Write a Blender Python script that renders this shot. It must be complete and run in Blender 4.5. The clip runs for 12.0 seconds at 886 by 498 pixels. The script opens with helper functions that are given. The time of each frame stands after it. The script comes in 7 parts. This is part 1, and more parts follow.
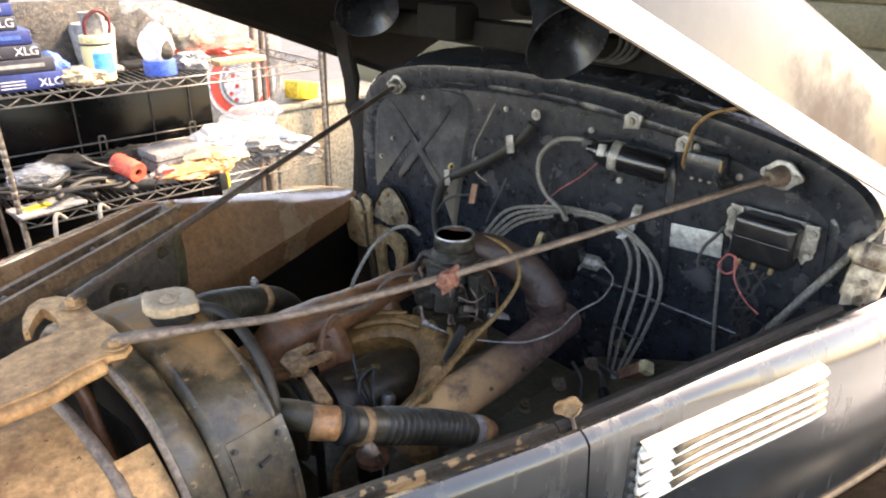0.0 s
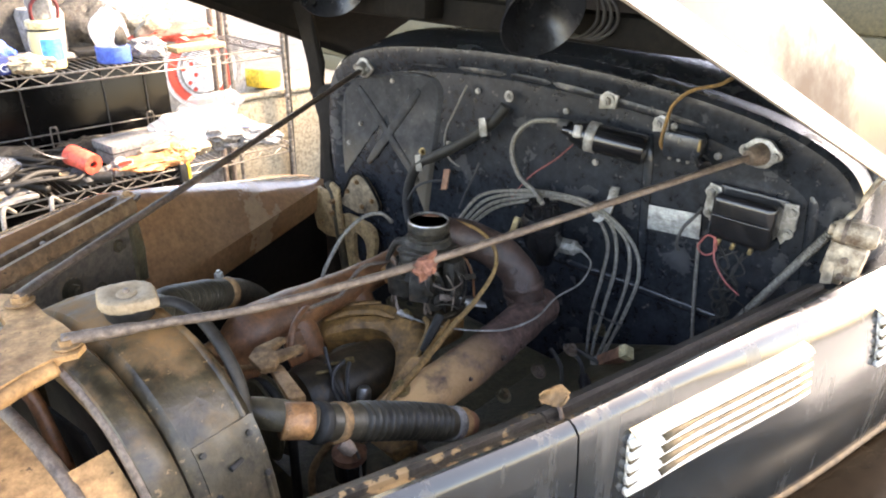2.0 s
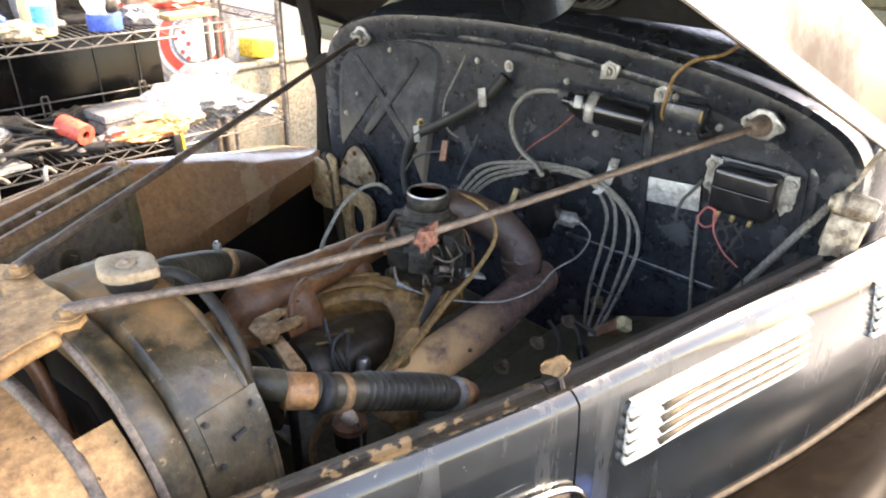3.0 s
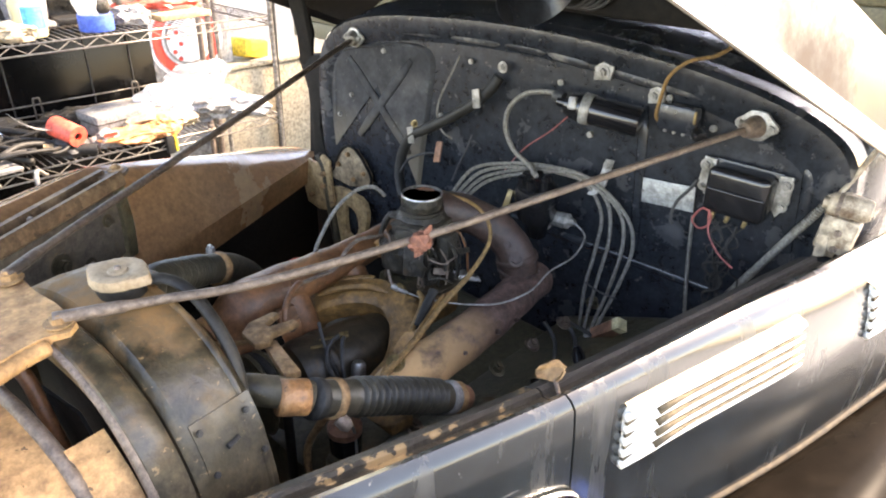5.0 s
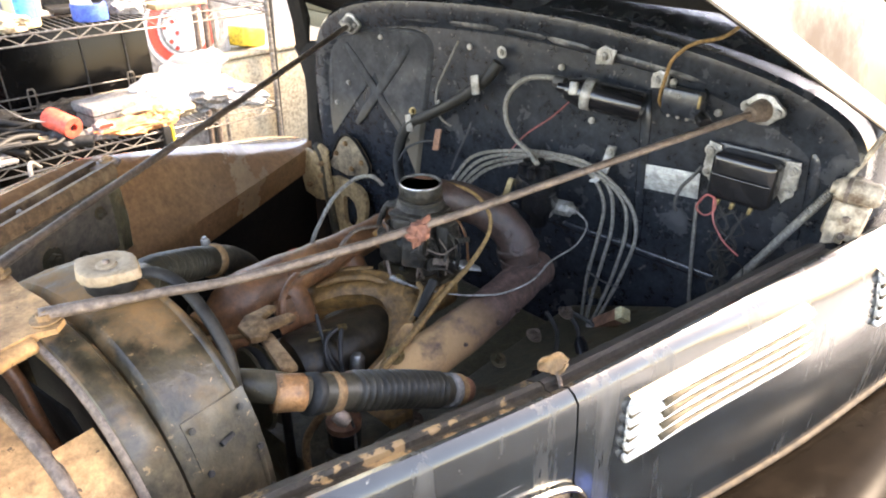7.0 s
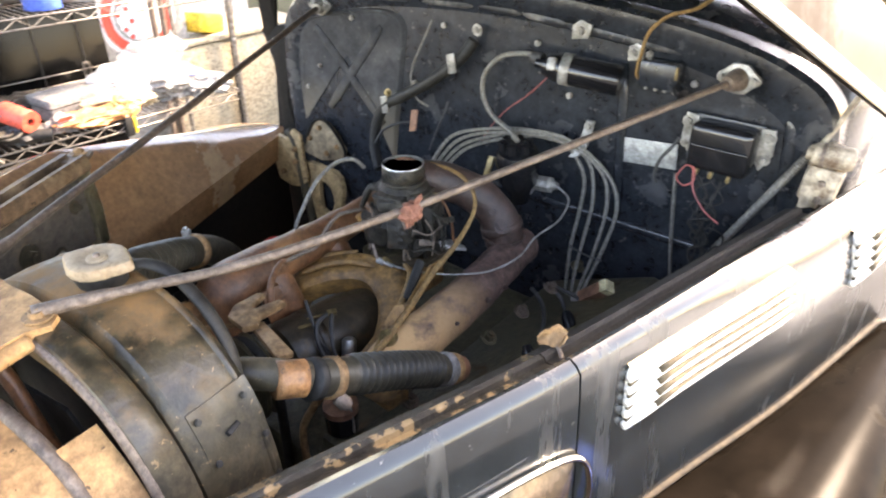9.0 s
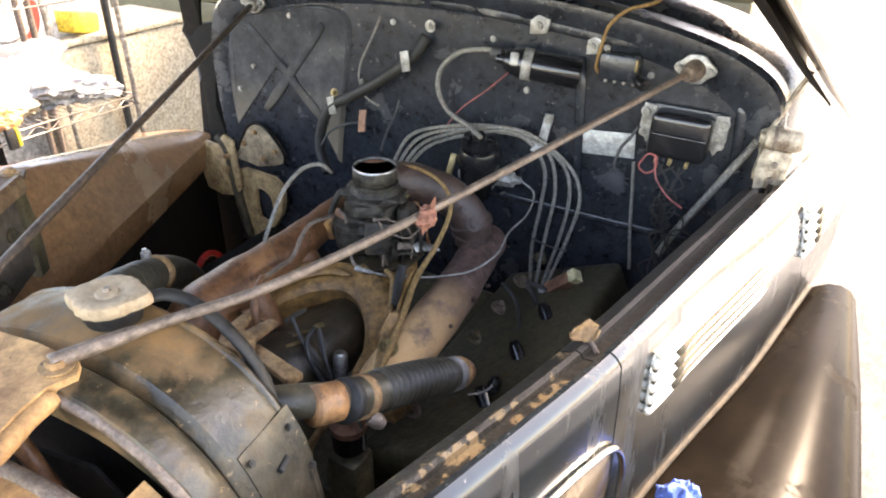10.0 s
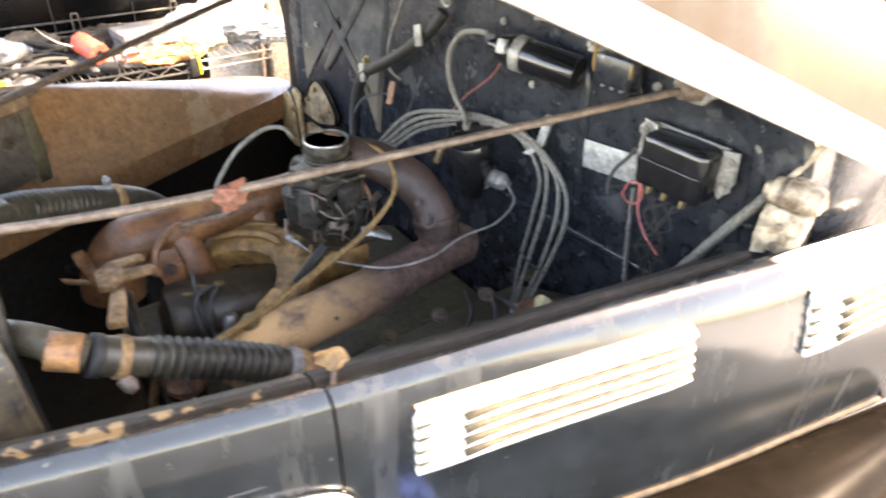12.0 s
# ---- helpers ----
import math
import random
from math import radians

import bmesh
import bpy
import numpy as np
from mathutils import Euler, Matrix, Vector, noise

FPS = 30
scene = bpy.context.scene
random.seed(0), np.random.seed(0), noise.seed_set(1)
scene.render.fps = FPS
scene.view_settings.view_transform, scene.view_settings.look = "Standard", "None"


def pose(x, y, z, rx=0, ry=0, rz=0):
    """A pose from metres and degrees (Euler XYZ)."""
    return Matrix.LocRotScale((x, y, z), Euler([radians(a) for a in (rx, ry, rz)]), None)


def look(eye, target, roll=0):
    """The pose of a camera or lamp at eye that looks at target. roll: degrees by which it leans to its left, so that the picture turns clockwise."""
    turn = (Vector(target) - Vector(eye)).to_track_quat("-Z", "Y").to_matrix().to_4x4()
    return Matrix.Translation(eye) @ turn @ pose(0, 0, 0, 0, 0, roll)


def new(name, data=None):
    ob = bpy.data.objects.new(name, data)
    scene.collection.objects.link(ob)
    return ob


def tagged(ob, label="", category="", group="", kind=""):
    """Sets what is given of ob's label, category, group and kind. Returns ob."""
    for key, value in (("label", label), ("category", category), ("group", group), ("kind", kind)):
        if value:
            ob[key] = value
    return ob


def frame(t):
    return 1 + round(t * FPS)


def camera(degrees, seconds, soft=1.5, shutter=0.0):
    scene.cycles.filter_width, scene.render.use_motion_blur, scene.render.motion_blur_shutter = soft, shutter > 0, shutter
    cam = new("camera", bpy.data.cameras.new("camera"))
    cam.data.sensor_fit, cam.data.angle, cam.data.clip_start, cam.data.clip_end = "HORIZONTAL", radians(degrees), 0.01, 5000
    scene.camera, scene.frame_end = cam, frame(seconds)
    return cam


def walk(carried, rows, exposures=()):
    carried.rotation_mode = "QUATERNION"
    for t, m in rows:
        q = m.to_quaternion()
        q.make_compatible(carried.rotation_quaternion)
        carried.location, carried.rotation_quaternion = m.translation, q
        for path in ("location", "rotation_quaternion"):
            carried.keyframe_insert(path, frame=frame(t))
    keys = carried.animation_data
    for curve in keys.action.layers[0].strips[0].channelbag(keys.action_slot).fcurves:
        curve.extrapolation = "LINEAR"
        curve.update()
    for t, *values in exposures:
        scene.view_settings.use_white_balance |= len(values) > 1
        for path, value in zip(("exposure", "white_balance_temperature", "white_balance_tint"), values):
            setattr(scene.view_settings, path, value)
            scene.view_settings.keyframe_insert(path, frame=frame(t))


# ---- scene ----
cam = camera(67.2, 12.0, 2.0, 0.5)
PATH = [
    (0, (0.107, -0.913, 1.626), (1.336, 0.426, 0.792), 0.7),
    (0.5, (0.102, -0.912, 1.612), (1.371, 0.408, 0.808), 1.8),
    (1, (0.117, -0.894, 1.613), (1.41, 0.41, 0.821), 0.9),
    (1.5, (0.118, -0.882, 1.603), (1.393, 0.41, 0.764), 1.0),
    (2, (0.123, -0.878, 1.601), (1.415, 0.385, 0.743), 0.8),
    (2.5, (0.117, -0.873, 1.604), (1.401, 0.38, 0.719), 1.1),
    (3, (0.118, -0.87, 1.597), (1.397, 0.354, 0.667), 1.2),
    (3.2, (0.12, -0.869, 1.598), (1.401, 0.345, 0.658), 1.1),
    (5, (0.124, -0.866, 1.602), (1.411, 0.346, 0.667), 1.1),
    (5.5, (0.138, -0.854, 1.592), (1.419, 0.349, 0.635), 1.0),
    (6, (0.143, -0.844, 1.591), (1.411, 0.375, 0.639), 0.4),
    (6.5, (0.14, -0.853, 1.593), (1.413, 0.356, 0.635), 0.4),
    (8.3, (0.149, -0.856, 1.588), (1.403, 0.348, 0.599), 1.1),
    (8.5, (0.146, -0.855, 1.579), (1.36, 0.37, 0.567), 0.3),
    (9, (0.117, -0.83, 1.588), (1.439, 0.282, 0.58), -0.3),
    (9.5, (0.058, -0.762, 1.588), (1.506, 0.191, 0.59), 0.4),
    (10, (0.044, -0.68, 1.585), (1.558, 0.14, 0.567), 1.4),
    (10.5, (0.092, -0.73, 1.58), (1.539, 0.157, 0.522), 1.1),
    (11, (0.31, -0.88, 1.556), (1.465, 0.33, 0.459), 1.7),
    (11.5, (0.381, -0.95, 1.581), (1.349, 0.427, 0.502), -1.5),
    (12, (0.454, -1.003, 1.582), (1.454, 0.336, 0.482), 1.3),
]
walk(cam, [(t, look(eye, target, roll)) for t, eye, target, roll in PATH], [(0, 3.22, 8750, 19), (2, 3.5, 8750, 19), (3, 3.58, 8750, 19), (5.5, 3.6, 8750, 19), (6.5, 3.74, 8750, 19), (9.5, 3.72, 8750, 20), (11.5, 3.92, 9700, 20), (12, 4.08, 9400, 20)])

# ---- world and light ----
SUN_EL, SUN_AZ = 42.0, -20.0
world = bpy.data.worlds.new("sky")
world.use_nodes = True
scene.world = world
wn = world.node_tree
sky = wn.nodes.new("ShaderNodeTexSky")
sky.sky_type = "NISHITA"
sky.sun_disc = False
sky.sun_elevation = radians(SUN_EL)
sky.sun_rotation = radians(90 - SUN_AZ)
sky.dust_density, sky.air_density, sky.ozone_density = 0.9, 0.9, 0.6
wn.links.new(sky.outputs[0], wn.nodes["Background"].inputs[0])
wn.nodes["Background"].inputs[1].default_value = 0.15
sun = new("sun", bpy.data.lights.new("sun", "SUN"))
sun.data.energy = 2.5
sun.data.angle = radians(10)
sun.data.color = (1.0, 0.95, 0.87)
sdir = Vector((math.cos(radians(SUN_AZ)) * math.cos(radians(SUN_EL)), math.sin(radians(SUN_AZ)) * math.cos(radians(SUN_EL)), math.sin(radians(SUN_EL))))
sun.matrix_world = look(sdir * 20, (0, 0, 0))


# ---- materials ----
def material(name, base, second=None, rough=0.5, metal=0.0, scale=20.0, amount=0.5, bump=0.1, fine=180.0, dirt=None, dirt_amount=0.0, dirt_scale=6.0, coat=0.0, spec=0.5, rough2=None, chips=None, chip_amount=0.0, chip_scale=140.0, grade=None, along="Z", worn=0.45, streak=1.0):
    """A surface with two scales of colour variation, fine relief, and an optional dirt, rust or tone layer."""
    m = bpy.data.materials.new(name)
    m.use_nodes = True
    n, l = m.node_tree.nodes, m.node_tree.links
    b = n["Principled BSDF"]
    co = n.new("ShaderNodeTexCoord")
    big = n.new("ShaderNodeTexNoise")
    big.inputs["Scale"].default_value, big.inputs["Detail"].default_value, big.inputs["Roughness"].default_value = scale, 6, 0.6
    small = n.new("ShaderNodeTexNoise")
    small.inputs["Scale"].default_value, small.inputs["Detail"].default_value = fine, 4
    l.new(co.outputs["Object"], big.inputs["Vector"])
    l.new(co.outputs["Object"], small.inputs["Vector"])
    ramp = n.new("ShaderNodeValToRGB")
    ramp.color_ramp.elements[0].position, ramp.color_ramp.elements[1].position = 0.5 - 0.3 * (1 - amount) - 0.05, 0.5 + 0.3 * (1 - amount) + 0.05
    ramp.color_ramp.elements[0].color = (*base, 1)
    ramp.color_ramp.elements[1].color = (*(second or [c * 0.6 for c in base]), 1)
    l.new(big.outputs["Fac"], ramp.inputs["Fac"])
    colour = ramp.outputs["Color"]
    grain = n.new("ShaderNodeMix")
    grain.data_type, grain.blend_type = "RGBA", "OVERLAY"
    grain.inputs["Factor"].default_value = 0.35
    l.new(colour, grain.inputs["A"])
    l.new(small.outputs["Fac"], grain.inputs["B"])
    colour = grain.outputs["Result"]
    # grime at a middle scale: streaky dark and pale specks
    mid = n.new("ShaderNodeTexNoise")
    mid.inputs["Scale"].default_value, mid.inputs["Detail"].default_value, mid.inputs["Roughness"].default_value = fine * 0.33, 5, 0.72
    l.new(co.outputs["Object"], mid.inputs["Vector"])
    grime = n.new("ShaderNodeMapRange")
    grime.inputs["From Min"].default_value, grime.inputs["From Max"].default_value = 0.36, 0.66
    grime.inputs["To Min"].default_value, grime.inputs["To Max"].default_value = 1.0 - worn, 1.0 + 0.7 * worn
    l.new(mid.outputs["Fac"], grime.inputs["Value"])
    gm = n.new("ShaderNodeMix")
    gm.data_type, gm.blend_type = "RGBA", "MULTIPLY"
    gm.inputs["Factor"].default_value = 1.0
    l.new(colour, gm.inputs["A"])
    l.new(grime.outputs["Result"], gm.inputs["B"])
    colour = gm.outputs["Result"]
    if chips:
        cn = n.new("ShaderNodeTexNoise")
        cn.inputs["Scale"].default_value, cn.inputs["Detail"].default_value, cn.inputs["Roughness"].default_value = chip_scale, 3, 0.7
        l.new(co.outputs["Object"], cn.inputs["Vector"])
        cr = n.new("ShaderNodeValToRGB")
        cr.color_ramp.elements[0].position, cr.color_ramp.elements[1].position = 0.72 - 0.2 * chip_amount, 0.75 - 0.2 * chip_amount
        l.new(cn.outputs["Fac"], cr.inputs["Fac"])
        cm = n.new("ShaderNodeMix")
        cm.data_type = "RGBA"
        l.new(cr.outputs["Color"], cm.inputs["Factor"])
        l.new(colour, cm.inputs["A"])
        cm.inputs["B"].default_value = (*chips, 1)
        colour = cm.outputs["Result"]
    rough_out = None
    if dirt:
        dn = n.new("ShaderNodeTexNoise")
        dn.inputs["Scale"].default_value, dn.inputs["Detail"].default_value, dn.inputs["Roughness"].default_value = dirt_scale, 8, 0.65
        run = n.new("ShaderNodeMapping")
        run.inputs["Scale"].default_value = (1, 1, streak)
        l.new(co.outputs["Object"], run.inputs["Vector"])
        l.new(run.outputs["Vector"], dn.inputs["Vector"])
        dr = n.new("ShaderNodeValToRGB")
        dr.color_ramp.elements[0].position, dr.color_ramp.elements[1].position = 0.66 - 0.36 * dirt_amount, 0.80 - 0.30 * dirt_amount
        l.new(dn.outputs["Fac"], dr.inputs["Fac"])
        mix = n.new("ShaderNodeMix")
        mix.data_type = "RGBA"
        mask = dr.outputs["Color"]
        if grade:
            # layer graded between two places along an axis, such as the tank's dust
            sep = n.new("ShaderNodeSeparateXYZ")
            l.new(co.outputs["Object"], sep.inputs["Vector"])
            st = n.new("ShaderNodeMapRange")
            st.inputs["From Min"].default_value, st.inputs["From Max"].default_value = grade
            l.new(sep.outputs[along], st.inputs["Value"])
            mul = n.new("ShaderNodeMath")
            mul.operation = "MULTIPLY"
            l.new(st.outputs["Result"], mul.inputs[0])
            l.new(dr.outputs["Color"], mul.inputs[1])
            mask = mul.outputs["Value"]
        l.new(mask, mix.inputs["Factor"])
        l.new(colour, mix.inputs["A"])
        mix.inputs["B"].default_value = (*dirt, 1)
        colour = mix.outputs["Result"]
        rr = n.new("ShaderNodeMapRange")
        rr.inputs["To Min"].default_value, rr.inputs["To Max"].default_value = rough, 0.9
        l.new(dr.outputs["Color"], rr.inputs["Value"])
        rough_out = rr.outputs["Result"]
        if metal:
            mm = n.new("ShaderNodeMapRange")
            mm.inputs["To Min"].default_value, mm.inputs["To Max"].default_value = metal, 0.0
            l.new(dr.outputs["Color"], mm.inputs["Value"])
            l.new(mm.outputs["Result"], b.inputs["Metallic"])
    else:
        rr = n.new("ShaderNodeMapRange")
        rr.inputs["To Min"].default_value, rr.inputs["To Max"].default_value = max(rough - 0.08, 0.02), min(rough2 or rough + 0.12, 1)
        l.new(big.outputs["Fac"], rr.inputs["Value"])
        rough_out = rr.outputs["Result"]
        b.inputs["Metallic"].default_value = metal
    l.new(colour, b.inputs["Base Color"])
    l.new(rough_out, b.inputs["Roughness"])
    b.inputs["Coat Weight"].default_value = coat
    b.inputs["Coat Roughness"].default_value = 0.12
    b.inputs["Specular IOR Level"].default_value = spec
    if bump:
        bp = n.new("ShaderNodeBump")
        bp.inputs["Strength"].default_value, bp.inputs["Distance"].default_value = bump, 0.004
        l.new(small.outputs["Fac"], bp.inputs["Height"])
        dents = n.new("ShaderNodeBump")
        dents.inputs["Strength"].default_value, dents.inputs["Distance"].default_value = min(1.0, bump * 1.6), 0.006
        l.new(mid.outputs["Fac"], dents.inputs["Height"])
        l.new(bp.outputs["Normal"], dents.inputs["Normal"])
        l.new(dents.outputs["Normal"], b.inputs["Normal"])
    return m


def clear_plastic(name, tint, alpha, rough=0.15):
    """Thin clear or milky plastic."""
    m = bpy.data.materials.new(name)
    m.use_nodes = True
    n, l = m.node_tree.nodes, m.node_tree.links
    b = n["Principled BSDF"]
    b.inputs["Base Color"].default_value = (*tint, 1)
    b.inputs["Roughness"].default_value = rough
    b.inputs["Alpha"].default_value = alpha
    return m


M = {
    "paint": material("oxidised_dark_paint", (0.009, 0.0115, 0.0155), (0.021, 0.025, 0.031), rough=0.20, scale=6, amount=0.3, bump=0.02, worn=0.2, fine=70, coat=0.1, dirt=(0.10, 0.095, 0.085), dirt_amount=0.10, dirt_scale=16, chips=(0.10, 0.10, 0.10), chip_amount=0.15, chip_scale=160),
    # upright paler streaks stand in for reflections smeared down the panel
    "side_paint": material("weathered_blue_grey_paint", (0.0085, 0.0115, 0.0135), (0.017, 0.0215, 0.0245), rough=0.20, spec=0.5, coat=0.3, scale=7, amount=0.3, bump=0.03, worn=0.3, fine=60, dirt=(0.026, 0.030, 0.032), dirt_amount=0.3, dirt_scale=18, streak=0.12, chips=(0.09, 0.09, 0.085), chip_amount=0.12, chip_scale=120),
    "firewall": material("black_firewall_paint", (0.0115, 0.0140, 0.0180), (0.0255, 0.0290, 0.0345), rough=0.25, scale=5, amount=0.1, bump=0.12, fine=110, worn=0.42, dirt=(0.050, 0.050, 0.052), dirt_amount=0.2, dirt_scale=13, chips=(0.095, 0.09, 0.086), chip_amount=0.28, chip_scale=75),
    # pale colour stands in for sunlight on the hood's near edge
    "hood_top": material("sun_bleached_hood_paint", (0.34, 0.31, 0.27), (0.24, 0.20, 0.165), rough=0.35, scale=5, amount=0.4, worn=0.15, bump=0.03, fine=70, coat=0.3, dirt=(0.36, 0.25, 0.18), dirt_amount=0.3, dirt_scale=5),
    "louvre": material("bright_worn_louvre_metal", (0.84, 0.81, 0.74), (0.74, 0.70, 0.62), rough=0.30, metal=0.05, spec=0.6, scale=30, worn=0.12, bump=0.06, dirt=(0.36, 0.29, 0.19), dirt_amount=0.08, dirt_scale=40),
    # slight beige tint stands in for warm reflections on the hood
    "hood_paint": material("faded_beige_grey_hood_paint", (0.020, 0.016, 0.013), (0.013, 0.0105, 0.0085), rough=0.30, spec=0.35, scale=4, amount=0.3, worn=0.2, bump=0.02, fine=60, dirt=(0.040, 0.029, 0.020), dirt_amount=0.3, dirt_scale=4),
    # tan raised to stand in for light reaching the far plates
    "tan_plate": material("pale_tan_plate", (0.46, 0.31, 0.155), (0.30, 0.195, 0.095), rough=0.6, spec=0.3, scale=16, amount=0.3, bump=0.2, dirt=(0.17, 0.105, 0.055), dirt_amount=0.3, dirt_scale=26, chips=(0.07, 0.042, 0.024), chip_amount=0.3, chip_scale=80),
    "old_rod": material("dark_rusty_rod", (0.055, 0.042, 0.034), (0.125, 0.085, 0.060), rough=0.45, scale=40, amount=0.5, bump=0.35, fine=260, metal=0.2),
    "rail_steel": material("brown_dusted_rail_steel", (0.200, 0.120, 0.066), (0.095, 0.057, 0.032), rough=0.6, spec=0.35, scale=12, amount=0.4, bump=0.15, dirt=(0.36, 0.24, 0.14), dirt_amount=0.35, dirt_scale=10, chips=(0.05, 0.032, 0.02), chip_amount=0.45, chip_scale=70),
    "rail_web": material("grimy_grey_web_plate", (0.070, 0.057, 0.046), (0.125, 0.102, 0.082), rough=0.45, spec=0.5, scale=9, amount=0.4, bump=0.18, worn=0.5, dirt=(0.19, 0.135, 0.085), dirt_amount=0.3, dirt_scale=12),
    # cream tone stands in for the shadowed upper flank
    "flank": material("cream_louvre_flank", (0.62, 0.49, 0.29), (0.50, 0.39, 0.22), rough=0.5, scale=20, worn=0.2, bump=0.05),
    # pale for sunlit ground that shows mirrored in the near side panel
    "driveway": material("sunlit_pale_driveway", (0.66, 0.64, 0.60), (0.56, 0.54, 0.50), rough=0.9, scale=1.5, worn=0.2, bump=0.15, fine=60),
    # brown stands in for shade inside the louvre slots
    "slot": material("cream_dust_in_slots", (0.11, 0.082, 0.045), (0.07, 0.052, 0.030), rough=0.8, scale=40, bump=0.1),
    "pod": material("tarnished_lamp_shell", (0.13, 0.10, 0.07), (0.07, 0.055, 0.04), rough=0.2, metal=0.6, scale=9, amount=0.4, bump=0.03),
    "patch": material("dusty_tan_patch", (0.32, 0.235, 0.145), (0.19, 0.135, 0.08), rough=0.65, spec=0.3, scale=16, amount=0.4, bump=0.2, worn=0.5, dirt=(0.06, 0.045, 0.03), dirt_amount=0.3, dirt_scale=22),
    # firewall paint that turns tan towards the bottom
    "firewall_tan_low": material("dust_settled_firewall_paint", (0.019, 0.020, 0.022), (0.036, 0.036, 0.038), rough=0.36, scale=11, amount=0.5, bump=0.08, fine=110, dirt=(0.235, 0.185, 0.125), dirt_amount=1.0, dirt_scale=7, grade=(1.15, 0.95), chips=(0.10, 0.095, 0.085), chip_amount=0.30, chip_scale=70),
    "firewall_worn": material("scuffed_firewall_ridge", (0.016, 0.018, 0.022), (0.034, 0.036, 0.040), rough=0.4, scale=24, amount=0.5, bump=0.1, fine=140, dirt=(0.17, 0.16, 0.145), dirt_amount=0.42, dirt_scale=19, chips=(0.12, 0.11, 0.10), chip_amount=0.5, chip_scale=80),
    "pipe_tan": material("tan_rusted_pipe", (0.3534, 0.162, 0.06232), (0.1368, 0.062, 0.02736), rough=0.45, scale=18, amount=0.6, bump=0.35, fine=160, dirt=(0.5244, 0.27, 0.0836), dirt_amount=0.40, dirt_scale=14, chips=(0.057, 0.035, 0.02128), chip_amount=0.4, chip_scale=70),
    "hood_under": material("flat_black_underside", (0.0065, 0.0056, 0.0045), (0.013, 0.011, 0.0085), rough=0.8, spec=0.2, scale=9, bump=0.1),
    "tank": material("dusty_black_radiator_metal", (0.028, 0.0235, 0.015), (0.082, 0.062, 0.034), rough=0.30, spec=0.45, scale=9, amount=0.45, bump=0.22, fine=75, worn=0.6, dirt=(0.24, 0.125, 0.045), dirt_amount=0.66, dirt_scale=9, grade=(1.10, 1.21), chips=(0.17, 0.115, 0.06), chip_amount=0.32, chip_scale=85),
    "bracket": material("tan_dusted_steel", (0.40, 0.235, 0.110), (0.21, 0.115, 0.052), rough=0.6, spec=0.3, scale=14, amount=0.3, bump=0.2, dirt=(0.10, 0.055, 0.028), dirt_amount=0.34, dirt_scale=26, chips=(0.06, 0.036, 0.02), chip_amount=0.35, chip_scale=90),
    "grille": material("rusty_tan_primer", (0.4902, 0.275, 0.114), (0.285, 0.14, 0.0532), rough=0.7, scale=6, amount=0.3, bump=0.12, dirt=(0.171, 0.08, 0.0342), dirt_amount=0.32, dirt_scale=18, chips=(0.0912, 0.05, 0.0228), chip_amount=0.3, chip_scale=90),
    "rod": material("rusted_steel_rod", (0.21, 0.155, 0.118), (0.105, 0.074, 0.055), rough=0.42, scale=30, amount=0.4, bump=0.3, fine=300, metal=0.2),
    "pipe": material("rusted_exhaust_pipe", (0.0756, 0.0432, 0.03312), (0.04176, 0.02448, 0.01944), rough=0.48, scale=12, amount=0.4, bump=0.22, dirt=(0.24, 0.125, 0.062), dirt_amount=0.24, chips=(0.05, 0.028, 0.019), chip_amount=0.35, chip_scale=80, dirt_scale=11),
    "manifold": material("ochre_cast_manifold", (0.36, 0.185, 0.058), (0.13, 0.070, 0.026), rough=0.48, scale=13, amount=0.4, bump=0.32, fine=200, worn=0.5, dirt=(0.055, 0.036, 0.020), dirt_amount=0.38, dirt_scale=11),
    # tan rust along the lower end, paled further for the light on it
    "pipe_mauve": material("mauve_rusted_pipe", (0.1318, 0.0731, 0.0561), (0.068, 0.0374, 0.0289), rough=0.48, scale=14, amount=0.4, bump=0.28, fine=150, worn=0.5, dirt=(0.62, 0.37, 0.17), dirt_amount=0.95, dirt_scale=19, grade=(0.90, 0.66), along="X", chips=(0.06, 0.030, 0.016), chip_amount=0.4, chip_scale=70),
    "pipe_brown": material("brown_rusted_pipe", (0.2326, 0.096, 0.0383), (0.1094, 0.0456, 0.02006), rough=0.42, scale=13, amount=0.4, bump=0.2, fine=170, dirt=(0.342, 0.155, 0.057), dirt_amount=0.25, dirt_scale=12, chips=(0.0342, 0.018, 0.01064), chip_amount=0.3, chip_scale=60),
    "sludge": material("oily_brown_sludge", (0.05472, 0.0348, 0.01642), (0.1026, 0.0624, 0.02736), rough=0.45, scale=14, amount=0.4, bump=0.35, fine=120, dirt=(0.1368, 0.08, 0.0342), dirt_amount=0.25, dirt_scale=20),
    "generator": material("dusty_black_drum", (0.02736, 0.0204, 0.01277), (0.05472, 0.0384, 0.02189), rough=0.38, scale=20, amount=0.4, bump=0.12, dirt=(0.114, 0.068, 0.0304), dirt_amount=0.22, dirt_scale=24),
    "binding": material("pinkish_stained_cloth", (0.2592, 0.1188, 0.0828), (0.1728, 0.072, 0.0504), rough=0.85, spec=0.2, scale=45, amount=0.4, bump=0.4, fine=260),
    "ledge_rear": material("grimy_dark_ledge", (0.016, 0.014, 0.012), (0.032, 0.027, 0.021), rough=0.5, scale=20, amount=0.4, bump=0.25, dirt=(0.11, 0.075, 0.045), dirt_amount=0.14, dirt_scale=30),
    "block": material("oily_cast_iron", (0.0552, 0.0468, 0.0264), (0.1104, 0.0888, 0.048), rough=0.36, scale=12, amount=0.4, bump=0.3, fine=200, dirt=(0.13, 0.078, 0.034), dirt_amount=0.2, dirt_scale=18),
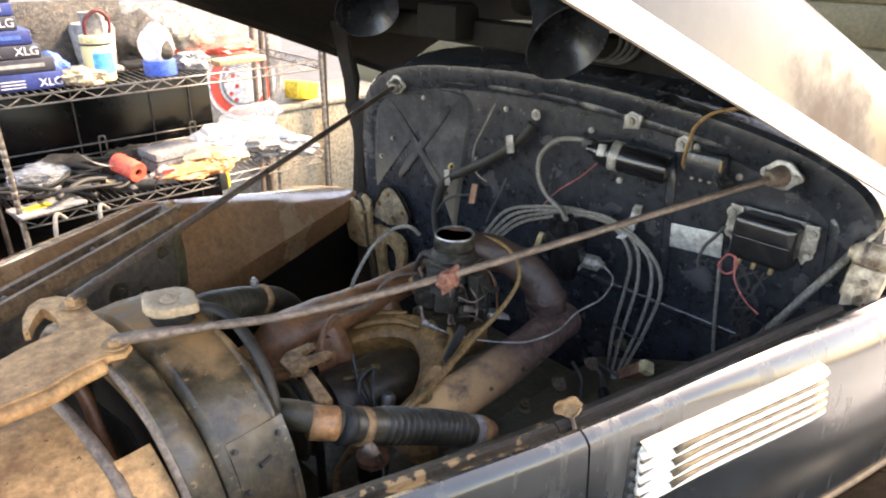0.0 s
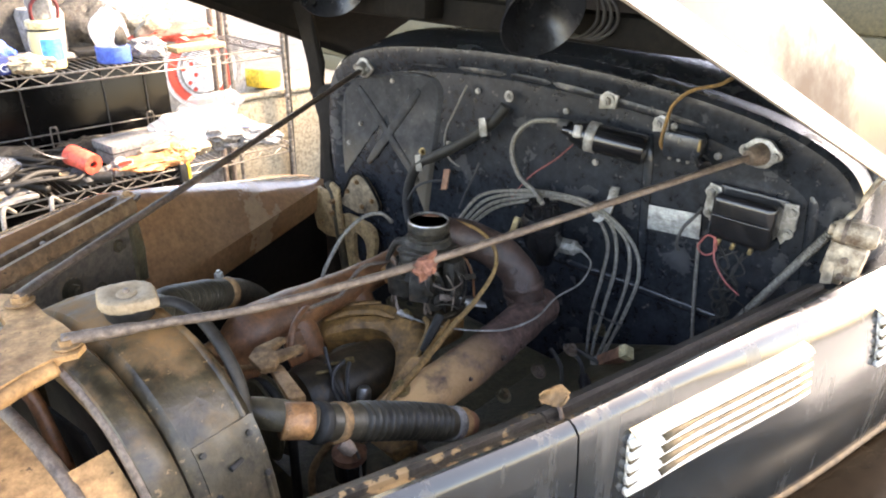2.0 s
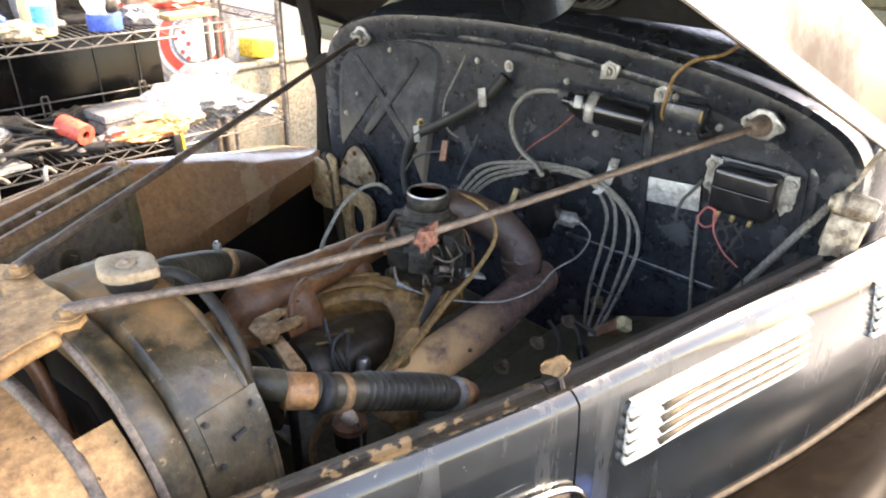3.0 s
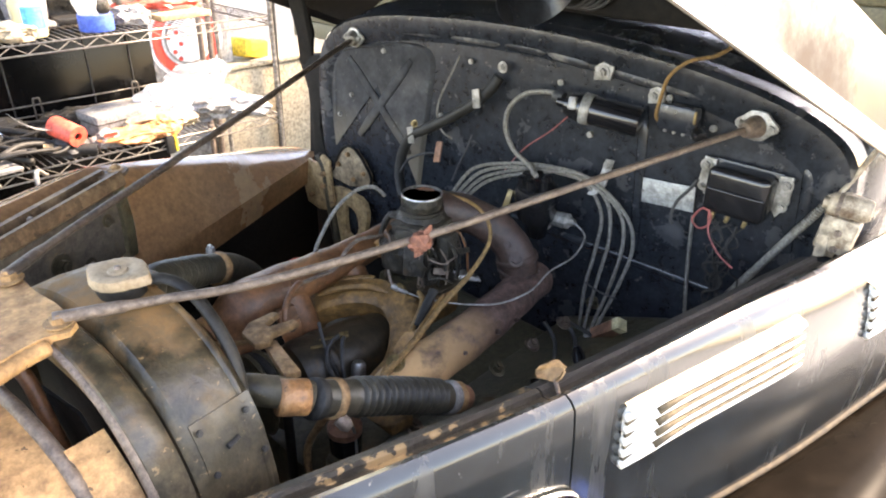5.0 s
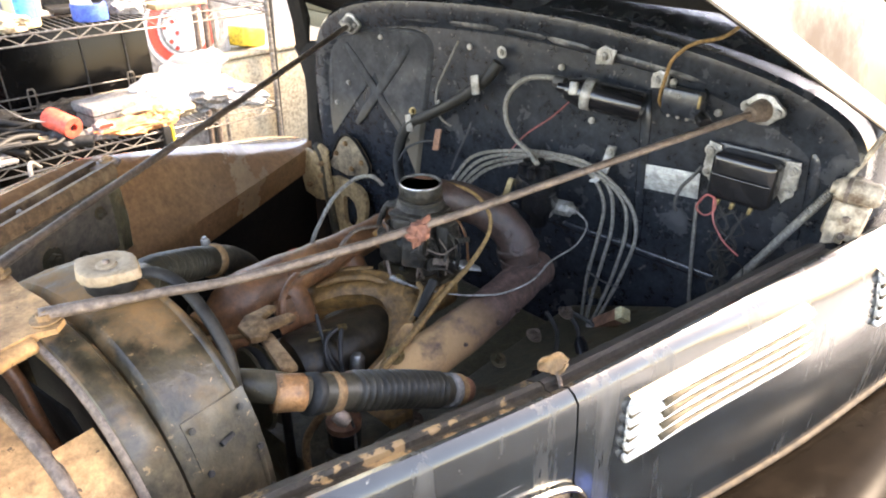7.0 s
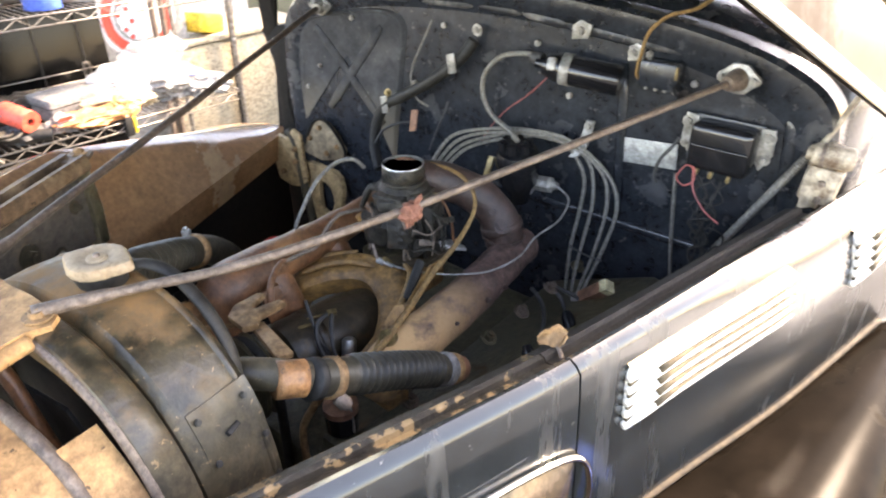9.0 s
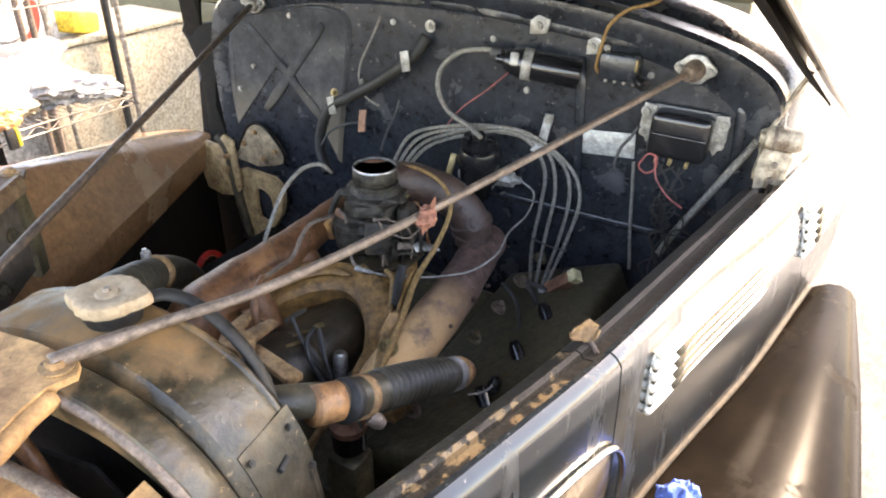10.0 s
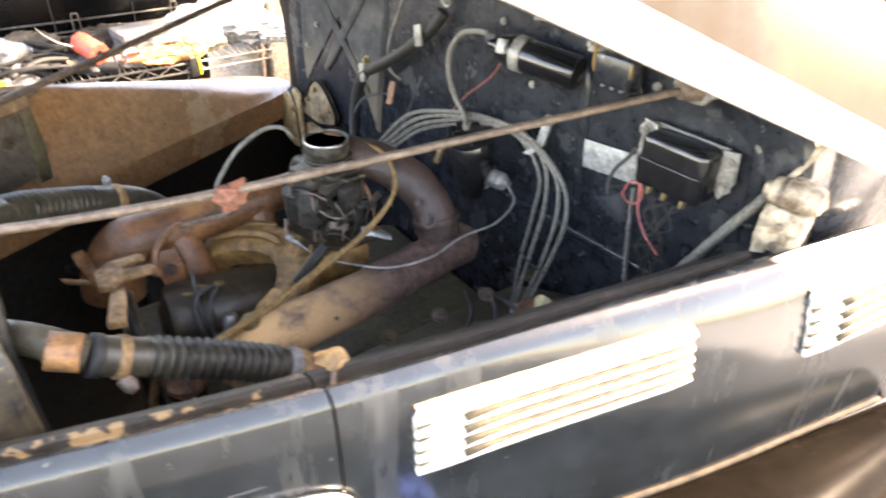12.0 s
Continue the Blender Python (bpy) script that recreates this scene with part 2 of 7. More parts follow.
    "carb": material("grimy_grey_alloy", (0.012, 0.0105, 0.008), (0.060, 0.050, 0.036), rough=0.36, metal=0.25, scale=70, amount=0.6, bump=0.55, fine=220, worn=0.55, dirt=(0.10, 0.062, 0.034), dirt_amount=0.2, dirt_scale=30),
    "alloy": material("bright_worn_alloy", (0.45, 0.45, 0.43), (0.3, 0.29, 0.27), rough=0.35, metal=0.8, scale=40, bump=0.1),
    "zinc": material("zinc_plated_steel", (0.40, 0.385, 0.36), (0.20, 0.185, 0.16), rough=0.45, metal=0.5, scale=40, bump=0.1),
    "chrome": material("worn_chrome", (0.75, 0.73, 0.70), (0.6, 0.57, 0.5), rough=0.14, metal=1.0, scale=18, worn=0.15, bump=0.03),
    "rubber": material("black_rubber", (0.014, 0.0135, 0.012), (0.028, 0.026, 0.023), rough=0.55, spec=0.3, scale=25, bump=0.08),
    "hose": material("weathered_black_rubber", (0.0312, 0.0264, 0.018), (0.0624, 0.0528, 0.036), rough=0.40, spec=0.4, scale=18, bump=0.1, dirt=(0.15, 0.105, 0.055), dirt_amount=0.16, dirt_scale=20),
    "bakelite": material("gloss_black_shell", (0.006, 0.006, 0.007), (0.012, 0.012, 0.013), rough=0.18, scale=12, worn=0.15, bump=0.02, coat=0.3),
    "wire": material("grey_braided_wire", (0.21, 0.195, 0.165), (0.11, 0.10, 0.085), rough=0.65, scale=160, bump=0.2, fine=500),
    "wire_dark": material("dark_wire", (0.03, 0.03, 0.03), (0.05, 0.048, 0.045), rough=0.6, scale=60, bump=0.1),
    "wire_tan": material("tan_cloth_cable", (0.2964, 0.165, 0.0532), (0.171, 0.095, 0.0342), rough=0.7, scale=90, bump=0.2, fine=500),
    "wire_red": material("red_wire", (0.30, 0.065, 0.055), (0.20, 0.05, 0.045), rough=0.5, scale=60, bump=0.05),
    "red_cable": material("bright_red_insulation", (0.62, 0.022, 0.015), (0.5, 0.018, 0.012), rough=0.4, scale=60, bump=0.03),
    "catch": material("pale_worn_bracket_paint", (0.46, 0.385, 0.28), (0.26, 0.20, 0.14), rough=0.5, scale=22, amount=0.4, bump=0.22, worn=0.5, dirt=(0.10, 0.06, 0.035), dirt_amount=0.42, dirt_scale=32),
    "copper": material("dull_copper", (0.35, 0.17, 0.10), (0.22, 0.11, 0.07), rough=0.5, metal=0.5, scale=25, bump=0.1),
    "cap": material("pale_dusty_cap_metal", (0.40, 0.295, 0.19), (0.29, 0.205, 0.125), rough=0.6, spec=0.3, scale=25, amount=0.3, bump=0.05, worn=0.25, dirt=(0.18, 0.11, 0.06), dirt_amount=0.25, dirt_scale=40),
    "brass": material("brass", (0.30, 0.215, 0.10), (0.18, 0.13, 0.06), rough=0.4, metal=0.6, scale=60, bump=0.08),
    "yellow": material("yellow_plastic", (0.7, 0.48, 0.04), (0.6, 0.4, 0.04), rough=0.5, scale=20, bump=0.05),
    "plate": material("aluminium_data_plate", (0.42, 0.43, 0.42), (0.33, 0.33, 0.32), rough=0.45, metal=0.4, scale=25, bump=0.1, dirt=(0.12, 0.12, 0.12), dirt_amount=0.15, dirt_scale=40),
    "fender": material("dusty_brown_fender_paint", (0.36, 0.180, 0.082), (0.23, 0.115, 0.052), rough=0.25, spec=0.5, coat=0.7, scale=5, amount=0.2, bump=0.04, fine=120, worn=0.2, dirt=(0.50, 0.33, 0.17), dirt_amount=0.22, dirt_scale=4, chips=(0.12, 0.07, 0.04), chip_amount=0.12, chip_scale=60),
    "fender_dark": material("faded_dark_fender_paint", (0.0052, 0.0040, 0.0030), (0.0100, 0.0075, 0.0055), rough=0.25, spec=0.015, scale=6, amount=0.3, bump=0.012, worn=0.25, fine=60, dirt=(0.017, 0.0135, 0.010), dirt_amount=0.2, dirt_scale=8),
    "welt": material("tan_fender_welt", (0.050, 0.034, 0.017), (0.028, 0.020, 0.011), rough=0.8, scale=40, bump=0.2),
    "ledge": material("chipped_black_ledge", (0.016, 0.014, 0.011), (0.030, 0.025, 0.018), rough=0.42, scale=14, bump=0.3, chips=(0.22, 0.145, 0.072), chip_amount=0.85, chip_scale=38),
    # darkened to stand in for shade on the near floor
    "concrete": material("garage_concrete", (0.085, 0.082, 0.078), (0.055, 0.053, 0.05), rough=0.85, scale=2, bump=0.15, fine=60),
    "wall": material("olive_wall_boards", (0.095, 0.076, 0.034), (0.068, 0.054, 0.024), rough=0.6, scale=3, worn=0.3, bump=0.1),
    "shelf": material("chromed_wire", (0.26, 0.235, 0.205), (0.14, 0.12, 0.10), rough=0.35, metal=0.7, scale=30, bump=0.02),
    "black_box": material("black_plastic_bin", (0.002, 0.002, 0.002), (0.0035, 0.0035, 0.0035), rough=0.14, spec=0.12, scale=10, worn=0.15, bump=0.02),
    "blue_box": material("blue_printed_card", (0.0072, 0.018, 0.102), (0.012, 0.027, 0.132), rough=0.45, scale=8, bump=0.02),
    "dark_card": material("dark_printed_card", (0.016, 0.016, 0.024), (0.026, 0.026, 0.036), rough=0.5, scale=9, bump=0.02),
    "white": material("white_print", (0.62, 0.62, 0.61), (0.55, 0.55, 0.55), rough=0.6, scale=20, bump=0.02),
    "cream": material("cream_lid_plastic", (0.72, 0.62, 0.36), (0.66, 0.56, 0.30), rough=0.45, scale=10, bump=0.02),
    "label_blue": material("bright_blue_label", (0.03, 0.28, 0.62), (0.04, 0.32, 0.66), rough=0.45, scale=12, bump=0.01),
    "tape_blue": material("blue_masking_tape", (0.03, 0.09, 0.42), (0.04, 0.11, 0.48), rough=0.6, scale=30, bump=0.05),
    "cloth_white": material("white_rag", (0.32, 0.305, 0.285), (0.20, 0.19, 0.175), rough=0.9, scale=20, bump=0.3),
    "cloth_cream": material("cream_rag", (0.36, 0.30, 0.21), (0.26, 0.21, 0.14), rough=0.9, scale=20, bump=0.3),
    "cloth_orange": material("orange_bag", (0.55, 0.23, 0.09), (0.45, 0.19, 0.07), rough=0.6, scale=16, bump=0.2),
    "cloth_blue": material("blue_shop_towel", (0.08, 0.16, 0.50), (0.06, 0.12, 0.42), rough=0.9, scale=30, bump=0.3),
    "red": material("red_plastic", (0.60, 0.04, 0.02), (0.5, 0.035, 0.02), rough=0.4, scale=14, bump=0.03),
    "strap_red": material("dark_red_webbing", (0.13, 0.012, 0.012), (0.09, 0.01, 0.01), rough=0.7, scale=40, bump=0.1),
    "red_tube": material("red_orange_tube", (0.68, 0.10, 0.06), (0.6, 0.08, 0.05), rough=0.5, scale=14, bump=0.03),
    "grey_box": material("pale_grey_case", (0.27, 0.26, 0.24), (0.20, 0.19, 0.18), rough=0.6, scale=10, bump=0.03),
    "card": material("brown_cardboard", (0.42, 0.30, 0.16), (0.36, 0.25, 0.13), rough=0.85, scale=14, bump=0.05),
    "bag": clear_plastic("clear_plastic_bag", (0.62, 0.64, 0.66), 0.24, 0.12),
    "bag_milky": clear_plastic("milky_plastic_bag", (0.62, 0.63, 0.64), 0.62, 0.25),
    "jar": clear_plastic("clear_jar_plastic", (0.85, 0.78, 0.45), 0.5, 0.1),
}


# ---- shape helpers ----
def mesh_of(name, verts, faces, mat, smooth=False):
    me = bpy.data.meshes.new(name)
    me.from_pydata([tuple(v) for v in verts], [], faces)
    me.update()
    me.materials.append(M[mat] if isinstance(mat, str) else mat)
    if smooth:
        me.shade_smooth()
    return me


def bm_mesh(name, bm, mat, smooth=False):
    bmesh.ops.recalc_face_normals(bm, faces=bm.faces)
    me = bpy.data.meshes.new(name)
    bm.to_mesh(me)
    bm.free()
    me.materials.append(M[mat] if isinstance(mat, str) else mat)
    if smooth:
        me.shade_smooth()
        try:
            me.set_sharp_from_angle(angle=radians(38))
        except AttributeError:
            pass
    return me


def thing(name, at, label, category, group="", kind=""):
    e = new(name)
    e.location = at
    e.empty_display_size = 0.05
    return tagged(e, label, category, group, kind)


def part(name, me, parent, label=""):
    """Links a mesh made in world metres as one object under a thing or part."""
    ob = new(name, me)
    if parent:
        ob.parent = parent
        ob.matrix_parent_inverse = Matrix.Translation(-parent.location)
    if label:
        ob["label"] = label
    return ob


def solo(name, me, label, category, group="", kind=""):
    return tagged(new(name, me), label, category, group, kind)


def spline(pts, n=8, closed=False):
    """Catmull-Rom curve through the points."""
    p = [Vector(q) for q in pts]
    if len(p) < 3 and not closed:
        return [p[0].lerp(p[-1], i / n) for i in range(n + 1)]
    out, k = [], len(p)
    for i in range(k if closed else k - 1):
        if closed:
            a, b, c, d = p[(i - 1) % k], p[i], p[(i + 1) % k], p[(i + 2) % k]
        else:
            a, b, c, d = p[max(i - 1, 0)], p[i], p[i + 1], p[min(i + 2, k - 1)]
        for j in range(n):
            t = j / n
            out.append(0.5 * ((2 * b) + (c - a) * t + (2 * a - 5 * b + 4 * c - d) * t * t + (3 * b - a - 3 * c + d) * t * t * t))
    if not closed:
        out.append(p[-1])
    return out


def sweep(pts, r, seg=10, n=8, closed=False, smooth_path=True, flat=1.0, twist=None):
    """A tube along the points. r: a number, or a function of (0..1, metres along)."""
    path = spline(pts, n, closed) if smooth_path else [Vector(q) for q in pts]
    m = len(path)
    lens = [0.0]
    for i in range(1, m):
        lens.append(lens[-1] + (path[i] - path[i - 1]).length)
    total = lens[-1] or 1.0
    verts, faces = [], []
    up = None
    for i in range(m):
        if closed:
            t = (path[(i + 1) % m] - path[i - 1]).normalized()
        else:
            t = (path[min(i + 1, m - 1)] - path[max(i - 1, 0)]).normalized()
        if up is None:
            up = Vector((0, 0, 1)) if abs(t.z) < 0.9 else Vector((1, 0, 0))
        up = (up - t * up.dot(t)).normalized()
        side = t.cross(up)
        rad = r(lens[i] / total, lens[i]) if callable(r) else r
        for k in range(seg):
            a = 2 * math.pi * k / seg
            verts.append(path[i] + side * (math.cos(a) * rad) + up * (math.sin(a) * rad * flat))
    rows = m if closed else m - 1
    for i in range(rows):
        for k in range(seg):
            a, b = i * seg + k, i * seg + (k + 1) % seg
            c, d = ((i + 1) % m) * seg + (k + 1) % seg, ((i + 1) % m) * seg + k
            faces.append((a, b, c, d))
    if not closed:
        faces.append(tuple(reversed(range(seg))))
        faces.append(tuple(range((m - 1) * seg, m * seg)))
    return verts, faces


def tube(name, pts, r, mat, parent=None, label="", seg=10, n=8, closed=False, smooth_path=True, flat=1.0):
    v, f = sweep(pts, r, seg, n, closed, smooth_path, flat)
    me = mesh_of(name, v, f, mat, True)
    return part(name, me, parent, label) if parent else me


def frame_to(axis):
    z = Vector(axis).normalized()
    return z.to_track_quat("Z", "Y").to_matrix().to_4x4()


def lathe(name, profile, at, axis, mat, seg=24, smooth=True):
    """profile: (radius, height) pairs turned round the axis at a place."""
    m = Matrix.Translation(at) @ frame_to(axis)
    bm = bmesh.new()
    rings = []
    for r, h in profile:
        if r < 1e-5:
            rings.append([bm.verts.new(m @ Vector((0, 0, h)))])
        else:
            rings.append([bm.verts.new(m @ Vector((r * math.cos(2 * math.pi * k / seg), r * math.sin(2 * math.pi * k / seg), h))) for k in range(seg)])
    for a, b in zip(rings, rings[1:]):
        for k in range(seg):
            k2 = (k + 1) % seg
            if len(a) == 1 and len(b) == 1:
                continue
            if len(a) == 1:
                bm.faces.new((a[0], b[k], b[k2]))
            elif len(b) == 1:
                bm.faces.new((a[k], a[k2], b[0]))
            else:
                bm.faces.new((a[k], a[k2], b[k2], b[k]))
    for ring in (rings[0], rings[-1]):
        if len(ring) > 1:
            bm.faces.new(ring)
    return bm_mesh(name, bm, mat, smooth)


def add_box(bm, size, m, bevel=0.0, seg=2):
    made = bmesh.ops.create_cube(bm, size=1.0, matrix=m @ Matrix.Diagonal((*size, 1)))
    if bevel:
        edges = {e for v in made["verts"] for e in v.link_edges}
        bmesh.ops.bevel(bm, geom=list(edges), offset=bevel, segments=seg, affect="EDGES", profile=0.5)


def box(name, size, at, mat, bevel=0.004, rot=(0, 0, 0), smooth=True):
    bm = bmesh.new()
    add_box(bm, size, pose(*at, *rot), bevel)
    return bm_mesh(name, bm, mat, smooth)


def slab(name, outline, direction, depth, mat, bevel=0.003):
    """A flat polygon given in space, thickened along a direction."""
    d = Vector(direction).normalized() * depth
    bm = bmesh.new()
    a = [bm.verts.new(Vector(p)) for p in outline]
    b = [bm.verts.new(Vector(p) + d) for p in outline]
    k = len(a)
    bm.faces.new(a)
    bm.faces.new(list(reversed(b)))
    for i in range(k):
        bm.faces.new((a[i], b[i], b[(i + 1) % k], a[(i + 1) % k]))
    bmesh.ops.recalc_face_normals(bm, faces=bm.faces)
    if bevel:
        long = [e for e in bm.edges if len(e.link_faces) == 2 and e.calc_face_angle(0) > 0.6 and any(len(f.verts) == k for f in e.link_faces)]
        bmesh.ops.bevel(bm, geom=long, offset=bevel, segments=2, affect="EDGES", profile=0.5)
    return bm_mesh(name, bm, mat, True)


def skin(name, grid, mat, thick=0.003, smooth=True):
    """A sheet through a grid of points, thickened along its normals."""
    rows, cols = len(grid), len(grid[0])
    g = [[Vector(p) for p in row] for row in grid]
    nor = [[None] * cols for _ in range(rows)]
    for i in range(rows):
        for j in range(cols):
            du = g[min(i + 1, rows - 1)][j] - g[max(i - 1, 0)][j]
            dv = g[i][min(j + 1, cols - 1)] - g[i][max(j - 1, 0)]
            c = du.cross(dv)
            nor[i][j] = c.normalized() if c.length > 1e-9 else Vector((0, 0, 1))
    verts = [g[i][j] for i in range(rows) for j in range(cols)] + [g[i][j] - nor[i][j] * thick for i in range(rows) for j in range(cols)]
    faces, o = [], rows * cols
    for i in range(rows - 1):
        for j in range(cols - 1):
            a, b, c, d = i * cols + j, i * cols + j + 1, (i + 1) * cols + j + 1, (i + 1) * cols + j
            faces += [(a, b, c, d), (o + d, o + c, o + b, o + a)]
    ring = [j for j in range(cols)] + [i * cols + cols - 1 for i in range(1, rows)] + [(rows - 1) * cols + j for j in range(cols - 2, -1, -1)] + [i * cols for i in range(rows - 2, 0, -1)]
    for a, b in zip(ring, ring[1:] + ring[:1]):
        faces.append((b, a, o + a, o + b))
    bm = bmesh.new()
    vs = [bm.verts.new(v) for v in verts]
    for f in faces:
        bm.faces.new([vs[k] for k in f])
    return bm_mesh(name, bm, mat, smooth)


def bolt(name, at, axis, r=0.007, h=0.006, mat="zinc", parent=None, washer=0.0):
    bm = bmesh.new()
    m = Matrix.Translation(at) @ frame_to(axis)
    if washer:
        bmesh.ops.create_cone(bm, cap_ends=True, segments=16, radius1=washer, radius2=washer, depth=0.002, matrix=m @ Matrix.Translation((0, 0, 0.001)))
    bmesh.ops.create_cone(bm, cap_ends=True, segments=6, radius1=r, radius2=r * 0.92, depth=h, matrix=m @ Matrix.Translation((0, 0, 0.002 + h / 2)))
    bmesh.ops.create_cone(bm, cap_ends=True, segments=10, radius1=r * 0.55, radius2=r * 0.5, depth=h, matrix=m @ Matrix.Translation((0, 0, 0.002 + h)))
    return part(name, bm_mesh(name, bm, mat), parent)


def crumple(name, at, size, mat, seed=0, rough=0.35, sub=4, freq=7.0):
    """A heap of soft stuff: a sphere pushed about by noise, flat below."""
    bm = bmesh.new()
    bmesh.ops.create_icosphere(bm, subdivisions=sub, radius=0.5)
    off = Vector((seed * 3.7, seed * 1.3, seed * 2.1))
    for v in bm.verts:
        p = v.co.copy()
        k = 1 + rough * noise.noise(p * 3 + off) + rough * 0.7 * abs(noise.noise(p * freq + off)) + rough * 0.35 * noise.noise(p * freq * 2.3 + off)
        p *= k
        p.z = max(p.z, -0.32)
        v.co = Vector((p.x * size[0], p.y * size[1], (p.z + 0.32) * size[2])) + Vector(at)
    return bm_mesh(name, bm, mat, True)


# ---- the setting ----
# added pale slab and dark floor carry sun and shade in their colour
solo("pavement", slab("pavement", [(2.30, -1.98, 0.004), (9.0, -1.98, 0.004), (9.0, -16.0, 0.004), (2.9, -16.0, 0.004)], (0, 0, -1), 0.004, "driveway", 0), "driveway slab coloured pale for sunlight, for the side panel to mirror", "driveway", kind="structure")
solo("ground", box("ground", (60, 60, 0.1), (0, 0, -0.05), "concrete", 0), "concrete floor coloured dark for shade", "floor", kind="structure")

# ---- car body ----
FW = 1.25  # the firewall's plane


TOP_Z = 1.113  # height of the hood opening's near edge


def side(x):
    """Half width of the hood opening's edge: two straight runs that meet softly at the panel joint."""
    d = x - 0.633
    return 0.571 + 0.245 * d - 0.045 * (math.sqrt(d * d + 0.006) - 0.0775)


def out(x, z):
    """Outer face of the near hood side: a rolled shoulder, then almost upright."""
    h = max(TOP_Z - z, 0.0)
    s = min(max((x - 0.70) / 0.5, 0), 1)
    s = s * s * (3 - 2 * s)
    return -(side(x) + (0.004 + 0.024 * s) * (1 - math.exp(-h / (0.012 + 0.020 * s))) + 0.05 * h + s * (0.13 * h - 0.40 * h * h))


def seam(x):
    """Height of the joint between hood side and fender."""
    return 0.800 - 0.02 * max(x - 0.9, 0)


car = thing("vintage_car", (1.0, 0, 0), "dark weathered vintage car with its hood raised", "car")


def fw_outline(grow=0.0, low=0.34):
    """The firewall's outline, from the near lower corner over the top to the far one."""
    top = [(-0.655, low), (-0.672, 1.05), (-0.672, 1.20), (-0.655, 1.262), (-0.60, 1.302), (-0.50, 1.334), (-0.35, 1.358), (-0.15, 1.374), (0.05, 1.376), (0.25, 1.366),
           (0.42, 1.349), (0.55, 1.318), (0.635, 1.270), (0.675, 1.20), (0.685, 1.05), (0.672, 0.85), (0.665, low)]
    c = Vector((0, 1.0))
    return [(y + grow * (y / 0.67), z + grow * max(min((z - 1.05) / 0.3, 1), 0)) for y, z in top]


def firewall_mesh():
    edge = spline([Vector((0, y, z)) for y, z in fw_outline()], 5)
    rows = []
    for inset, x in ((0.0, FW + 0.06), (0.0, FW + 0.004), (0.006, FW - 0.004), (0.030, FW - 0.006), (0.045, FW + 0.002), (0.06, FW + 0.008)):
        rows.append([(x, p.y * (1 - inset / 0.68), p.z - inset * max(min((p.z - 0.95) / 0.35, 1), 0)) for p in edge])
    return skin("firewall", rows, "firewall", 0.002)


firewall = part("firewall", firewall_mesh(), car, "black painted firewall with dust and scratches")


sheet = [(FW + 0.006, p.y * (1 - 0.056 / 0.68), p.z - 0.056 * max(min((p.z - 0.95) / 0.35, 1), 0)) for p in spline([Vector((0, y, z)) for y, z in fw_outline()], 4)]
part("firewall_sheet", slab("firewall_sheet", sheet, (1, 0, 0), 0.003, "firewall", 0), firewall)


def raised_rib(name, a, b, width=0.022, height=0.007, mat="firewall", base=0.005):
    """A pressed rib on the firewall between two (y, z) places."""
    a, b = Vector((0, *a)), Vector((0, *b))
    pts = [a.lerp(b, k / 6) for k in range(7)]
    v, f = sweep([p + Vector((FW + base, 0, 0)) for p in pts], lambda t, s: width / 2 * min(1, 0.62 + 3 * min(t, 1 - t)), 10, 2, False, False)
    v = [Vector((FW + base + (q.x - FW - base) * (2 * height / width), q.y, q.z)) for q in v]
    return part(name, mesh_of(name, v, f, mat, True), firewall)


FAR = [(0.289, 0.93), (0.280, 1.0), (0.243, 1.225), (0.247, 1.272), (0.282, 1.288), (0.354, 1.286), (0.46, 1.268), (0.562, 1.244), (0.622, 1.215), (0.640, 1.17), (0.655, 1.02), (0.655, 0.93)]
edge = spline([Vector((FW + 0.004, y, z)) for y, z in FAR], 5)
mid = sum(edge, Vector()) / len(edge)
part("far_panel", skin("far_panel", [[mid + (p - mid) * k + Vector((dx, 0, 0)) for p in edge] for k, dx in ((1.03, 0.003), (1.0, -0.003), (0.975, -0.004), (0.95, -0.001), (0.6, -0.001), (0.2, -0.001), (0.0, -0.001))], "firewall_tan_low", 0.001), firewall, "far firewall panel, tan towards the bottom")
raised_rib("pressed_rib", (0.548, 1.225), (0.318, 1.015), 0.026, 0.0030, "firewall_tan_low", 0.0012)
raised_rib("pressed_rib", (0.312, 1.253), (0.520, 1.018), 0.026, 0.0030, "firewall_tan_low", 0.0012)
raised_rib("pressed_rib", (0.61, 1.20), (0.625, 1.03), 0.016, 0.005, "firewall_tan_low")
raised_rib("pressed_rib", (-0.305, 1.27), (-0.33, 0.95), 0.022, 0.006)
raised_rib("pressed_rib", (-0.02, 0.95), (-0.62, 0.955), 0.02, 0.006)
TOP = [(0.60, 1.245), (0.54, 1.285), (0.396, 1.315), (0.197, 1.328), (0.034, 1.333), (-0.08, 1.332), (-0.18, 1.322), (-0.45, 1.305), (-0.60, 1.25), (-0.625, 1.02)]
for k, (a, b) in enumerate(zip(TOP, TOP[1:])):
    raised_rib("pressed_ridge", a, b, 0.022, 0.007 if k < 7 else 0.004, "firewall_worn" if k < 7 else "firewall")
for y, z in ((0.41, 1.261), (0.544, 1.125), (0.119, 1.282), (0.208, 1.141), (-0.351, 1.293), (-0.438, 1.257), (-0.12, 1.279), (0.60, 1.06), (-0.20, 1.19)):
    bolt("bolt", (FW + 0.004, y, z), (-1, 0, 0), 0.007, 0.005, "zinc", firewall)

# lower far corner: dusty patch panel with a beaded edge
PATCH = [(0.655, 0.865), (0.629, 0.891), (0.611, 0.924), (0.585, 0.962), (0.554, 0.980), (0.52, 0.975), (0.485, 0.945), (0.461, 0.913), (0.463, 0.888), (0.500, 0.872), (0.560, 0.856)]
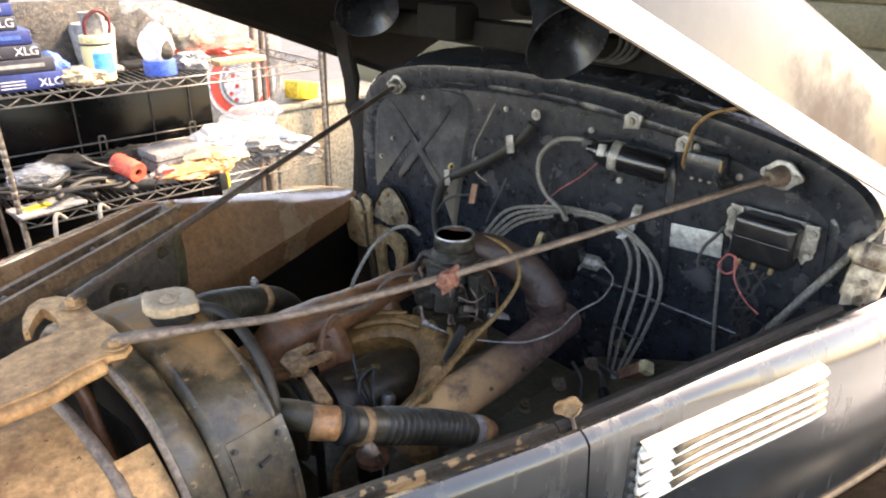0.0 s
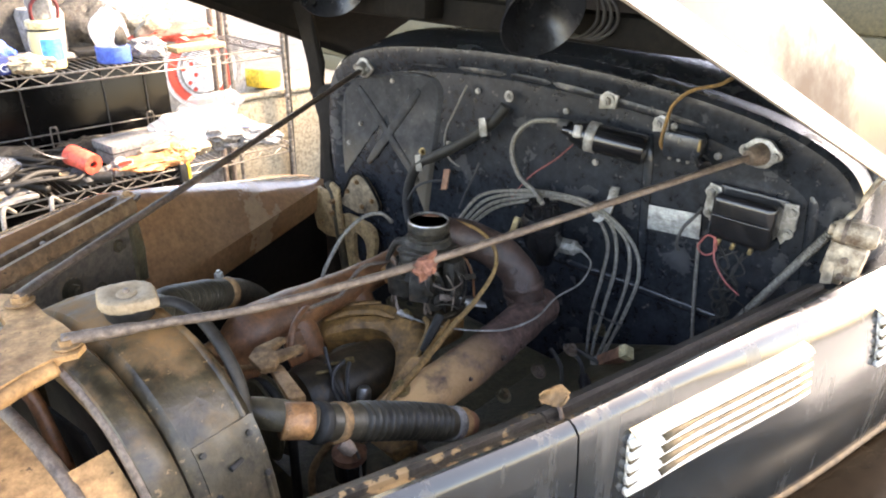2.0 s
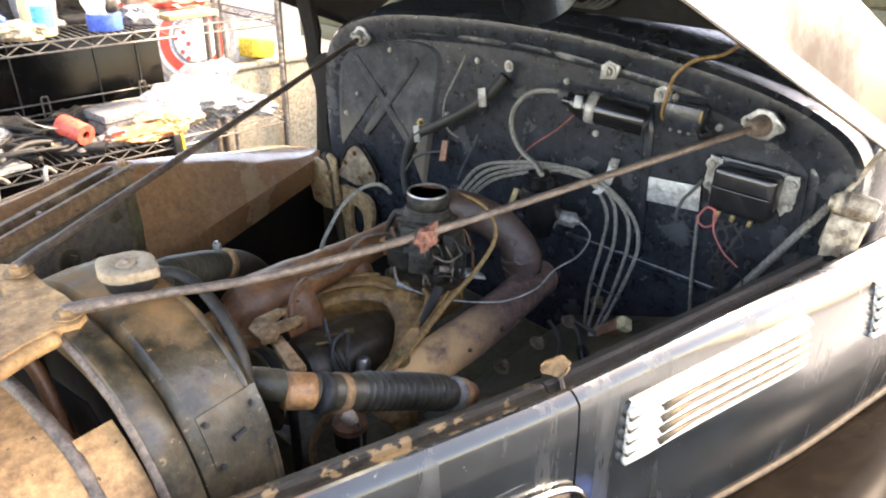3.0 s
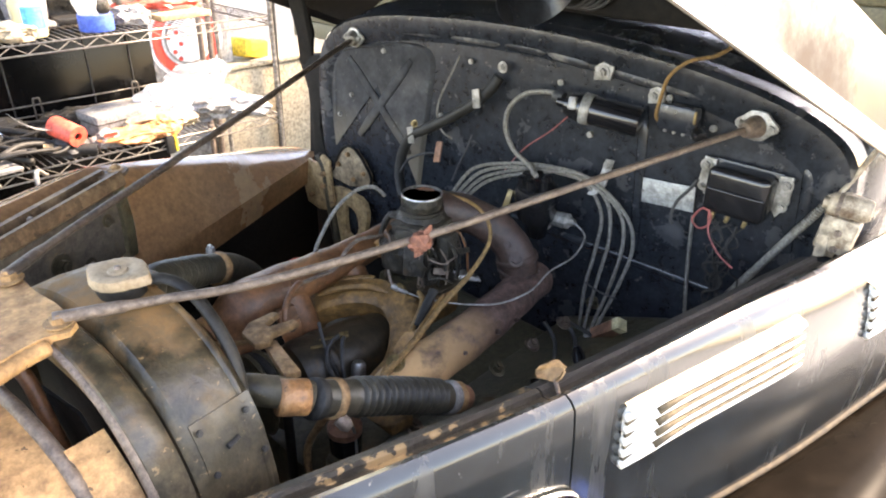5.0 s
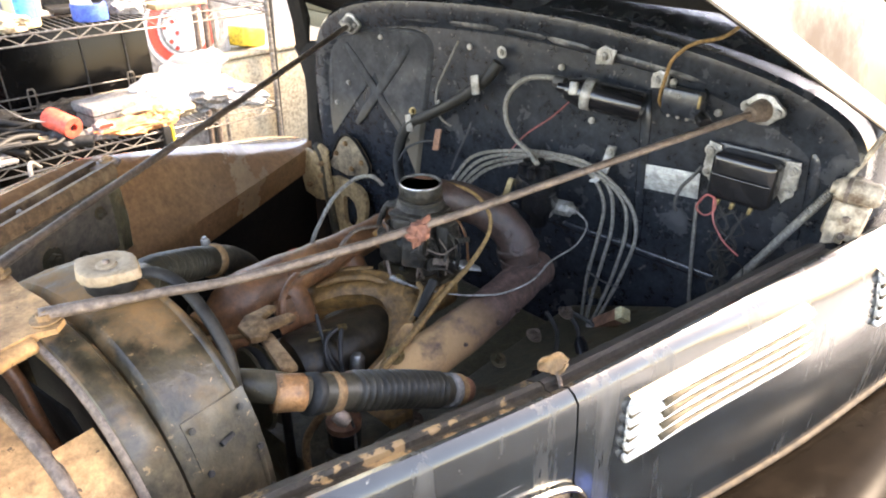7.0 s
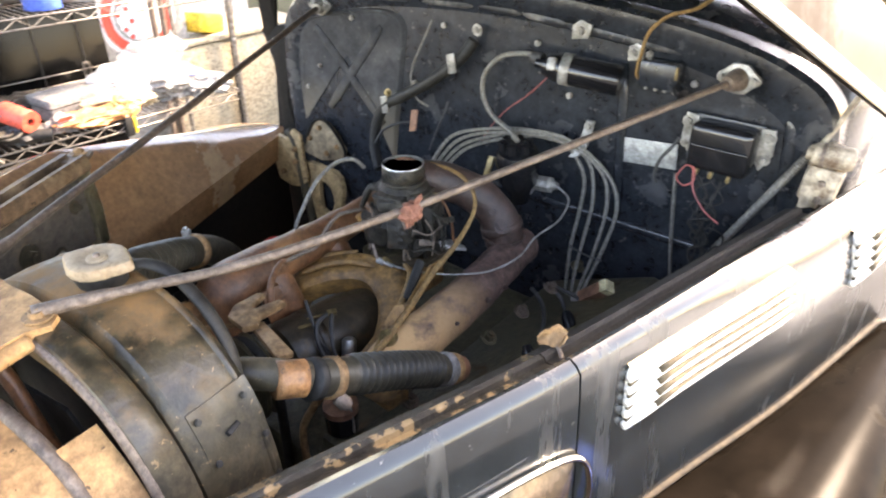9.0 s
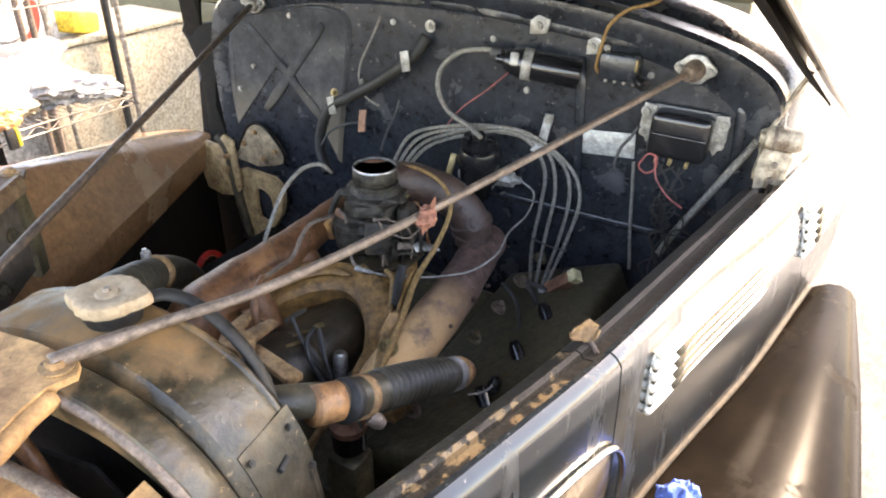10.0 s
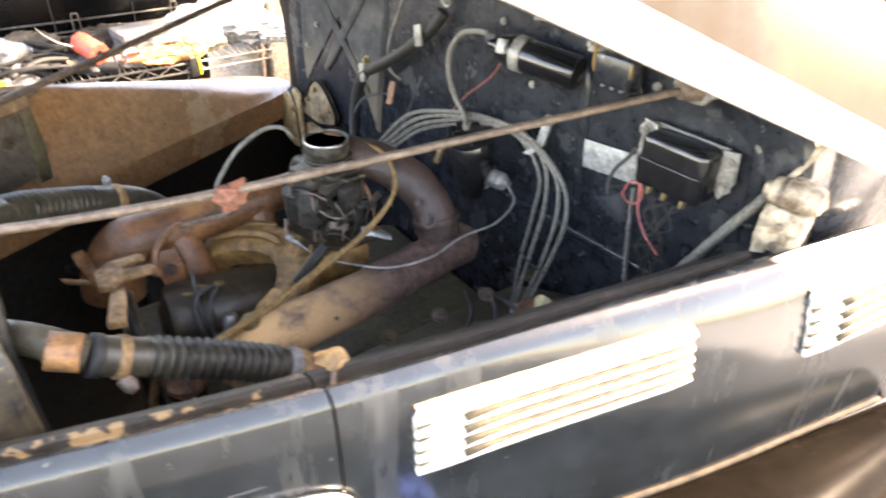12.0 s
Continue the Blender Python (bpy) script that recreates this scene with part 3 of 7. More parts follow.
part("patch_panel", slab("patch_panel", [(FW - 0.012, y, z) for y, z in PATCH], (1, 0, 0), 0.010, "patch"), firewall, "tan dusty steel patch")
part("patch_bead", mesh_of("patch_bead", *sweep([(FW - 0.013, y, z) for y, z in PATCH[1:9]], 0.004, 8, 4), "hood_under", True), firewall)
for y, z in ((0.60, 0.915), (0.555, 0.955), (0.49, 0.915), (0.535, 0.885)):
    bolt("bolt", (FW - 0.012, y, z), (-1, 0, 0), 0.008, 0.006, "bracket", firewall)


def cowl_mesh():
    rows = []
    for grow, x in ((-0.002, FW + 0.052), (0.008, FW + 0.066), (0.018, FW + 0.092), (0.025, FW + 0.13), (0.026, FW + 0.16), (0.020, FW + 0.165), (0.012, FW + 0.20), (-0.02, FW + 0.40), (-0.06, FW + 0.60)):
        rows.append([(x, p.y, p.z) for p in spline([Vector((0, y, z)) for y, z in fw_outline(grow)], 4)])
    return skin("cowl", rows, "firewall", 0.002)


part("cowl", cowl_mesh(), car, "dark worn cowl behind the firewall")


def hood_side(mat, x0, x1, inner=False):
    grid = []
    n = 22
    for i in range(n + 1):
        x = x0 + (x1 - x0) * i / n
        top = TOP_Z
        bot = seam(x) - 0.01
        col = [(x, -side(x) + 0.010, top - 0.012), (x, -side(x) + 0.008, top - 0.002), (x, -side(x) + 0.003, top), (x, out(x, top - 0.004) - 0.002, top - 0.004), (x, out(x, top - 0.012) - 0.006, top - 0.012)]
        for k in range(1, 9):
            z = top - 0.012 + (bot - top + 0.012) * k / 8
            col.append((x, out(x, z) - 0.006, z))
        grid.append(col)
    return skin("hood_side", grid, mat, 0.003)


part("front_side_panel", hood_side("side_paint", 0.12, 0.6395), car, "dark glossy fixed side panel")
rear_side = part("rear_side_panel", hood_side("side_paint", 0.6425, 1.60), car, "dark glossy side panel with louvres")


# ---- louvres in the near side panel ----
def louvre_at(x, z, proud):
    return Vector((x, out(x, z) - 0.006 - proud, z))


def louvre_edges(t):
    """Lower and upper edge of a louvre group, from its front end (0) to its rear end (1)."""
    return 0.984 + 0.027 * t, 1.072 + 0.008 * t


def louvre_plate(x0, length):
    rows = []
    for i in range(25):
        t = i / 24
        e = min(1, 0.72 + 7 * t, 0.80 + 5 * (1 - t))
        zb, zt = louvre_edges(t)
        zm, hh = (zb + zt) / 2, (zt - zb) / 2 * e
        lift = min(1, 14 * t, 10 * (1 - t) + 0.1)
        row = []
        for k, proud in ((-6, -0.002), (-5.6, 0.004), (-5, 0.0075), (-3, 0.008), (0, 0.008), (3, 0.009), (5, 0.0095), (5.7, 0.006), (6.3, -0.002)):
            row.append(louvre_at(x0 + length * t, zm + hh * k / 6, proud * lift if proud > 0 else proud))
        rows.append(row)
    return skin("louvre_panel", rows, "louvre", 0.001)


def louvre_line(x0, length, f, t0, t1, proud):
    """Points along the grille at one share of its height."""
    pts = []
    for j in range(11):
        t = t0 + (t1 - t0) * j / 10
        zb, zt = louvre_edges(t)
        pts.append(louvre_at(x0 + length * t, zb + (zt - zb) * f, proud))
    return pts


def louvre_group(x0, length):
    """Raised bright panel: five long blades, brown strips for shaded slots and end notches, upper flank toned cream for
    shade.
    """
    part("louvre_panel", louvre_plate(x0, length), rear_side, "bright metal louvre grille")
    for k in range(5):
        pts = louvre_line(x0, length, 0.015 + 0.21 * k, 0.02, 0.965, 0.0075)
        part("louvre_blade", mesh_of("louvre_blade", *sweep(pts, lambda t, s: 0.0078 * min(1, 0.72 + 9 * min(t, 1 - t)), 8, 2, False, False), "louvre", True), rear_side)
    for k in range(4):
        pts = louvre_line(x0, length, 0.12 + 0.21 * k, 0.025, 0.085, 0.0085)
        part("tooth_notch", mesh_of("tooth_notch", *sweep(pts, lambda t, s: 0.0030 * (1 - 0.7 * t), 8, 1, False, False), "slot", True), rear_side, "dark strip for the shade in an end notch")
        pts = louvre_line(x0, length, 0.12 + 0.21 * k, 0.165, 0.955, 0.0125)
        part("louvre_slot", mesh_of("louvre_slot", *sweep(pts, lambda t, s: 0.0026 + 0.0034 * max(0, 1 - t / 0.16) + 0.0012 * (1 - t), 8, 2, False, False), "slot", True), rear_side, "brown strip for the shaded slot between blades")
    flank = [[louvre_at(x0 + length * t, (lambda e: e[0] + (e[1] - e[0]) * f)(louvre_edges(t)), d) for f, d in ((0.90, 0.0155), (0.99, 0.0125), (1.05, 0.004), (1.06, -0.002))] for t in [0.03 + 0.94 * j / 16 for j in range(17)]]
    part("louvre_flank", skin("louvre_flank", flank, "flank", 0.001), rear_side, "upper flank of the grille, cream for its shade")


louvre_group(0.709, 0.357)
louvre_group(1.236, 0.357)


def ledge_mesh(x0, x1, mat):
    """Inner ledge along the near side, with a lip."""
    grid = []
    for i in range(25):
        x = x0 + (x1 - x0) * i / 24
        y, z = -side(x), TOP_Z
        grid.append([(x, y + dy, z - dz) for dy, dz in ((0.011, 0.006), (0.015, 0.016), (0.020, 0.019), (0.034, 0.020), (0.037, 0.013), (0.041, 0.012), (0.046, 0.017), (0.058, 0.021), (0.062, 0.026), (0.065, 0.08), (0.062, 0.21))])
    return skin("inner_ledge", grid, mat, -0.002)


part("inner_ledge", ledge_mesh(0.14, 0.640, "ledge"), car, "black ledge with bare rusty patches")
part("inner_ledge", ledge_mesh(0.643, 1.22, "ledge_rear"), car, "dark grimy ledge")
part("trim_strip", mesh_of("trim_strip", *sweep([(x, out(x, TOP_Z - 0.012) - 0.007, TOP_Z - 0.012) for x in (0.14, 0.25, 0.35, 0.45, 0.55, 0.60)], 0.0016, 6), "bracket", True), car, "cream worn paint line")


# ---- fenders ----
def fender_mesh():
    """Near fender: from the welt over a low crown to an upright outer skirt."""
    grid = []
    for i in range(41):
        x = -0.45 + 1.98 * i / 40
        z0 = seam(x)
        y0 = -out(x, z0) + 0.004
        w = 0.905 - y0 + 0.03 * math.sin((x + 0.2) * 1.6)
        row = []
        for u, dz in ((0.0, -0.012), (0.05, 0.0), (0.16, 0.010), (0.34, 0.022), (0.54, 0.026), (0.72, 0.018), (0.85, -0.002), (0.93, -0.03), (0.98, -0.075), (1.0, -0.14), (0.99, -0.26), (0.98, -0.40)):
            dent = 0.003 * noise.noise(Vector((x * 4, u * 3, 1.7)))
            row.append((x, -(y0 + u * w), z0 + dz + (dent if u > 0.1 else 0) - 0.05 * max(x - 1.2, 0)))
        grid.append(row)
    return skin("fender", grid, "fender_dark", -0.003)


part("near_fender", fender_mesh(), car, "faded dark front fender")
welt_pts = [(x, out(x, seam(x)) - 0.010, seam(x) + 0.002) for x in [0.2 + 0.1 * k for k in range(14)]]
part("fender_welt", mesh_of("fender_welt", *sweep(welt_pts, 0.006, 8, 4), "welt", True), car)


def far_fender_mesh():
    """The far fender: a turned-under lip, then the skin that rises to the crown and falls away."""
    a, b = Vector((0.12, 0.113, 0.962)), Vector((1.15, 0.574, 0.974))
    d = (b - a).normalized()
    n = Vector((-d.y, d.x, 0))
    grid = []
    for i in range(33):
        t = i / 32
        p = a.lerp(b, t)
        row = [p + n * 0.012 + Vector((0, 0, -0.07)), p + n * 0.002 + Vector((0, 0, -0.012)), p]
        hgt = min(0.31 * (1 - t) + 0.008, 0.19)
        for o, f, fall in ((0.005, 0.06, 0), (0.018, 0.28, 0), (0.036, 0.58, 0), (0.055, 0.82, 0), (0.070, 0.95, 0), (0.084, 1.0, 0), (0.105, 0.99, 0.002), (0.15, 0.93, 0.008), (0.22, 0.80, 0.02), (0.32, 0.55, 0.05), (0.41, 0.25, 0.12), (0.47, 0.05, 0.22), (0.49, 0.0, 0.38)):
            row.append(p + n * o + Vector((0, 0, f * hgt - fall + 0.003 * noise.noise(Vector((t * 7, o * 14, 0))))))
        grid.append(row)
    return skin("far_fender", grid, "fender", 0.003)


part("far_fender", far_fender_mesh(), car, "dusty brown far front fender")

# headlamp pod at the front of the near side
def pod_mesh():
    """Swelling shell that fades into the side panel, with a rounded back end."""
    rows = []
    for i in range(19):
        t = i / 18
        x = 0.645 - 0.50 * t
        w = math.sqrt(max(1 - (1 - min(t / 0.35, 1)) ** 2, 0))
        zt, zb = 0.985 + 0.022 * min(t / 0.2, 1), 0.985 - 0.16 * w
        row = []
        for k in range(11):
            u = k / 10
            z = zt + (zb - zt) * u
            bulge = 0.055 * w * math.sin(math.pi * min(u * 1.05, 1)) ** 0.7 * (0.4 + 0.6 * t)
            row.append((x, out(x, max(z, 0.88)) - 0.007 - bulge, z))
        rows.append(row)
    return skin("headlamp_pod", rows, "pod", 0.003)


pod = part("headlamp_pod", pod_mesh(), car, "tarnished swelling headlamp shell")
edge = [(x, out(x, z) - 0.014 - d, z) for x, z, d in ((0.22, 1.004, 0.0), (0.35, 1.006, 0.0), (0.48, 1.006, 0.0), (0.57, 1.003, 0.0), (0.625, 0.992, 0.0), (0.648, 0.970, 0.002), (0.655, 0.935, 0.004), (0.648, 0.895, 0.006))]
part("pod_bead", mesh_of("pod_bead", *sweep(edge, 0.0045, 8), "chrome", True), car, "thin bright bead round the headlamp")
part("crease_line", mesh_of("crease_line", *sweep([(x, out(x, 1.03) - 0.006, 1.028 - 0.03 * (0.62 - x)) for x in (0.30, 0.40, 0.50, 0.58, 0.62)], lambda t, s: 0.004 * min(1, 5 * (1 - t) + 0.1), 8), "paint", True), car)

# far side of the hood opening: front section that is left standing
RAIL_A, RAIL_B = Vector((0.10, 0.012, 1.168)), Vector((0.527, 0.283, 1.168))
RAIL_D = (RAIL_B - RAIL_A).normalized()
RAIL_N = Vector((-RAIL_D.y, RAIL_D.x, 0))


def far_rail():
    """Channel rail: two raised lips with a groove between, and a flange turned down on the outer side."""
    grid = []
    for i in range(15):
        p = RAIL_A.lerp(RAIL_B, i / 14)
        grid.append([p + RAIL_N * o + Vector((0, 0, h)) for o, h in ((0.046, -0.022), (0.046, -0.003), (0.043, 0.001), (0.037, 0.001), (0.034, -0.012), (0.012, -0.012), (0.009, 0.001), (0.003, 0.002), (0.000, -0.006), (-0.001, -0.020), (0.004, -0.024))])
    return skin("far_rail", grid, "rail_steel", 0.002)


part("far_rail", far_rail(), car, "dusty channel rail of the far hood side")
web = [RAIL_A + Vector((0, 0, -0.03)), RAIL_B + Vector((0, 0, -0.03)), RAIL_B + Vector((-0.012, -0.008, -0.148)), RAIL_A.lerp(RAIL_B, 0.55) + Vector((0, 0, -0.165)), RAIL_A + Vector((0, 0, -0.17))]
part("rail_web", slab("rail_web", [p + RAIL_N * 0.012 for p in web], tuple(RAIL_N), 0.004, "rail_web", 0.001), car, "grimy dark web plate under the rail")
part("rail_strut", slab("rail_strut", [RAIL_B + RAIL_D * u + RAIL_N * 0.004 + Vector((0, 0, z)) for u, z in ((-0.018, -0.025), (0.004, -0.022), (0.010, -0.10), (0.004, -0.16), (-0.022, -0.16), (-0.016, -0.09))], tuple(RAIL_N), 0.016, "block", 0.002), car)
for u, z, r in ((0.66, -0.095, 0.013), (0.78, -0.125, 0.008), (0.50, -0.115, 0.009), (0.90, -0.07, 0.007)):
    bolt("bolt", RAIL_A.lerp(RAIL_B, u) + RAIL_N * 0.011 + Vector((0, 0, z)), tuple(-RAIL_N), r, 0.008, "tank", car, r * 1.7)
part("rail_tab", slab("rail_tab", [RAIL_B + RAIL_D * u + RAIL_N * v + Vector((0, 0, -0.004)) for u, v in ((-0.02, 0.004), (0.012, 0.004), (0.034, 0.012), (0.042, 0.026), (0.034, 0.040), (0.010, 0.046), (-0.02, 0.046))], (0, 0, -1), 0.006, "rail_steel", 0.001), car, "rounded dusty rail end")
bolt("bolt", RAIL_B + RAIL_D * 0.018 + RAIL_N * 0.026 + Vector((0, 0, -0.003)), (0, 0, 1), 0.009, 0.005, "bracket", car, 0.014)
for u in (0.28, 0.62):
    bolt("rivet", RAIL_A.lerp(RAIL_B, u) + RAIL_N * 0.022 + Vector((0, 0, -0.006)), (0, 0, 1), 0.005, 0.003, "rod", car)

# wheel-well wall in black for the deep shade there; dark floor under the engine
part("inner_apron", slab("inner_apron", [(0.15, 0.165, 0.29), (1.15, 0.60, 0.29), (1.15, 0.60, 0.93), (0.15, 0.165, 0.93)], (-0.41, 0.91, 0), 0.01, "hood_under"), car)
part("near_apron", slab("near_apron", [(0.15, -0.38, 0.30), (1.25, -0.62, 0.30), (1.25, -0.62, 0.90), (0.15, -0.32, 0.90)], (0, -1, 0), 0.01, "sludge"), car)
part("belly_pan", box("belly_pan", (1.5, 1.7, 0.02), (0.60, 0.0, 0.29), "sludge", 0.004), car)
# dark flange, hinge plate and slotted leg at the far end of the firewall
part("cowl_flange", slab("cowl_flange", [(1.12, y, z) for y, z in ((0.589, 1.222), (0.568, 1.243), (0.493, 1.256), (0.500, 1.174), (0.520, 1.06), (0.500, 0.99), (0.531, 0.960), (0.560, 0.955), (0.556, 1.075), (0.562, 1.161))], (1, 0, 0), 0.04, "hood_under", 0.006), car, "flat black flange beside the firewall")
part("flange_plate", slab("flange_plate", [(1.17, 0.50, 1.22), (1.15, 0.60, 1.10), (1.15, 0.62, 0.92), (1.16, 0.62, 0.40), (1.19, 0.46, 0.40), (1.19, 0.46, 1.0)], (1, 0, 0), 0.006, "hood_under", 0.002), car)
part("hinge_bracket", slab("hinge_bracket", [Vector((0.14, -0.84, 1.585)) + (Vector((1.115, y, z)) - Vector((0.14, -0.84, 1.585))) * 0.982 for y, z in ((0.604, 0.950), (0.611, 0.915), (0.607, 0.886), (0.594, 0.837), (0.545, 0.828), (0.501, 0.837), (0.474, 0.862), (0.482, 0.93), (0.485, 0.984), (0.515, 0.995), (0.544, 0.963), (0.575, 0.968))], (1, 0, 0), 0.010, "tan_plate", 0.003), car, "tan dusty hood hinge plate, paled for light")
part("hinge_strut", mesh_of("hinge_strut", *sweep([(1.105, 0.515, 0.995), (1.105, 0.488, 0.966), (1.105, 0.474, 0.862), (1.105, 0.450, 0.735)], 0.011, 10, 6), "tank", True), car)
for y, z in ((0.575, 0.912), (0.535, 0.882), (0.478, 0.956), (0.483, 0.922)):
    bolt("bolt", (1.096, y, z), (-1, 0, 0), 0.008, 0.008, "bracket", car)
def proud(p):
    """Bring a place on the far bulkhead forward, clear of the firewall sheet."""
    c = Vector((0.14, -0.84, 1.585))
    return c + (Vector(p) - c) * 0.975


ring_o = [(0.503, 0.904), (0.460, 0.906), (0.426, 0.904), (0.390, 0.902), (0.370, 0.890), (0.362, 0.866), (0.366, 0.835), (0.375, 0.807), (0.395, 0.775), (0.417, 0.747), (0.440, 0.720), (0.470, 0.700), (0.488, 0.740), (0.500, 0.800)]
ring_i = [(0.455, 0.850), (0.450, 0.858), (0.440, 0.861), (0.428, 0.860), (0.415, 0.853), (0.407, 0.843), (0.403, 0.828), (0.402, 0.809), (0.407, 0.795), (0.414, 0.783), (0.424, 0.774), (0.438, 0.772), (0.452, 0.778), (0.456, 0.81)]
part("slotted_leg", skin("slotted_leg", [[proud((1.138 + dx, o[0] + (i[0] - o[0]) * k, o[1] + (i[1] - o[1]) * k)) for o, i in zip(ring_o + ring_o[:1], ring_i + ring_i[:1])] for k, dx in ((0.0, 0.012), (0.03, 0.0), (0.5, -0.002), (0.97, 0.0), (1.0, 0.012))], "tan_plate", 0.002), car, "tan dusty slotted leg, paled for light")
part("hood_latch", slab("hood_latch", [(1.128, 0.565, 1.235), (1.128, 0.59, 1.245), (1.128, 0.605, 1.225), (1.128, 0.59, 1.205), (1.128, 0.565, 1.21)], (1, 0, 0), 0.02, "hood_under"), car)
part("hood_strap", slab("hood_strap", [(1.12, 0.565, 1.215), (1.12, 0.585, 1.222), (1.115, 0.578, 1.297), (1.06, 0.55, 1.45), (1.06, 0.48, 1.45), (1.115, 0.520, 1.303), (1.12, 0.530, 1.25)], (1, 0, 0), 0.008, "hood_under"), car)


# ---- raised hood ----
def hood_rows(shift, inset=0.0, rise=1.0):
    """Sections of the open hood from the hinge at the cowl to the nose, near edge first."""
    grid = []
    for i in range(17):
        t = i / 16
        x = 1.345 - 1.22 * t
        near, far = 1.211 + 0.555 * t, 1.266 + 0.454 * t
        yr = 0.760 - 0.2456 * t - inset
        yl = 0.640 - 0.12 * t - 0.06 * t * t - inset
        row = []
        for s, y, h in ((-1, yr, 0.0), (-1, yr - 0.002, 0.004), (-1, yr - 0.016, 0.016), (-1, yr - 0.040, 0.036), (-1, yr - 0.050, 0.046), (-1, yr - 0.056, 0.075), (-1, yr - 0.064, 0.120), (-1, yr - 0.074, 0.150), (-1, yr - 0.095, 0.172), (-1, yr * 0.74, 0.188), (-1, yr * 0.5, 0.215), (-1, yr * 0.25, 0.238), (1, 0.0, 0.25),
                        (1, yl * 0.25, 0.245), (1, yl * 0.5, 0.225), (1, yl * 0.75, 0.175), (1, yl - 0.06, 0.10), (1, yl - 0.01, 0.05), (1, yl, 0.0)):
            zed = near + (far - near) * min(max((s * y + yr) / (yr + yl), 0), 1)
            row.append((x + h * 0.34, s * y, zed + h * rise * 0.94 + shift))
        grid.append(row)
    return grid


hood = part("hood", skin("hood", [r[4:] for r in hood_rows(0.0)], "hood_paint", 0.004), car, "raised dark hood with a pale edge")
part("hood_flange", skin("hood_flange", [r[:5] for r in hood_rows(0.0)], "hood_top", 0.003), hood, "hood edge coloured pale for the sun on it")
part("hood_liner", skin("hood_liner", hood_rows(0.015, 0.035, 0.86), "hood_under", 0.003), hood, "flat black hood underside")
part("hood_crossbar", box("hood_crossbar", (0.05, 1.0, 0.05), (1.10, 0.0, 1.465), "hood_under", 0.01), hood)


# ---- engine ----
engine = thing("v8_engine", (0.85, -0.05, 0.34), "grimy vintage V8 engine with rusty pipes", "engine")
part("crankcase", box("crankcase", (0.62, 0.42, 0.34), (0.86, -0.04, 0.60), "block", 0.03), engine)


def head_mesh(sign):
    """Sloped cylinder head: a bevelled slab on one bank."""
    bm = bmesh.new()
    y = -0.345 if sign < 0 else 0.265
    add_box(bm, (0.60, 0.26, 0.075), pose(0.93, y, 0.80, -24 * sign * -1, 0, 0), 0.014, 3)
    add_box(bm, (0.60, 0.20, 0.16), pose(0.93, y + (0.03 if sign < 0 else -0.03), 0.70, -24 * sign * -1, 0, 0), 0.01, 2)
    return bm_mesh("cylinder_head", bm, "block", True)


near_head = part("cylinder_head", head_mesh(-1), engine, "oily dark green-black cylinder head")
# far head blackened to stand in for deep shade beyond the pipe
far_head = part("cylinder_head", head_mesh(1), engine, "far cylinder head coloured black for shade")
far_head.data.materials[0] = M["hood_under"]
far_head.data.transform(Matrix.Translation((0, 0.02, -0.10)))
tilt = Matrix.Translation((0.93, -0.345, 0.80)) @ pose(0, 0, 0, 24, 0, 0)
for i in range(6):
    for v in (-0.095, -0.01, 0.075):
        p = tilt @ Vector((-0.255 + 0.102 * i + (0.05 if v == -0.01 else 0.0), v, 0.037))
        if p.x < 1.21:
            bolt("head_stud", p, tilt.to_3x3() @ Vector((0, 0, 1)), 0.010, 0.010, "rod" if (i + int(v * 100)) % 3 else "block", near_head, 0.015)
for i in range(4):
    p = tilt @ Vector((-0.20 + 0.13 * i, -0.055, 0.04))
    part("plug_boot", lathe("plug_boot", [(0.0, -0.005), (0.016, -0.004), (0.016, 0.02), (0.013, 0.03), (0.012, 0.075), (0.007, 0.086), (0.0, 0.087)], p, (0.35, 0.5, 0.55), "bakelite", 12), near_head, "black spark plug boot")

for pts in ([(1.06, -0.262, 0.865), (1.045, -0.300, 0.845), (0.985, -0.335, 0.835), (0.900, -0.352, 0.838), (0.845, -0.362, 0.842), (0.80, -0.372, 0.86)],
            [(1.08, -0.275, 0.870), (1.085, -0.315, 0.850), (1.045, -0.350, 0.830), (0.985, -0.372, 0.838)],
            [(1.10, -0.282, 0.86), (1.12, -0.330, 0.84), (1.10, -0.37, 0.832), (1.06, -0.385, 0.842)]):
    part("plug_lead", tube("plug_lead", pts, 0.0042, "wire_dark", seg=8), near_head, "dark spark plug lead")
    e = Vector(pts[-1])
    d = (e - Vector(pts[-2])).normalized()
    part("plug_cap", lathe("plug_cap", [(0.0, -0.006), (0.009, -0.004), (0.0115, 0.004), (0.0115, 0.030), (0.009, 0.040), (0.0, 0.042)], e - d * 0.004, d, "bakelite", 14), near_head, "gloss black plug cap")

# rusty cross-over pipes
RP = [(0.925, -0.040, 1.078), (0.950, -0.070, 1.083), (0.985, -0.108, 1.074), (1.018, -0.150, 1.050), (1.034, -0.185, 1.018), (1.037, -0.203, 0.985), (1.037, -0.208, 0.955)]
elbow = part("near_elbow", tube("near_elbow", RP, lambda t, s: 0.034 + 0.002 * t + 0.0008 * math.sin(s * 90), "pipe", seg=24, n=10), engine, "purple-brown rusted pipe elbow")
part("elbow_flange", mesh_of("elbow_flange", *sweep([(1.036, -0.199, 0.998), (1.037, -0.203, 0.986)], 0.0405, 24, 3), "pipe", True), elbow)
part("weld_bead", tube("weld_bead", [Vector((1.037, -0.206, 0.970)) + Vector((math.cos(a), math.sin(a), 0.05 * math.sin(3 * a))) * 0.0375 for a in [2 * math.pi * k / 20 for k in range(20)]], lambda t, s: 0.003 + 0.0008 * math.sin(s * 500), "pipe", seg=8, n=3, closed=True), elbow, "uneven weld bead")
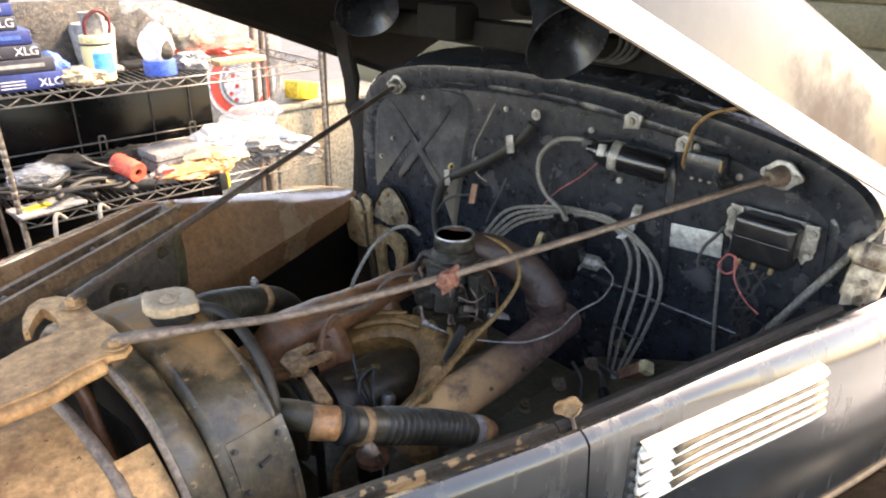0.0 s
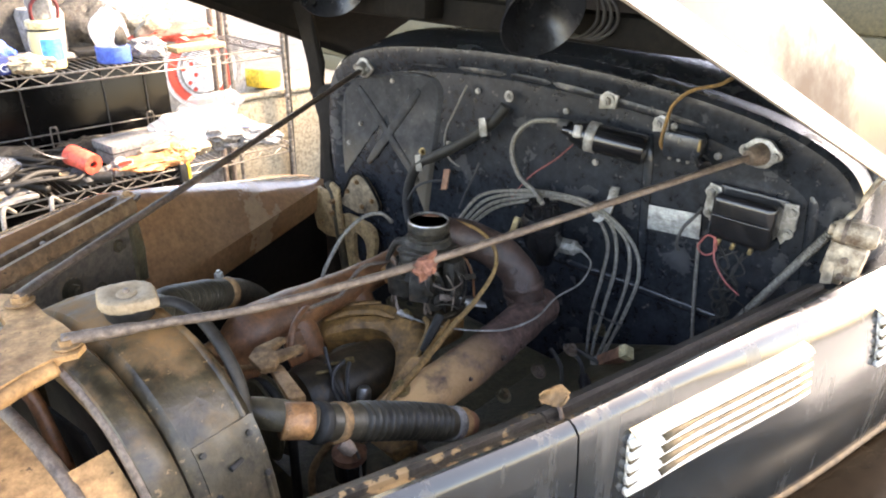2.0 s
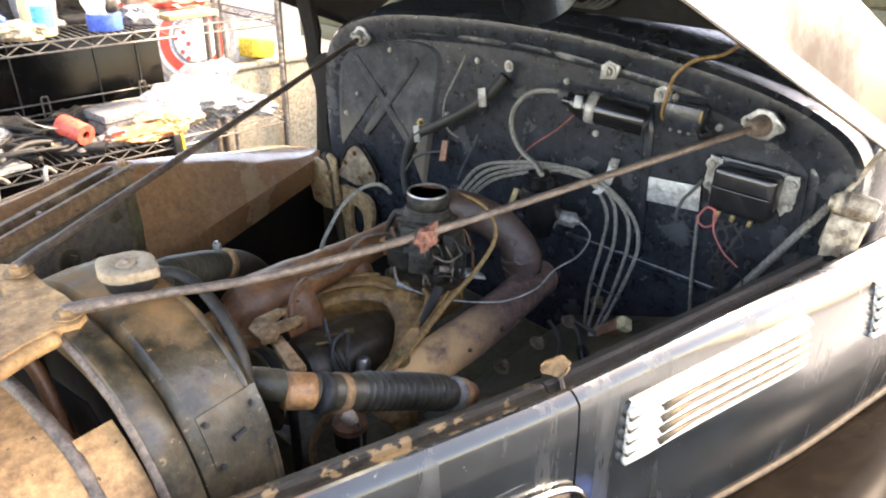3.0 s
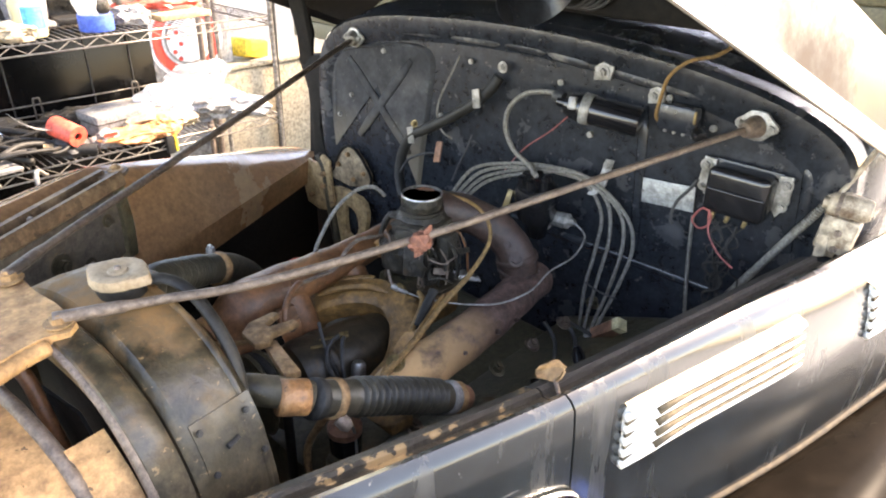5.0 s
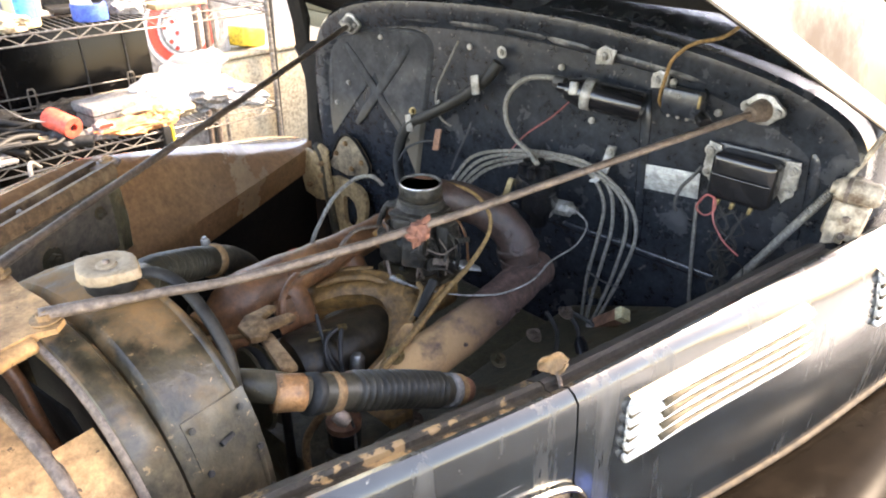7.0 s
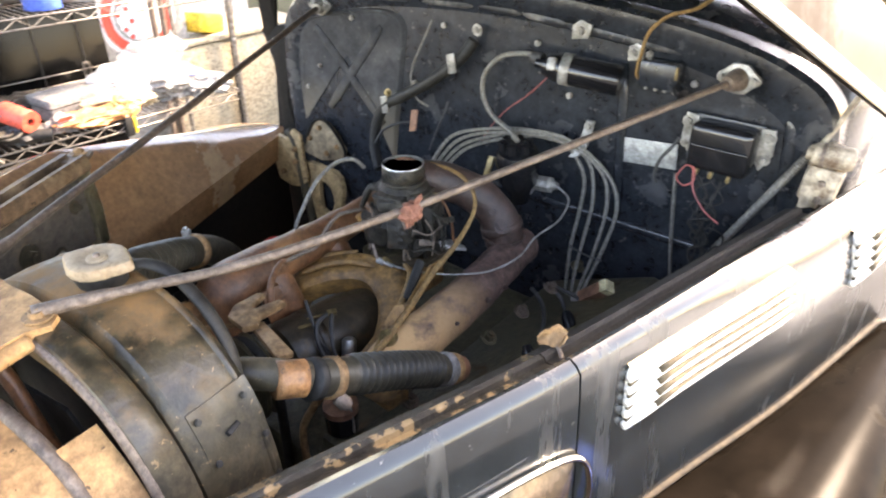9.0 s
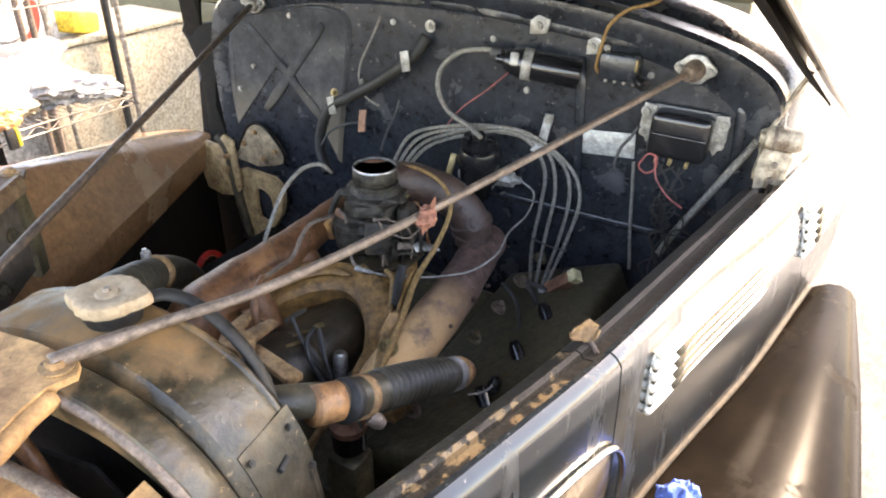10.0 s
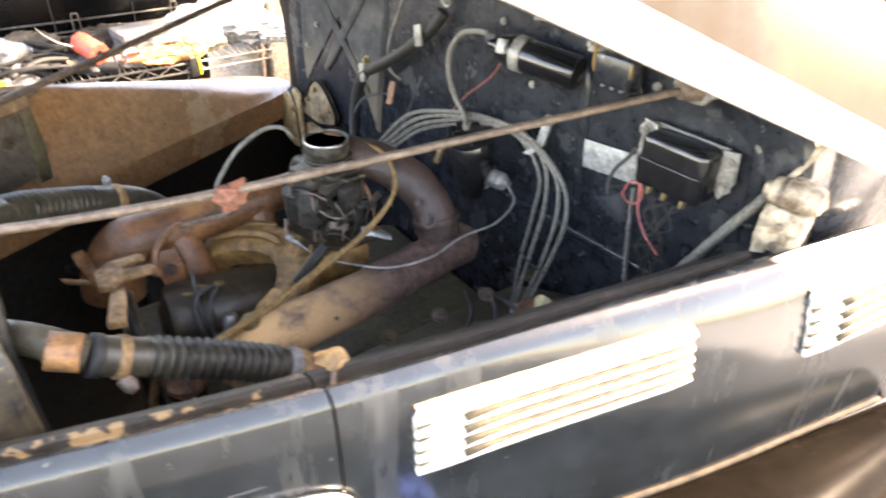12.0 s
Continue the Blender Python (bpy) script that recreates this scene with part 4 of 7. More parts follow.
bolt("bolt", (1.006, -0.222, 1.010), (-0.7, -0.5, 0.6), 0.010, 0.009, "pipe", elbow, 0.014)
bolt("bolt", (1.000, -0.205, 1.036), (-0.8, -0.4, 0.5), 0.007, 0.006, "pipe", elbow)
LP0 = [(1.108, -0.212, 0.930), (1.085, -0.216, 0.934), (1.045, -0.222, 0.936), (0.96, -0.236, 0.936), (0.87, -0.249, 0.935), (0.78, -0.256, 0.934), (0.70, -0.258, 0.930), (0.665, -0.254, 0.915), (0.650, -0.248, 0.885)]
near_pipe = part("near_pipe", tube("near_pipe", LP0, lambda t, s: (0.037 + 0.0007 * math.sin(s * 70) + 0.003 * t) * min(1.0, 0.55 + 9 * t), "pipe_mauve", seg=24, n=10), engine, "mauve-brown rusted pipe with pitted skin, end paled for light")
for x, r in ((0.875, 0.0055), (0.925, 0.004), (0.79, 0.004)):
    bolt("bolt", (x, -0.255 - 0.033, 0.945), (0, -0.8, 0.4), r, 0.005, "pipe", near_pipe)
bolt("bolt", (0.675, -0.252, 0.967), (-0.3, -0.3, 1), 0.010, 0.010, "brass", near_pipe, 0.015)
part("pipe_flange", slab("pipe_flange", [(0.625, -0.215, 0.905), (0.66, -0.195, 0.915), (0.72, -0.185, 0.93), (0.74, -0.21, 0.93), (0.70, -0.262, 0.915), (0.665, -0.30, 0.90), (0.63, -0.29, 0.895)], (0, 0, -1), 0.025, "manifold", 0.006), near_pipe)
LP = [(0.545, 0.022, 0.905), (0.553, 0.022, 0.945), (0.580, 0.020, 0.982), (0.63, 0.018, 0.994), (0.72, 0.018, 0.997), (0.82, 0.020, 1.000), (0.92, 0.026, 1.002), (1.02, 0.032, 1.002)]
far_pipe = part("far_pipe", tube("far_pipe", LP, lambda t, s: 0.0285 + 0.020 * math.exp(-(t / 0.42) ** 2) + 0.0008 * math.sin(s * 80), "pipe_brown", seg=26, n=10), engine, "brown rusted pipe with a fat front elbow")
part("end_ear", slab("end_ear", [(0.505, -0.004, 0.985), (0.500, 0.020, 0.992), (0.502, 0.044, 0.984), (0.508, 0.052, 0.955), (0.516, 0.045, 0.925), (0.520, -0.004, 0.925), (0.512, -0.012, 0.955)], (1, 0, 0.2), 0.020, "pipe_tan", 0.004), far_pipe, "orange rusty end ear")
bolt("bolt", (0.503, 0.028, 0.968), (-1, 0, 0.2), 0.009, 0.008, "hood_under", far_pipe, 0.012)
part("manifold_branch", tube("manifold_branch", [(0.655, 0.012, 0.985), (0.662, -0.006, 0.950), (0.668, -0.016, 0.915), (0.672, -0.022, 0.865)], lambda t, s: 0.036 - 0.006 * t, "pipe_brown", seg=18), far_pipe)
part("manifold_branch", tube("manifold_branch", [(0.80, 0.016, 0.98), (0.805, 0.0, 0.945), (0.81, -0.01, 0.90), (0.81, -0.016, 0.86)], lambda t, s: 0.030 - 0.004 * t, "pipe_brown", seg=18), far_pipe)
part("pipe_bracket", slab("pipe_bracket", [(0.610, -0.036, 0.990), (0.640, -0.042, 0.992), (0.646, -0.048, 0.955), (0.640, -0.052, 0.905), (0.618, -0.050, 0.905), (0.606, -0.046, 0.955)], (0.1, 1, 0.2), 0.008, "pipe_brown", 0.002), far_pipe)
bolt("bolt", (0.625, -0.050, 0.962), (-0.2, -1, 0.2), 0.007, 0.006, "pipe", far_pipe, 0.010)
part("pipe_stub", slab("pipe_stub", [(0.850, 0.000, 1.020), (0.866, -0.006, 1.030), (0.880, -0.012, 1.006), (0.872, -0.014, 0.985), (0.854, -0.008, 0.990)], (0.3, -1, 0), 0.010, "pipe_tan", 0.002), far_pipe)

# intake manifold arch: a flat-topped casting with a rib along it
AR = [(0.706, 0.034, 0.840), (0.712, 0.026, 0.900), (0.728, 0.002, 0.934), (0.756, -0.026, 0.948), (0.790, -0.062, 0.952), (0.806, -0.104, 0.948), (0.796, -0.148, 0.934), (0.762, -0.186, 0.914), (0.716, -0.212, 0.892), (0.690, -0.220, 0.865)]


def casting(name, pts, w, h, mat):
    """A bar of rounded rectangular section along a curve, its flat side up."""
    path = spline(pts, 8)
    grid = []
    for i, p in enumerate(path):
        d = (path[min(i + 1, len(path) - 1)] - path[max(i - 1, 0)]).normalized()
        sd = d.cross(Vector((-0.35, -0.1, 1))).normalized()
        up = sd.cross(d).normalized()
        ring = []
        for k in range(20):
            a = 2 * math.pi * k / 20
            c, q = math.cos(a), math.sin(a)
            f = (abs(c) ** 6 + abs(q) ** 6) ** (-1 / 6)
            ring.append(p + sd * (c * f * w / 2) + up * (q * f * h / 2 + 0.0012 * noise.noise(p * 40 + Vector((k, 0, 0)))))
        grid.append(ring + ring[:1])
    return skin(name, grid, mat, 0.002)


arch_part = part("intake_manifold", casting("intake_manifold", AR, 0.060, 0.052, "manifold"), engine, "ochre stained cast intake manifold")
part("manifold_rib", tube("manifold_rib", [(0.712, -0.006, 0.966), (0.742, -0.034, 0.980), (0.776, -0.068, 0.984), (0.792, -0.104, 0.980)], lambda t, s: 0.008 * min(1, 0.4 + 5 * min(t, 1 - t)), "manifold", seg=10, flat=0.7), arch_part)
part("manifold_rib", tube("manifold_rib", [(0.740, 0.018, 0.962), (0.772, -0.012, 0.977), (0.810, -0.048, 0.981)], lambda t, s: 0.006 * min(1, 0.4 + 5 * min(t, 1 - t)), "manifold", seg=10, flat=0.7), arch_part)
part("manifold_riser", box("manifold_riser", (0.12, 0.12, 0.06), (0.875, -0.09, 0.925), "manifold", 0.012), arch_part)
part("manifold_arm", casting("manifold_arm", [(0.80, -0.085, 0.945), (0.845, -0.090, 0.940), (0.90, -0.095, 0.935)], 0.080, 0.050, "manifold"), arch_part)
part("manifold_foot", casting("manifold_foot", [(0.735, -0.200, 0.906), (0.705, -0.222, 0.905), (0.672, -0.246, 0.915)], 0.052, 0.030, "manifold"), arch_part)
bolt("bolt", (0.816, -0.108, 0.974), (-0.2, -0.3, 1), 0.009, 0.010, "brass", arch_part, 0.014)
bolt("bolt", (0.745, 0.004, 0.966), (-0.2, 0, 1), 0.008, 0.007, "manifold", arch_part, 0.012)

# generator drum
GA = Vector((0.98, -0.10, -0.03)).normalized()
gen = part("generator", lathe("generator", [(0.0, 0.0), (0.030, 0.0), (0.036, 0.006), (0.056, 0.012), (0.062, 0.024), (0.062, 0.155), (0.057, 0.165), (0.057, 0.20), (0.050, 0.212), (0.0, 0.214)], Vector((0.585, -0.085, 0.888)), GA, "generator", 32), engine, "black generator drum")
part("band", mesh_of("band", *sweep([Vector((0.595, -0.086, 0.888)) + GA * 0.05, Vector((0.595, -0.086, 0.888)) + GA * 0.065], 0.0635, 32, 2), "generator", True), gen)
part("terminal_tab", box("terminal_tab", (0.035, 0.006, 0.003), (0.635, -0.115, 0.949), "brass", 0.001, (12, -10, -40)), gen, "yellow brass terminal tab")
part("terminal_tab", box("terminal_tab", (0.03, 0.005, 0.003), (0.655, -0.108, 0.951), "brass", 0.001, (5, -14, -50)), gen)
part("terminal_clip", box("terminal_clip", (0.015, 0.009, 0.007), (0.675, -0.125, 0.957), "brass", 0.001, (10, 0, -30)), gen)
part("lead", tube("lead", [(0.668, -0.122, 0.957), (0.64, -0.13, 0.955), (0.625, -0.145, 0.935), (0.63, -0.16, 0.90), (0.64, -0.17, 0.86)], 0.0035, "wire_dark", seg=8), gen)
part("lead", tube("lead", [(0.672, -0.128, 0.955), (0.655, -0.145, 0.948), (0.64, -0.165, 0.92), (0.645, -0.18, 0.87)], 0.0035, "wire_dark", seg=8), gen)
part("lead", tube("lead", [(0.645, -0.10, 0.985), (0.64, -0.115, 0.962), (0.635, -0.14, 0.93), (0.65, -0.16, 0.88)], 0.003, "wire_dark", seg=8), gen)
part("condenser", lathe("condenser", [(0.0, 0), (0.012, 0.001), (0.012, 0.035), (0.009, 0.04), (0.0, 0.041)], (0.665, -0.168, 0.885), (0.2, 0.1, 1), "alloy", 14), gen, "small metal condenser")
part("fan_pulley", lathe("fan_pulley", [(0.02, 0), (0.066, 0.0), (0.07, 0.004), (0.055, 0.014), (0.07, 0.024), (0.066, 0.028), (0.02, 0.028)], Vector((0.53, -0.075, 0.885)), GA, "block", 32), engine, "dark belt pulley")
part("fan_belt", mesh_of("fan_belt", *sweep([Vector((0.545, -0.078, 0.885)) + Vector((0.0, 0.062 * math.cos(a), 0.062 * math.sin(a) - (0.25 if math.sin(a) < -0.2 else 0))) for a in [2 * math.pi * k / 16 for k in range(16)]], 0.008, 8, 3, True), "rubber", True), engine)

# forked tan bracket in front of the engine
part("forked_bracket", slab("forked_bracket", [(0.515, -0.088, 1.022), (0.535, -0.075, 1.025), (0.580, -0.068, 1.020), (0.588, -0.078, 1.020), (0.552, -0.095, 1.024), (0.552, -0.104, 1.024), (0.592, -0.108, 1.020), (0.594, -0.121, 1.020), (0.545, -0.125, 1.024), (0.530, -0.140, 1.024), (0.512, -0.128, 1.022)], (0.1, 0, -1), 0.012, "bracket", 0.003), engine, "tan forked steel bracket")
part("bracket_arm", slab("bracket_arm", [(0.530, -0.118, 1.014), (0.548, -0.128, 1.014), (0.525, -0.225, 1.022), (0.502, -0.218, 1.022)], (0, 0, -1), 0.012, "bracket", 0.003), engine)
part("bracket_arm", slab("bracket_arm", [(0.518, -0.096, 1.012), (0.528, -0.108, 1.012), (0.480, -0.060, 1.004), (0.474, -0.045, 1.004)], (0, 0, -1), 0.008, "bracket", 0.002), engine)
part("throttle_link", tube("throttle_link", [(0.598, -0.075, 0.975), (0.604, -0.068, 1.005), (0.622, -0.055, 1.022), (0.650, -0.042, 1.030), (0.662, -0.040, 1.024)], lambda t, s: 0.0065 - 0.002 * t, "pipe_brown", seg=8), engine, "bent rusty throttle link")
part("throttle_rod", tube("throttle_rod", [(0.655, -0.042, 1.028), (0.70, -0.034, 1.022), (0.735, -0.030, 1.020), (0.765, -0.026, 1.042), (0.80, -0.022, 1.052), (0.85, -0.030, 1.045)], 0.0035, "rod", seg=8), engine)

# tan cables that run down past the manifold
OIL = [(0.960, -0.075, 1.112), (0.975, -0.130, 1.106), (0.968, -0.178, 1.090), (0.945, -0.205, 1.062), (0.895, -0.208, 1.020), (0.830, -0.206, 0.986), (0.740, -0.236, 0.978), (0.660, -0.262, 0.975), (0.600, -0.278, 0.972), (0.570, -0.283, 0.945)]
part("cable", tube("cable", OIL, lambda t, s: 0.0036 + 0.0016 * min(1, max(0, (t - 0.25) * 4)), "wire_tan", seg=10, n=12), engine, "tan cloth-covered cable")
part("cable", tube("cable", [(0.824, -0.150, 0.985), (0.812, -0.172, 0.982), (0.775, -0.192, 0.968), (0.735, -0.212, 0.958), (0.690, -0.232, 0.962), (0.648, -0.252, 0.960), (0.625, -0.258, 0.93)], 0.0046, "wire_tan", seg=10), engine)
part("cable", tube("cable", [(0.845, -0.192, 0.990), (0.800, -0.200, 0.972), (0.730, -0.228, 0.966), (0.665, -0.252, 0.966), (0.606, -0.272, 0.962), (0.582, -0.276, 0.935)], 0.0042, "manifold", seg=10), engine)
part("cable_sleeve", tube("cable_sleeve", [(0.836, -0.176, 0.996), (0.805, -0.186, 0.978), (0.770, -0.202, 0.964)], 0.0085, "rubber", seg=12), engine, "dark sleeve over the cable")
part("cable_stay", slab("cable_stay", [(0.700, -0.222, 0.968), (0.725, -0.222, 0.985), (0.733, -0.232, 0.985), (0.712, -0.252, 0.955), (0.672, -0.266, 0.945), (0.655, -0.256, 0.945)], (0.3, 0.6, 0.5), 0.003, "manifold", 0.001), engine, "ochre sheet metal stay")
part("fuel_line", tube("fuel_line", [(0.812, -0.119, 0.981), (0.822, -0.160, 0.980), (0.840, -0.205, 0.982), (0.866, -0.244, 0.984), (0.905, -0.274, 0.984), (0.967, -0.288, 0.988), (1.03, -0.281, 0.998), (1.10, -0.286, 1.005), (1.14, -0.281, 1.03), (1.15, -0.254, 1.043), (1.16, -0.229, 1.043)], 0.0017, "zinc", seg=8), engine, "thin pale fuel line")
part("line_fitting", lathe("line_fitting", [(0.0, 0), (0.006, 0), (0.006, 0.012), (0.004, 0.014), (0.004, 0.03), (0.0, 0.031)], (0.806, -0.100, 0.985), (0.3, -0.8, -0.2), "zinc", 10), engine)

# ---- carburettor ----
carb = thing("carburettor", (0.90, -0.08, 0.94), "grimy grey twin-throat carburettor with open air horn", "carburettor")
C0 = Vector((0.898, -0.083, 0.0))
part("air_horn", lathe("air_horn", [(0.031, 0.022), (0.0335, 0.058), (0.0362, 0.059), (0.0378, 0.053), (0.0380, 0.041), (0.035, 0.036), (0.035, 0.020), (0.039, 0.016), (0.039, 0.0), (0.031, 0.0), (0.031, 0.022)], C0 + Vector((0, 0, 1.072)), (0, 0, 1), "carb", 36), carb, "grey alloy air horn")
part("air_horn_rim", lathe("air_horn_rim", [(0.0345, 0.0), (0.0368, 0.0), (0.0376, 0.0018), (0.0368, 0.0036), (0.0345, 0.0036), (0.0345, 0.0)], C0 + Vector((0, 0, 1.1295)), (0, 0, 1), "alloy", 36), carb, "bright worn rim")
part("horn_ridge", lathe("horn_ridge", [(0.034, 0.0), (0.0395, 0.001), (0.0405, 0.004), (0.0395, 0.007), (0.034, 0.008)], C0 + Vector((0, 0, 1.098)), (0, 0, 1), "carb", 36), carb)
part("choke_plate", slab("choke_plate", [C0 + Vector((0.028 * math.cos(a), 0.028 * math.sin(a), 1.1195 + 0.011 * math.cos(a - 0.6))) for a in [2 * math.pi * k / 18 for k in range(18)]], (0, 0, 1), 0.002, "copper", 0.0), carb, "brown choke plate")
bm = bmesh.new()
add_box(bm, (0.080, 0.085, 0.030), pose(0.898, -0.083, 1.058), 0.008)
add_box(bm, (0.055, 0.060, 0.050), pose(0.870, -0.075, 1.028, 0, 0, 20), 0.010)
add_box(bm, (0.060, 0.070, 0.070), pose(0.905, -0.090, 1.005), 0.012)
add_box(bm, (0.085, 0.080, 0.016), pose(0.898, -0.085, 0.962), 0.004)
part("body", bm_mesh("body", bm, "carb", True), carb)
part("float_bowl", lathe("float_bowl", [(0.0, 0), (0.025, 0.002), (0.034, 0.012), (0.036, 0.050), (0.038, 0.052), (0.038, 0.060), (0.0, 0.062)], (0.858, -0.066, 0.985), (0, 0, 1), "carb", 20), carb)
part("base_block", box("base_block", (0.075, 0.08, 0.055), (0.875, -0.065, 0.945), "block", 0.008), carb)
rng = random.Random(4)
for k in range(16):
    a = rng.uniform(0, 2 * math.pi)
    p = C0 + Vector((0.045 * math.cos(a), 0.045 * math.sin(a), rng.uniform(0.975, 1.068)))
    d = Vector((math.cos(a), math.sin(a), rng.uniform(-0.4, 0.4)))
    part("screw", lathe("screw", [(0.0, 0), (0.006, 0), (0.006, 0.006), (0.0035, 0.008), (0.0035, 0.014 + 0.01 * rng.random()), (0.0, 0.016 + 0.01 * rng.random())], p - d * 0.008, d, rng.choice(["carb", "alloy", "brass", "block"]), 10), carb)
for k, pts in enumerate(([(0.85, -0.11, 1.05), (0.845, -0.125, 1.02), (0.855, -0.13, 0.98), (0.87, -0.125, 0.955)], [(0.91, -0.135, 1.055), (0.905, -0.145, 1.02), (0.92, -0.14, 0.985)], [(0.94, -0.12, 1.06), (0.955, -0.12, 1.02), (0.95, -0.11, 0.97), (0.96, -0.13, 0.95)],
                         [(0.87, -0.03, 1.05), (0.855, -0.02, 1.02), (0.865, -0.02, 0.98)], [(0.90, -0.12, 1.075), (0.915, -0.135, 1.065), (0.93, -0.14, 1.04)])):
    part("linkage_rod", tube("linkage_rod", pts, 0.0028, "carb" if k % 2 else "rod", seg=7), carb)
part("lever", slab("lever", [(0.92, -0.145, 0.985), (0.945, -0.15, 0.98), (0.965, -0.17, 0.965), (0.96, -0.178, 0.962), (0.935, -0.158, 0.968), (0.918, -0.153, 0.972)], (0, 0.3, 1), 0.004, "alloy", 0.001), carb, "bright throttle lever")
for k in range(30):
    a = rng.uniform(0, 2 * math.pi)
    z = rng.uniform(0.955, 1.070)
    r = 0.036 + 0.010 * rng.random() + 0.10 * max(1.0 - z, 0) * rng.random()
    size = (rng.uniform(0.008, 0.022), rng.uniform(0.006, 0.014), rng.uniform(0.010, 0.028))
    part("casting_lug", box("casting_lug", size, (C0.x + r * math.cos(a), C0.y + r * math.sin(a), z), rng.choice(["carb", "block", "carb", "hood_under"]), 0.003, (rng.uniform(-30, 30), rng.uniform(-30, 30), math.degrees(a))), carb)
for at, d in (((0.862, -0.118, 1.045), (0.2, -0.3, -1)), ((0.925, -0.140, 1.060), (0.3, -0.1, -1))):
    d = Vector(d).normalized()
    u = d.orthogonal().normalized()
    w = d.cross(u)
    part("spring", tube("spring", [Vector(at) + d * 0.0016 * k + (u * math.cos(k * 1.05) + w * math.sin(k * 1.05)) * 0.0055 for k in range(30)], 0.0013, "rod", seg=6), carb)
part("diaphragm", lathe("diaphragm", [(0.0, 0), (0.020, 0), (0.026, 0.003), (0.026, 0.008), (0.016, 0.012), (0.013, 0.024), (0.0, 0.026)], (0.872, -0.125, 1.000), (-0.3, -1, 0.2), "carb", 20), carb)
part("horn_shoulder", lathe("horn_shoulder", [(0.0, 0), (0.047, 0), (0.049, 0.004), (0.044, 0.012), (0.036, 0.020), (0.0, 0.021)], (0.898, -0.083, 1.078), (0, 0, 1), "carb", 28), carb)
bm = bmesh.new()
add_box(bm, (0.100, 0.060, 0.007), pose(0.890, -0.083, 1.086, 0, 0, 12), 0.003)
add_box(bm, (0.055, 0.105, 0.007), pose(0.892, -0.085, 1.0865, 0, 0, 12), 0.003)
add_box(bm, (0.030, 0.050, 0.022), pose(0.852, -0.098, 1.074, 0, 0, 30), 0.006)
add_box(bm, (0.026, 0.040, 0.060), pose(0.846, -0.118, 1.030, 0, 8, 30), 0.006)
add_box(bm, (0.040, 0.026, 0.075), pose(0.905, -0.142, 1.034, 0, 0, 10), 0.007)
part("top_cover", bm_mesh("top_cover", bm, "carb", True), carb, "grimy stepped top cover")
part("base_plate", slab("base_plate", [(0.828, -0.055, 0.972), (0.835, -0.120, 0.972), (0.870, -0.160, 0.972), (0.935, -0.160, 0.972), (0.950, -0.100, 0.972), (0.930, -0.035, 0.972), (0.86, -0.030, 0.972)], (0, 0, -1), 0.010, "generator", 0.002), carb, "dark square base plate")
for k, (a, b) in enumerate((((0.842, -0.128, 1.062), (0.838, -0.134, 0.985)), ((0.866, -0.146, 1.050), (0.872, -0.152, 0.980)), ((0.930, -0.150, 1.062), (0.936, -0.166, 0.990)), ((0.836, -0.062, 1.060), (0.826, -0.060, 0.985)), ((0.893, -0.160, 1.058), (0.900, -0.172, 0.992)))):
    a, b = Vector(a), Vector(b)
    part("link_rod", tube("link_rod", [a + Vector((0, 0.012, 0.004)), a, a.lerp(b, 0.45) + Vector((0.003, -0.004, 0)), b, b + Vector((0.012, 0.004, -0.004))], 0.0022, ("rod", "carb", "pipe_brown")[k % 3], seg=7, n=5), carb)
for at, rot, size, mat in (((0.838, -0.108, 1.040), 40, (0.004, 0.034, 0.014), "carb"), ((0.872, -0.158, 1.012), 70, (0.004, 0.030, 0.012), "rod"), ((0.925, -0.162, 1.036), 95, (0.004, 0.034, 0.010), "carb"), ((0.958, -0.136, 1.030), 140, (0.004, 0.040, 0.012), "rod"), ((0.850, -0.042, 1.048), -20, (0.004, 0.032, 0.012), "pipe_brown")):
    part("link_lever", box("link_lever", size, at, mat, 0.0012, (15, 20, rot)), carb)
part("choke_housing", lathe("choke_housing", [(0.0, 0), (0.022, 0), (0.025, 0.004), (0.025, 0.02), (0.018, 0.026), (0.0, 0.027)], (0.945, -0.02, 1.045), (0.4, 1, 0.1), "block", 18), carb)
part("vent_tube", tube("vent_tube", [(0.885, -0.045, 1.075), (0.87, -0.035, 1.085), (0.862, -0.025, 1.07), (0.858, -0.015, 1.04)], 0.006, "carb", seg=8), carb)

for a, b, c, r, m in (((0.868, -0.158, 1.058), (0.876, -0.170, 1.030), (0.870, -0.172, 0.992), 0.0018, "rod"), ((0.890, -0.162, 1.060), (0.905, -0.172, 1.040), (0.898, -0.176, 1.000), 0.0016, "carb"),
                      ((0.845, -0.150, 1.045), (0.862, -0.172, 1.036), (0.892, -0.178, 1.044), 0.0016, "rod"), ((0.850, -0.148, 1.000), (0.866, -0.168, 1.004), (0.884, -0.176, 0.990), 0.0022, "carb"),
                      ((0.835, -0.120, 1.066), (0.842, -0.140, 1.072), (0.858, -0.152, 1.060), 0.0018, "rod"), ((0.812, -0.085, 1.010), (0.806, -0.100, 0.990), (0.812, -0.118, 0.978), 0.0030, "rod")):
    part("linkage", tube("linkage", [a, b, c], r, m, seg=7), carb, "thin bent throttle linkage")
for at, rot in (((0.872, -0.171, 1.026), (0, 20, 30)), ((0.896, -0.176, 1.010), (0, -35, 20)), ((0.838, -0.140, 1.030), (10, 50, -30))):
    part("lever_plate", box("lever_plate", (0.030, 0.003, 0.012), at, "carb", 0.001, rot), carb)

# ---- distributor and coil on the firewall side ----
dist = thing("distributor", (1.13, -0.16, 0.95), "black distributor cap with bright clips", "distributor")
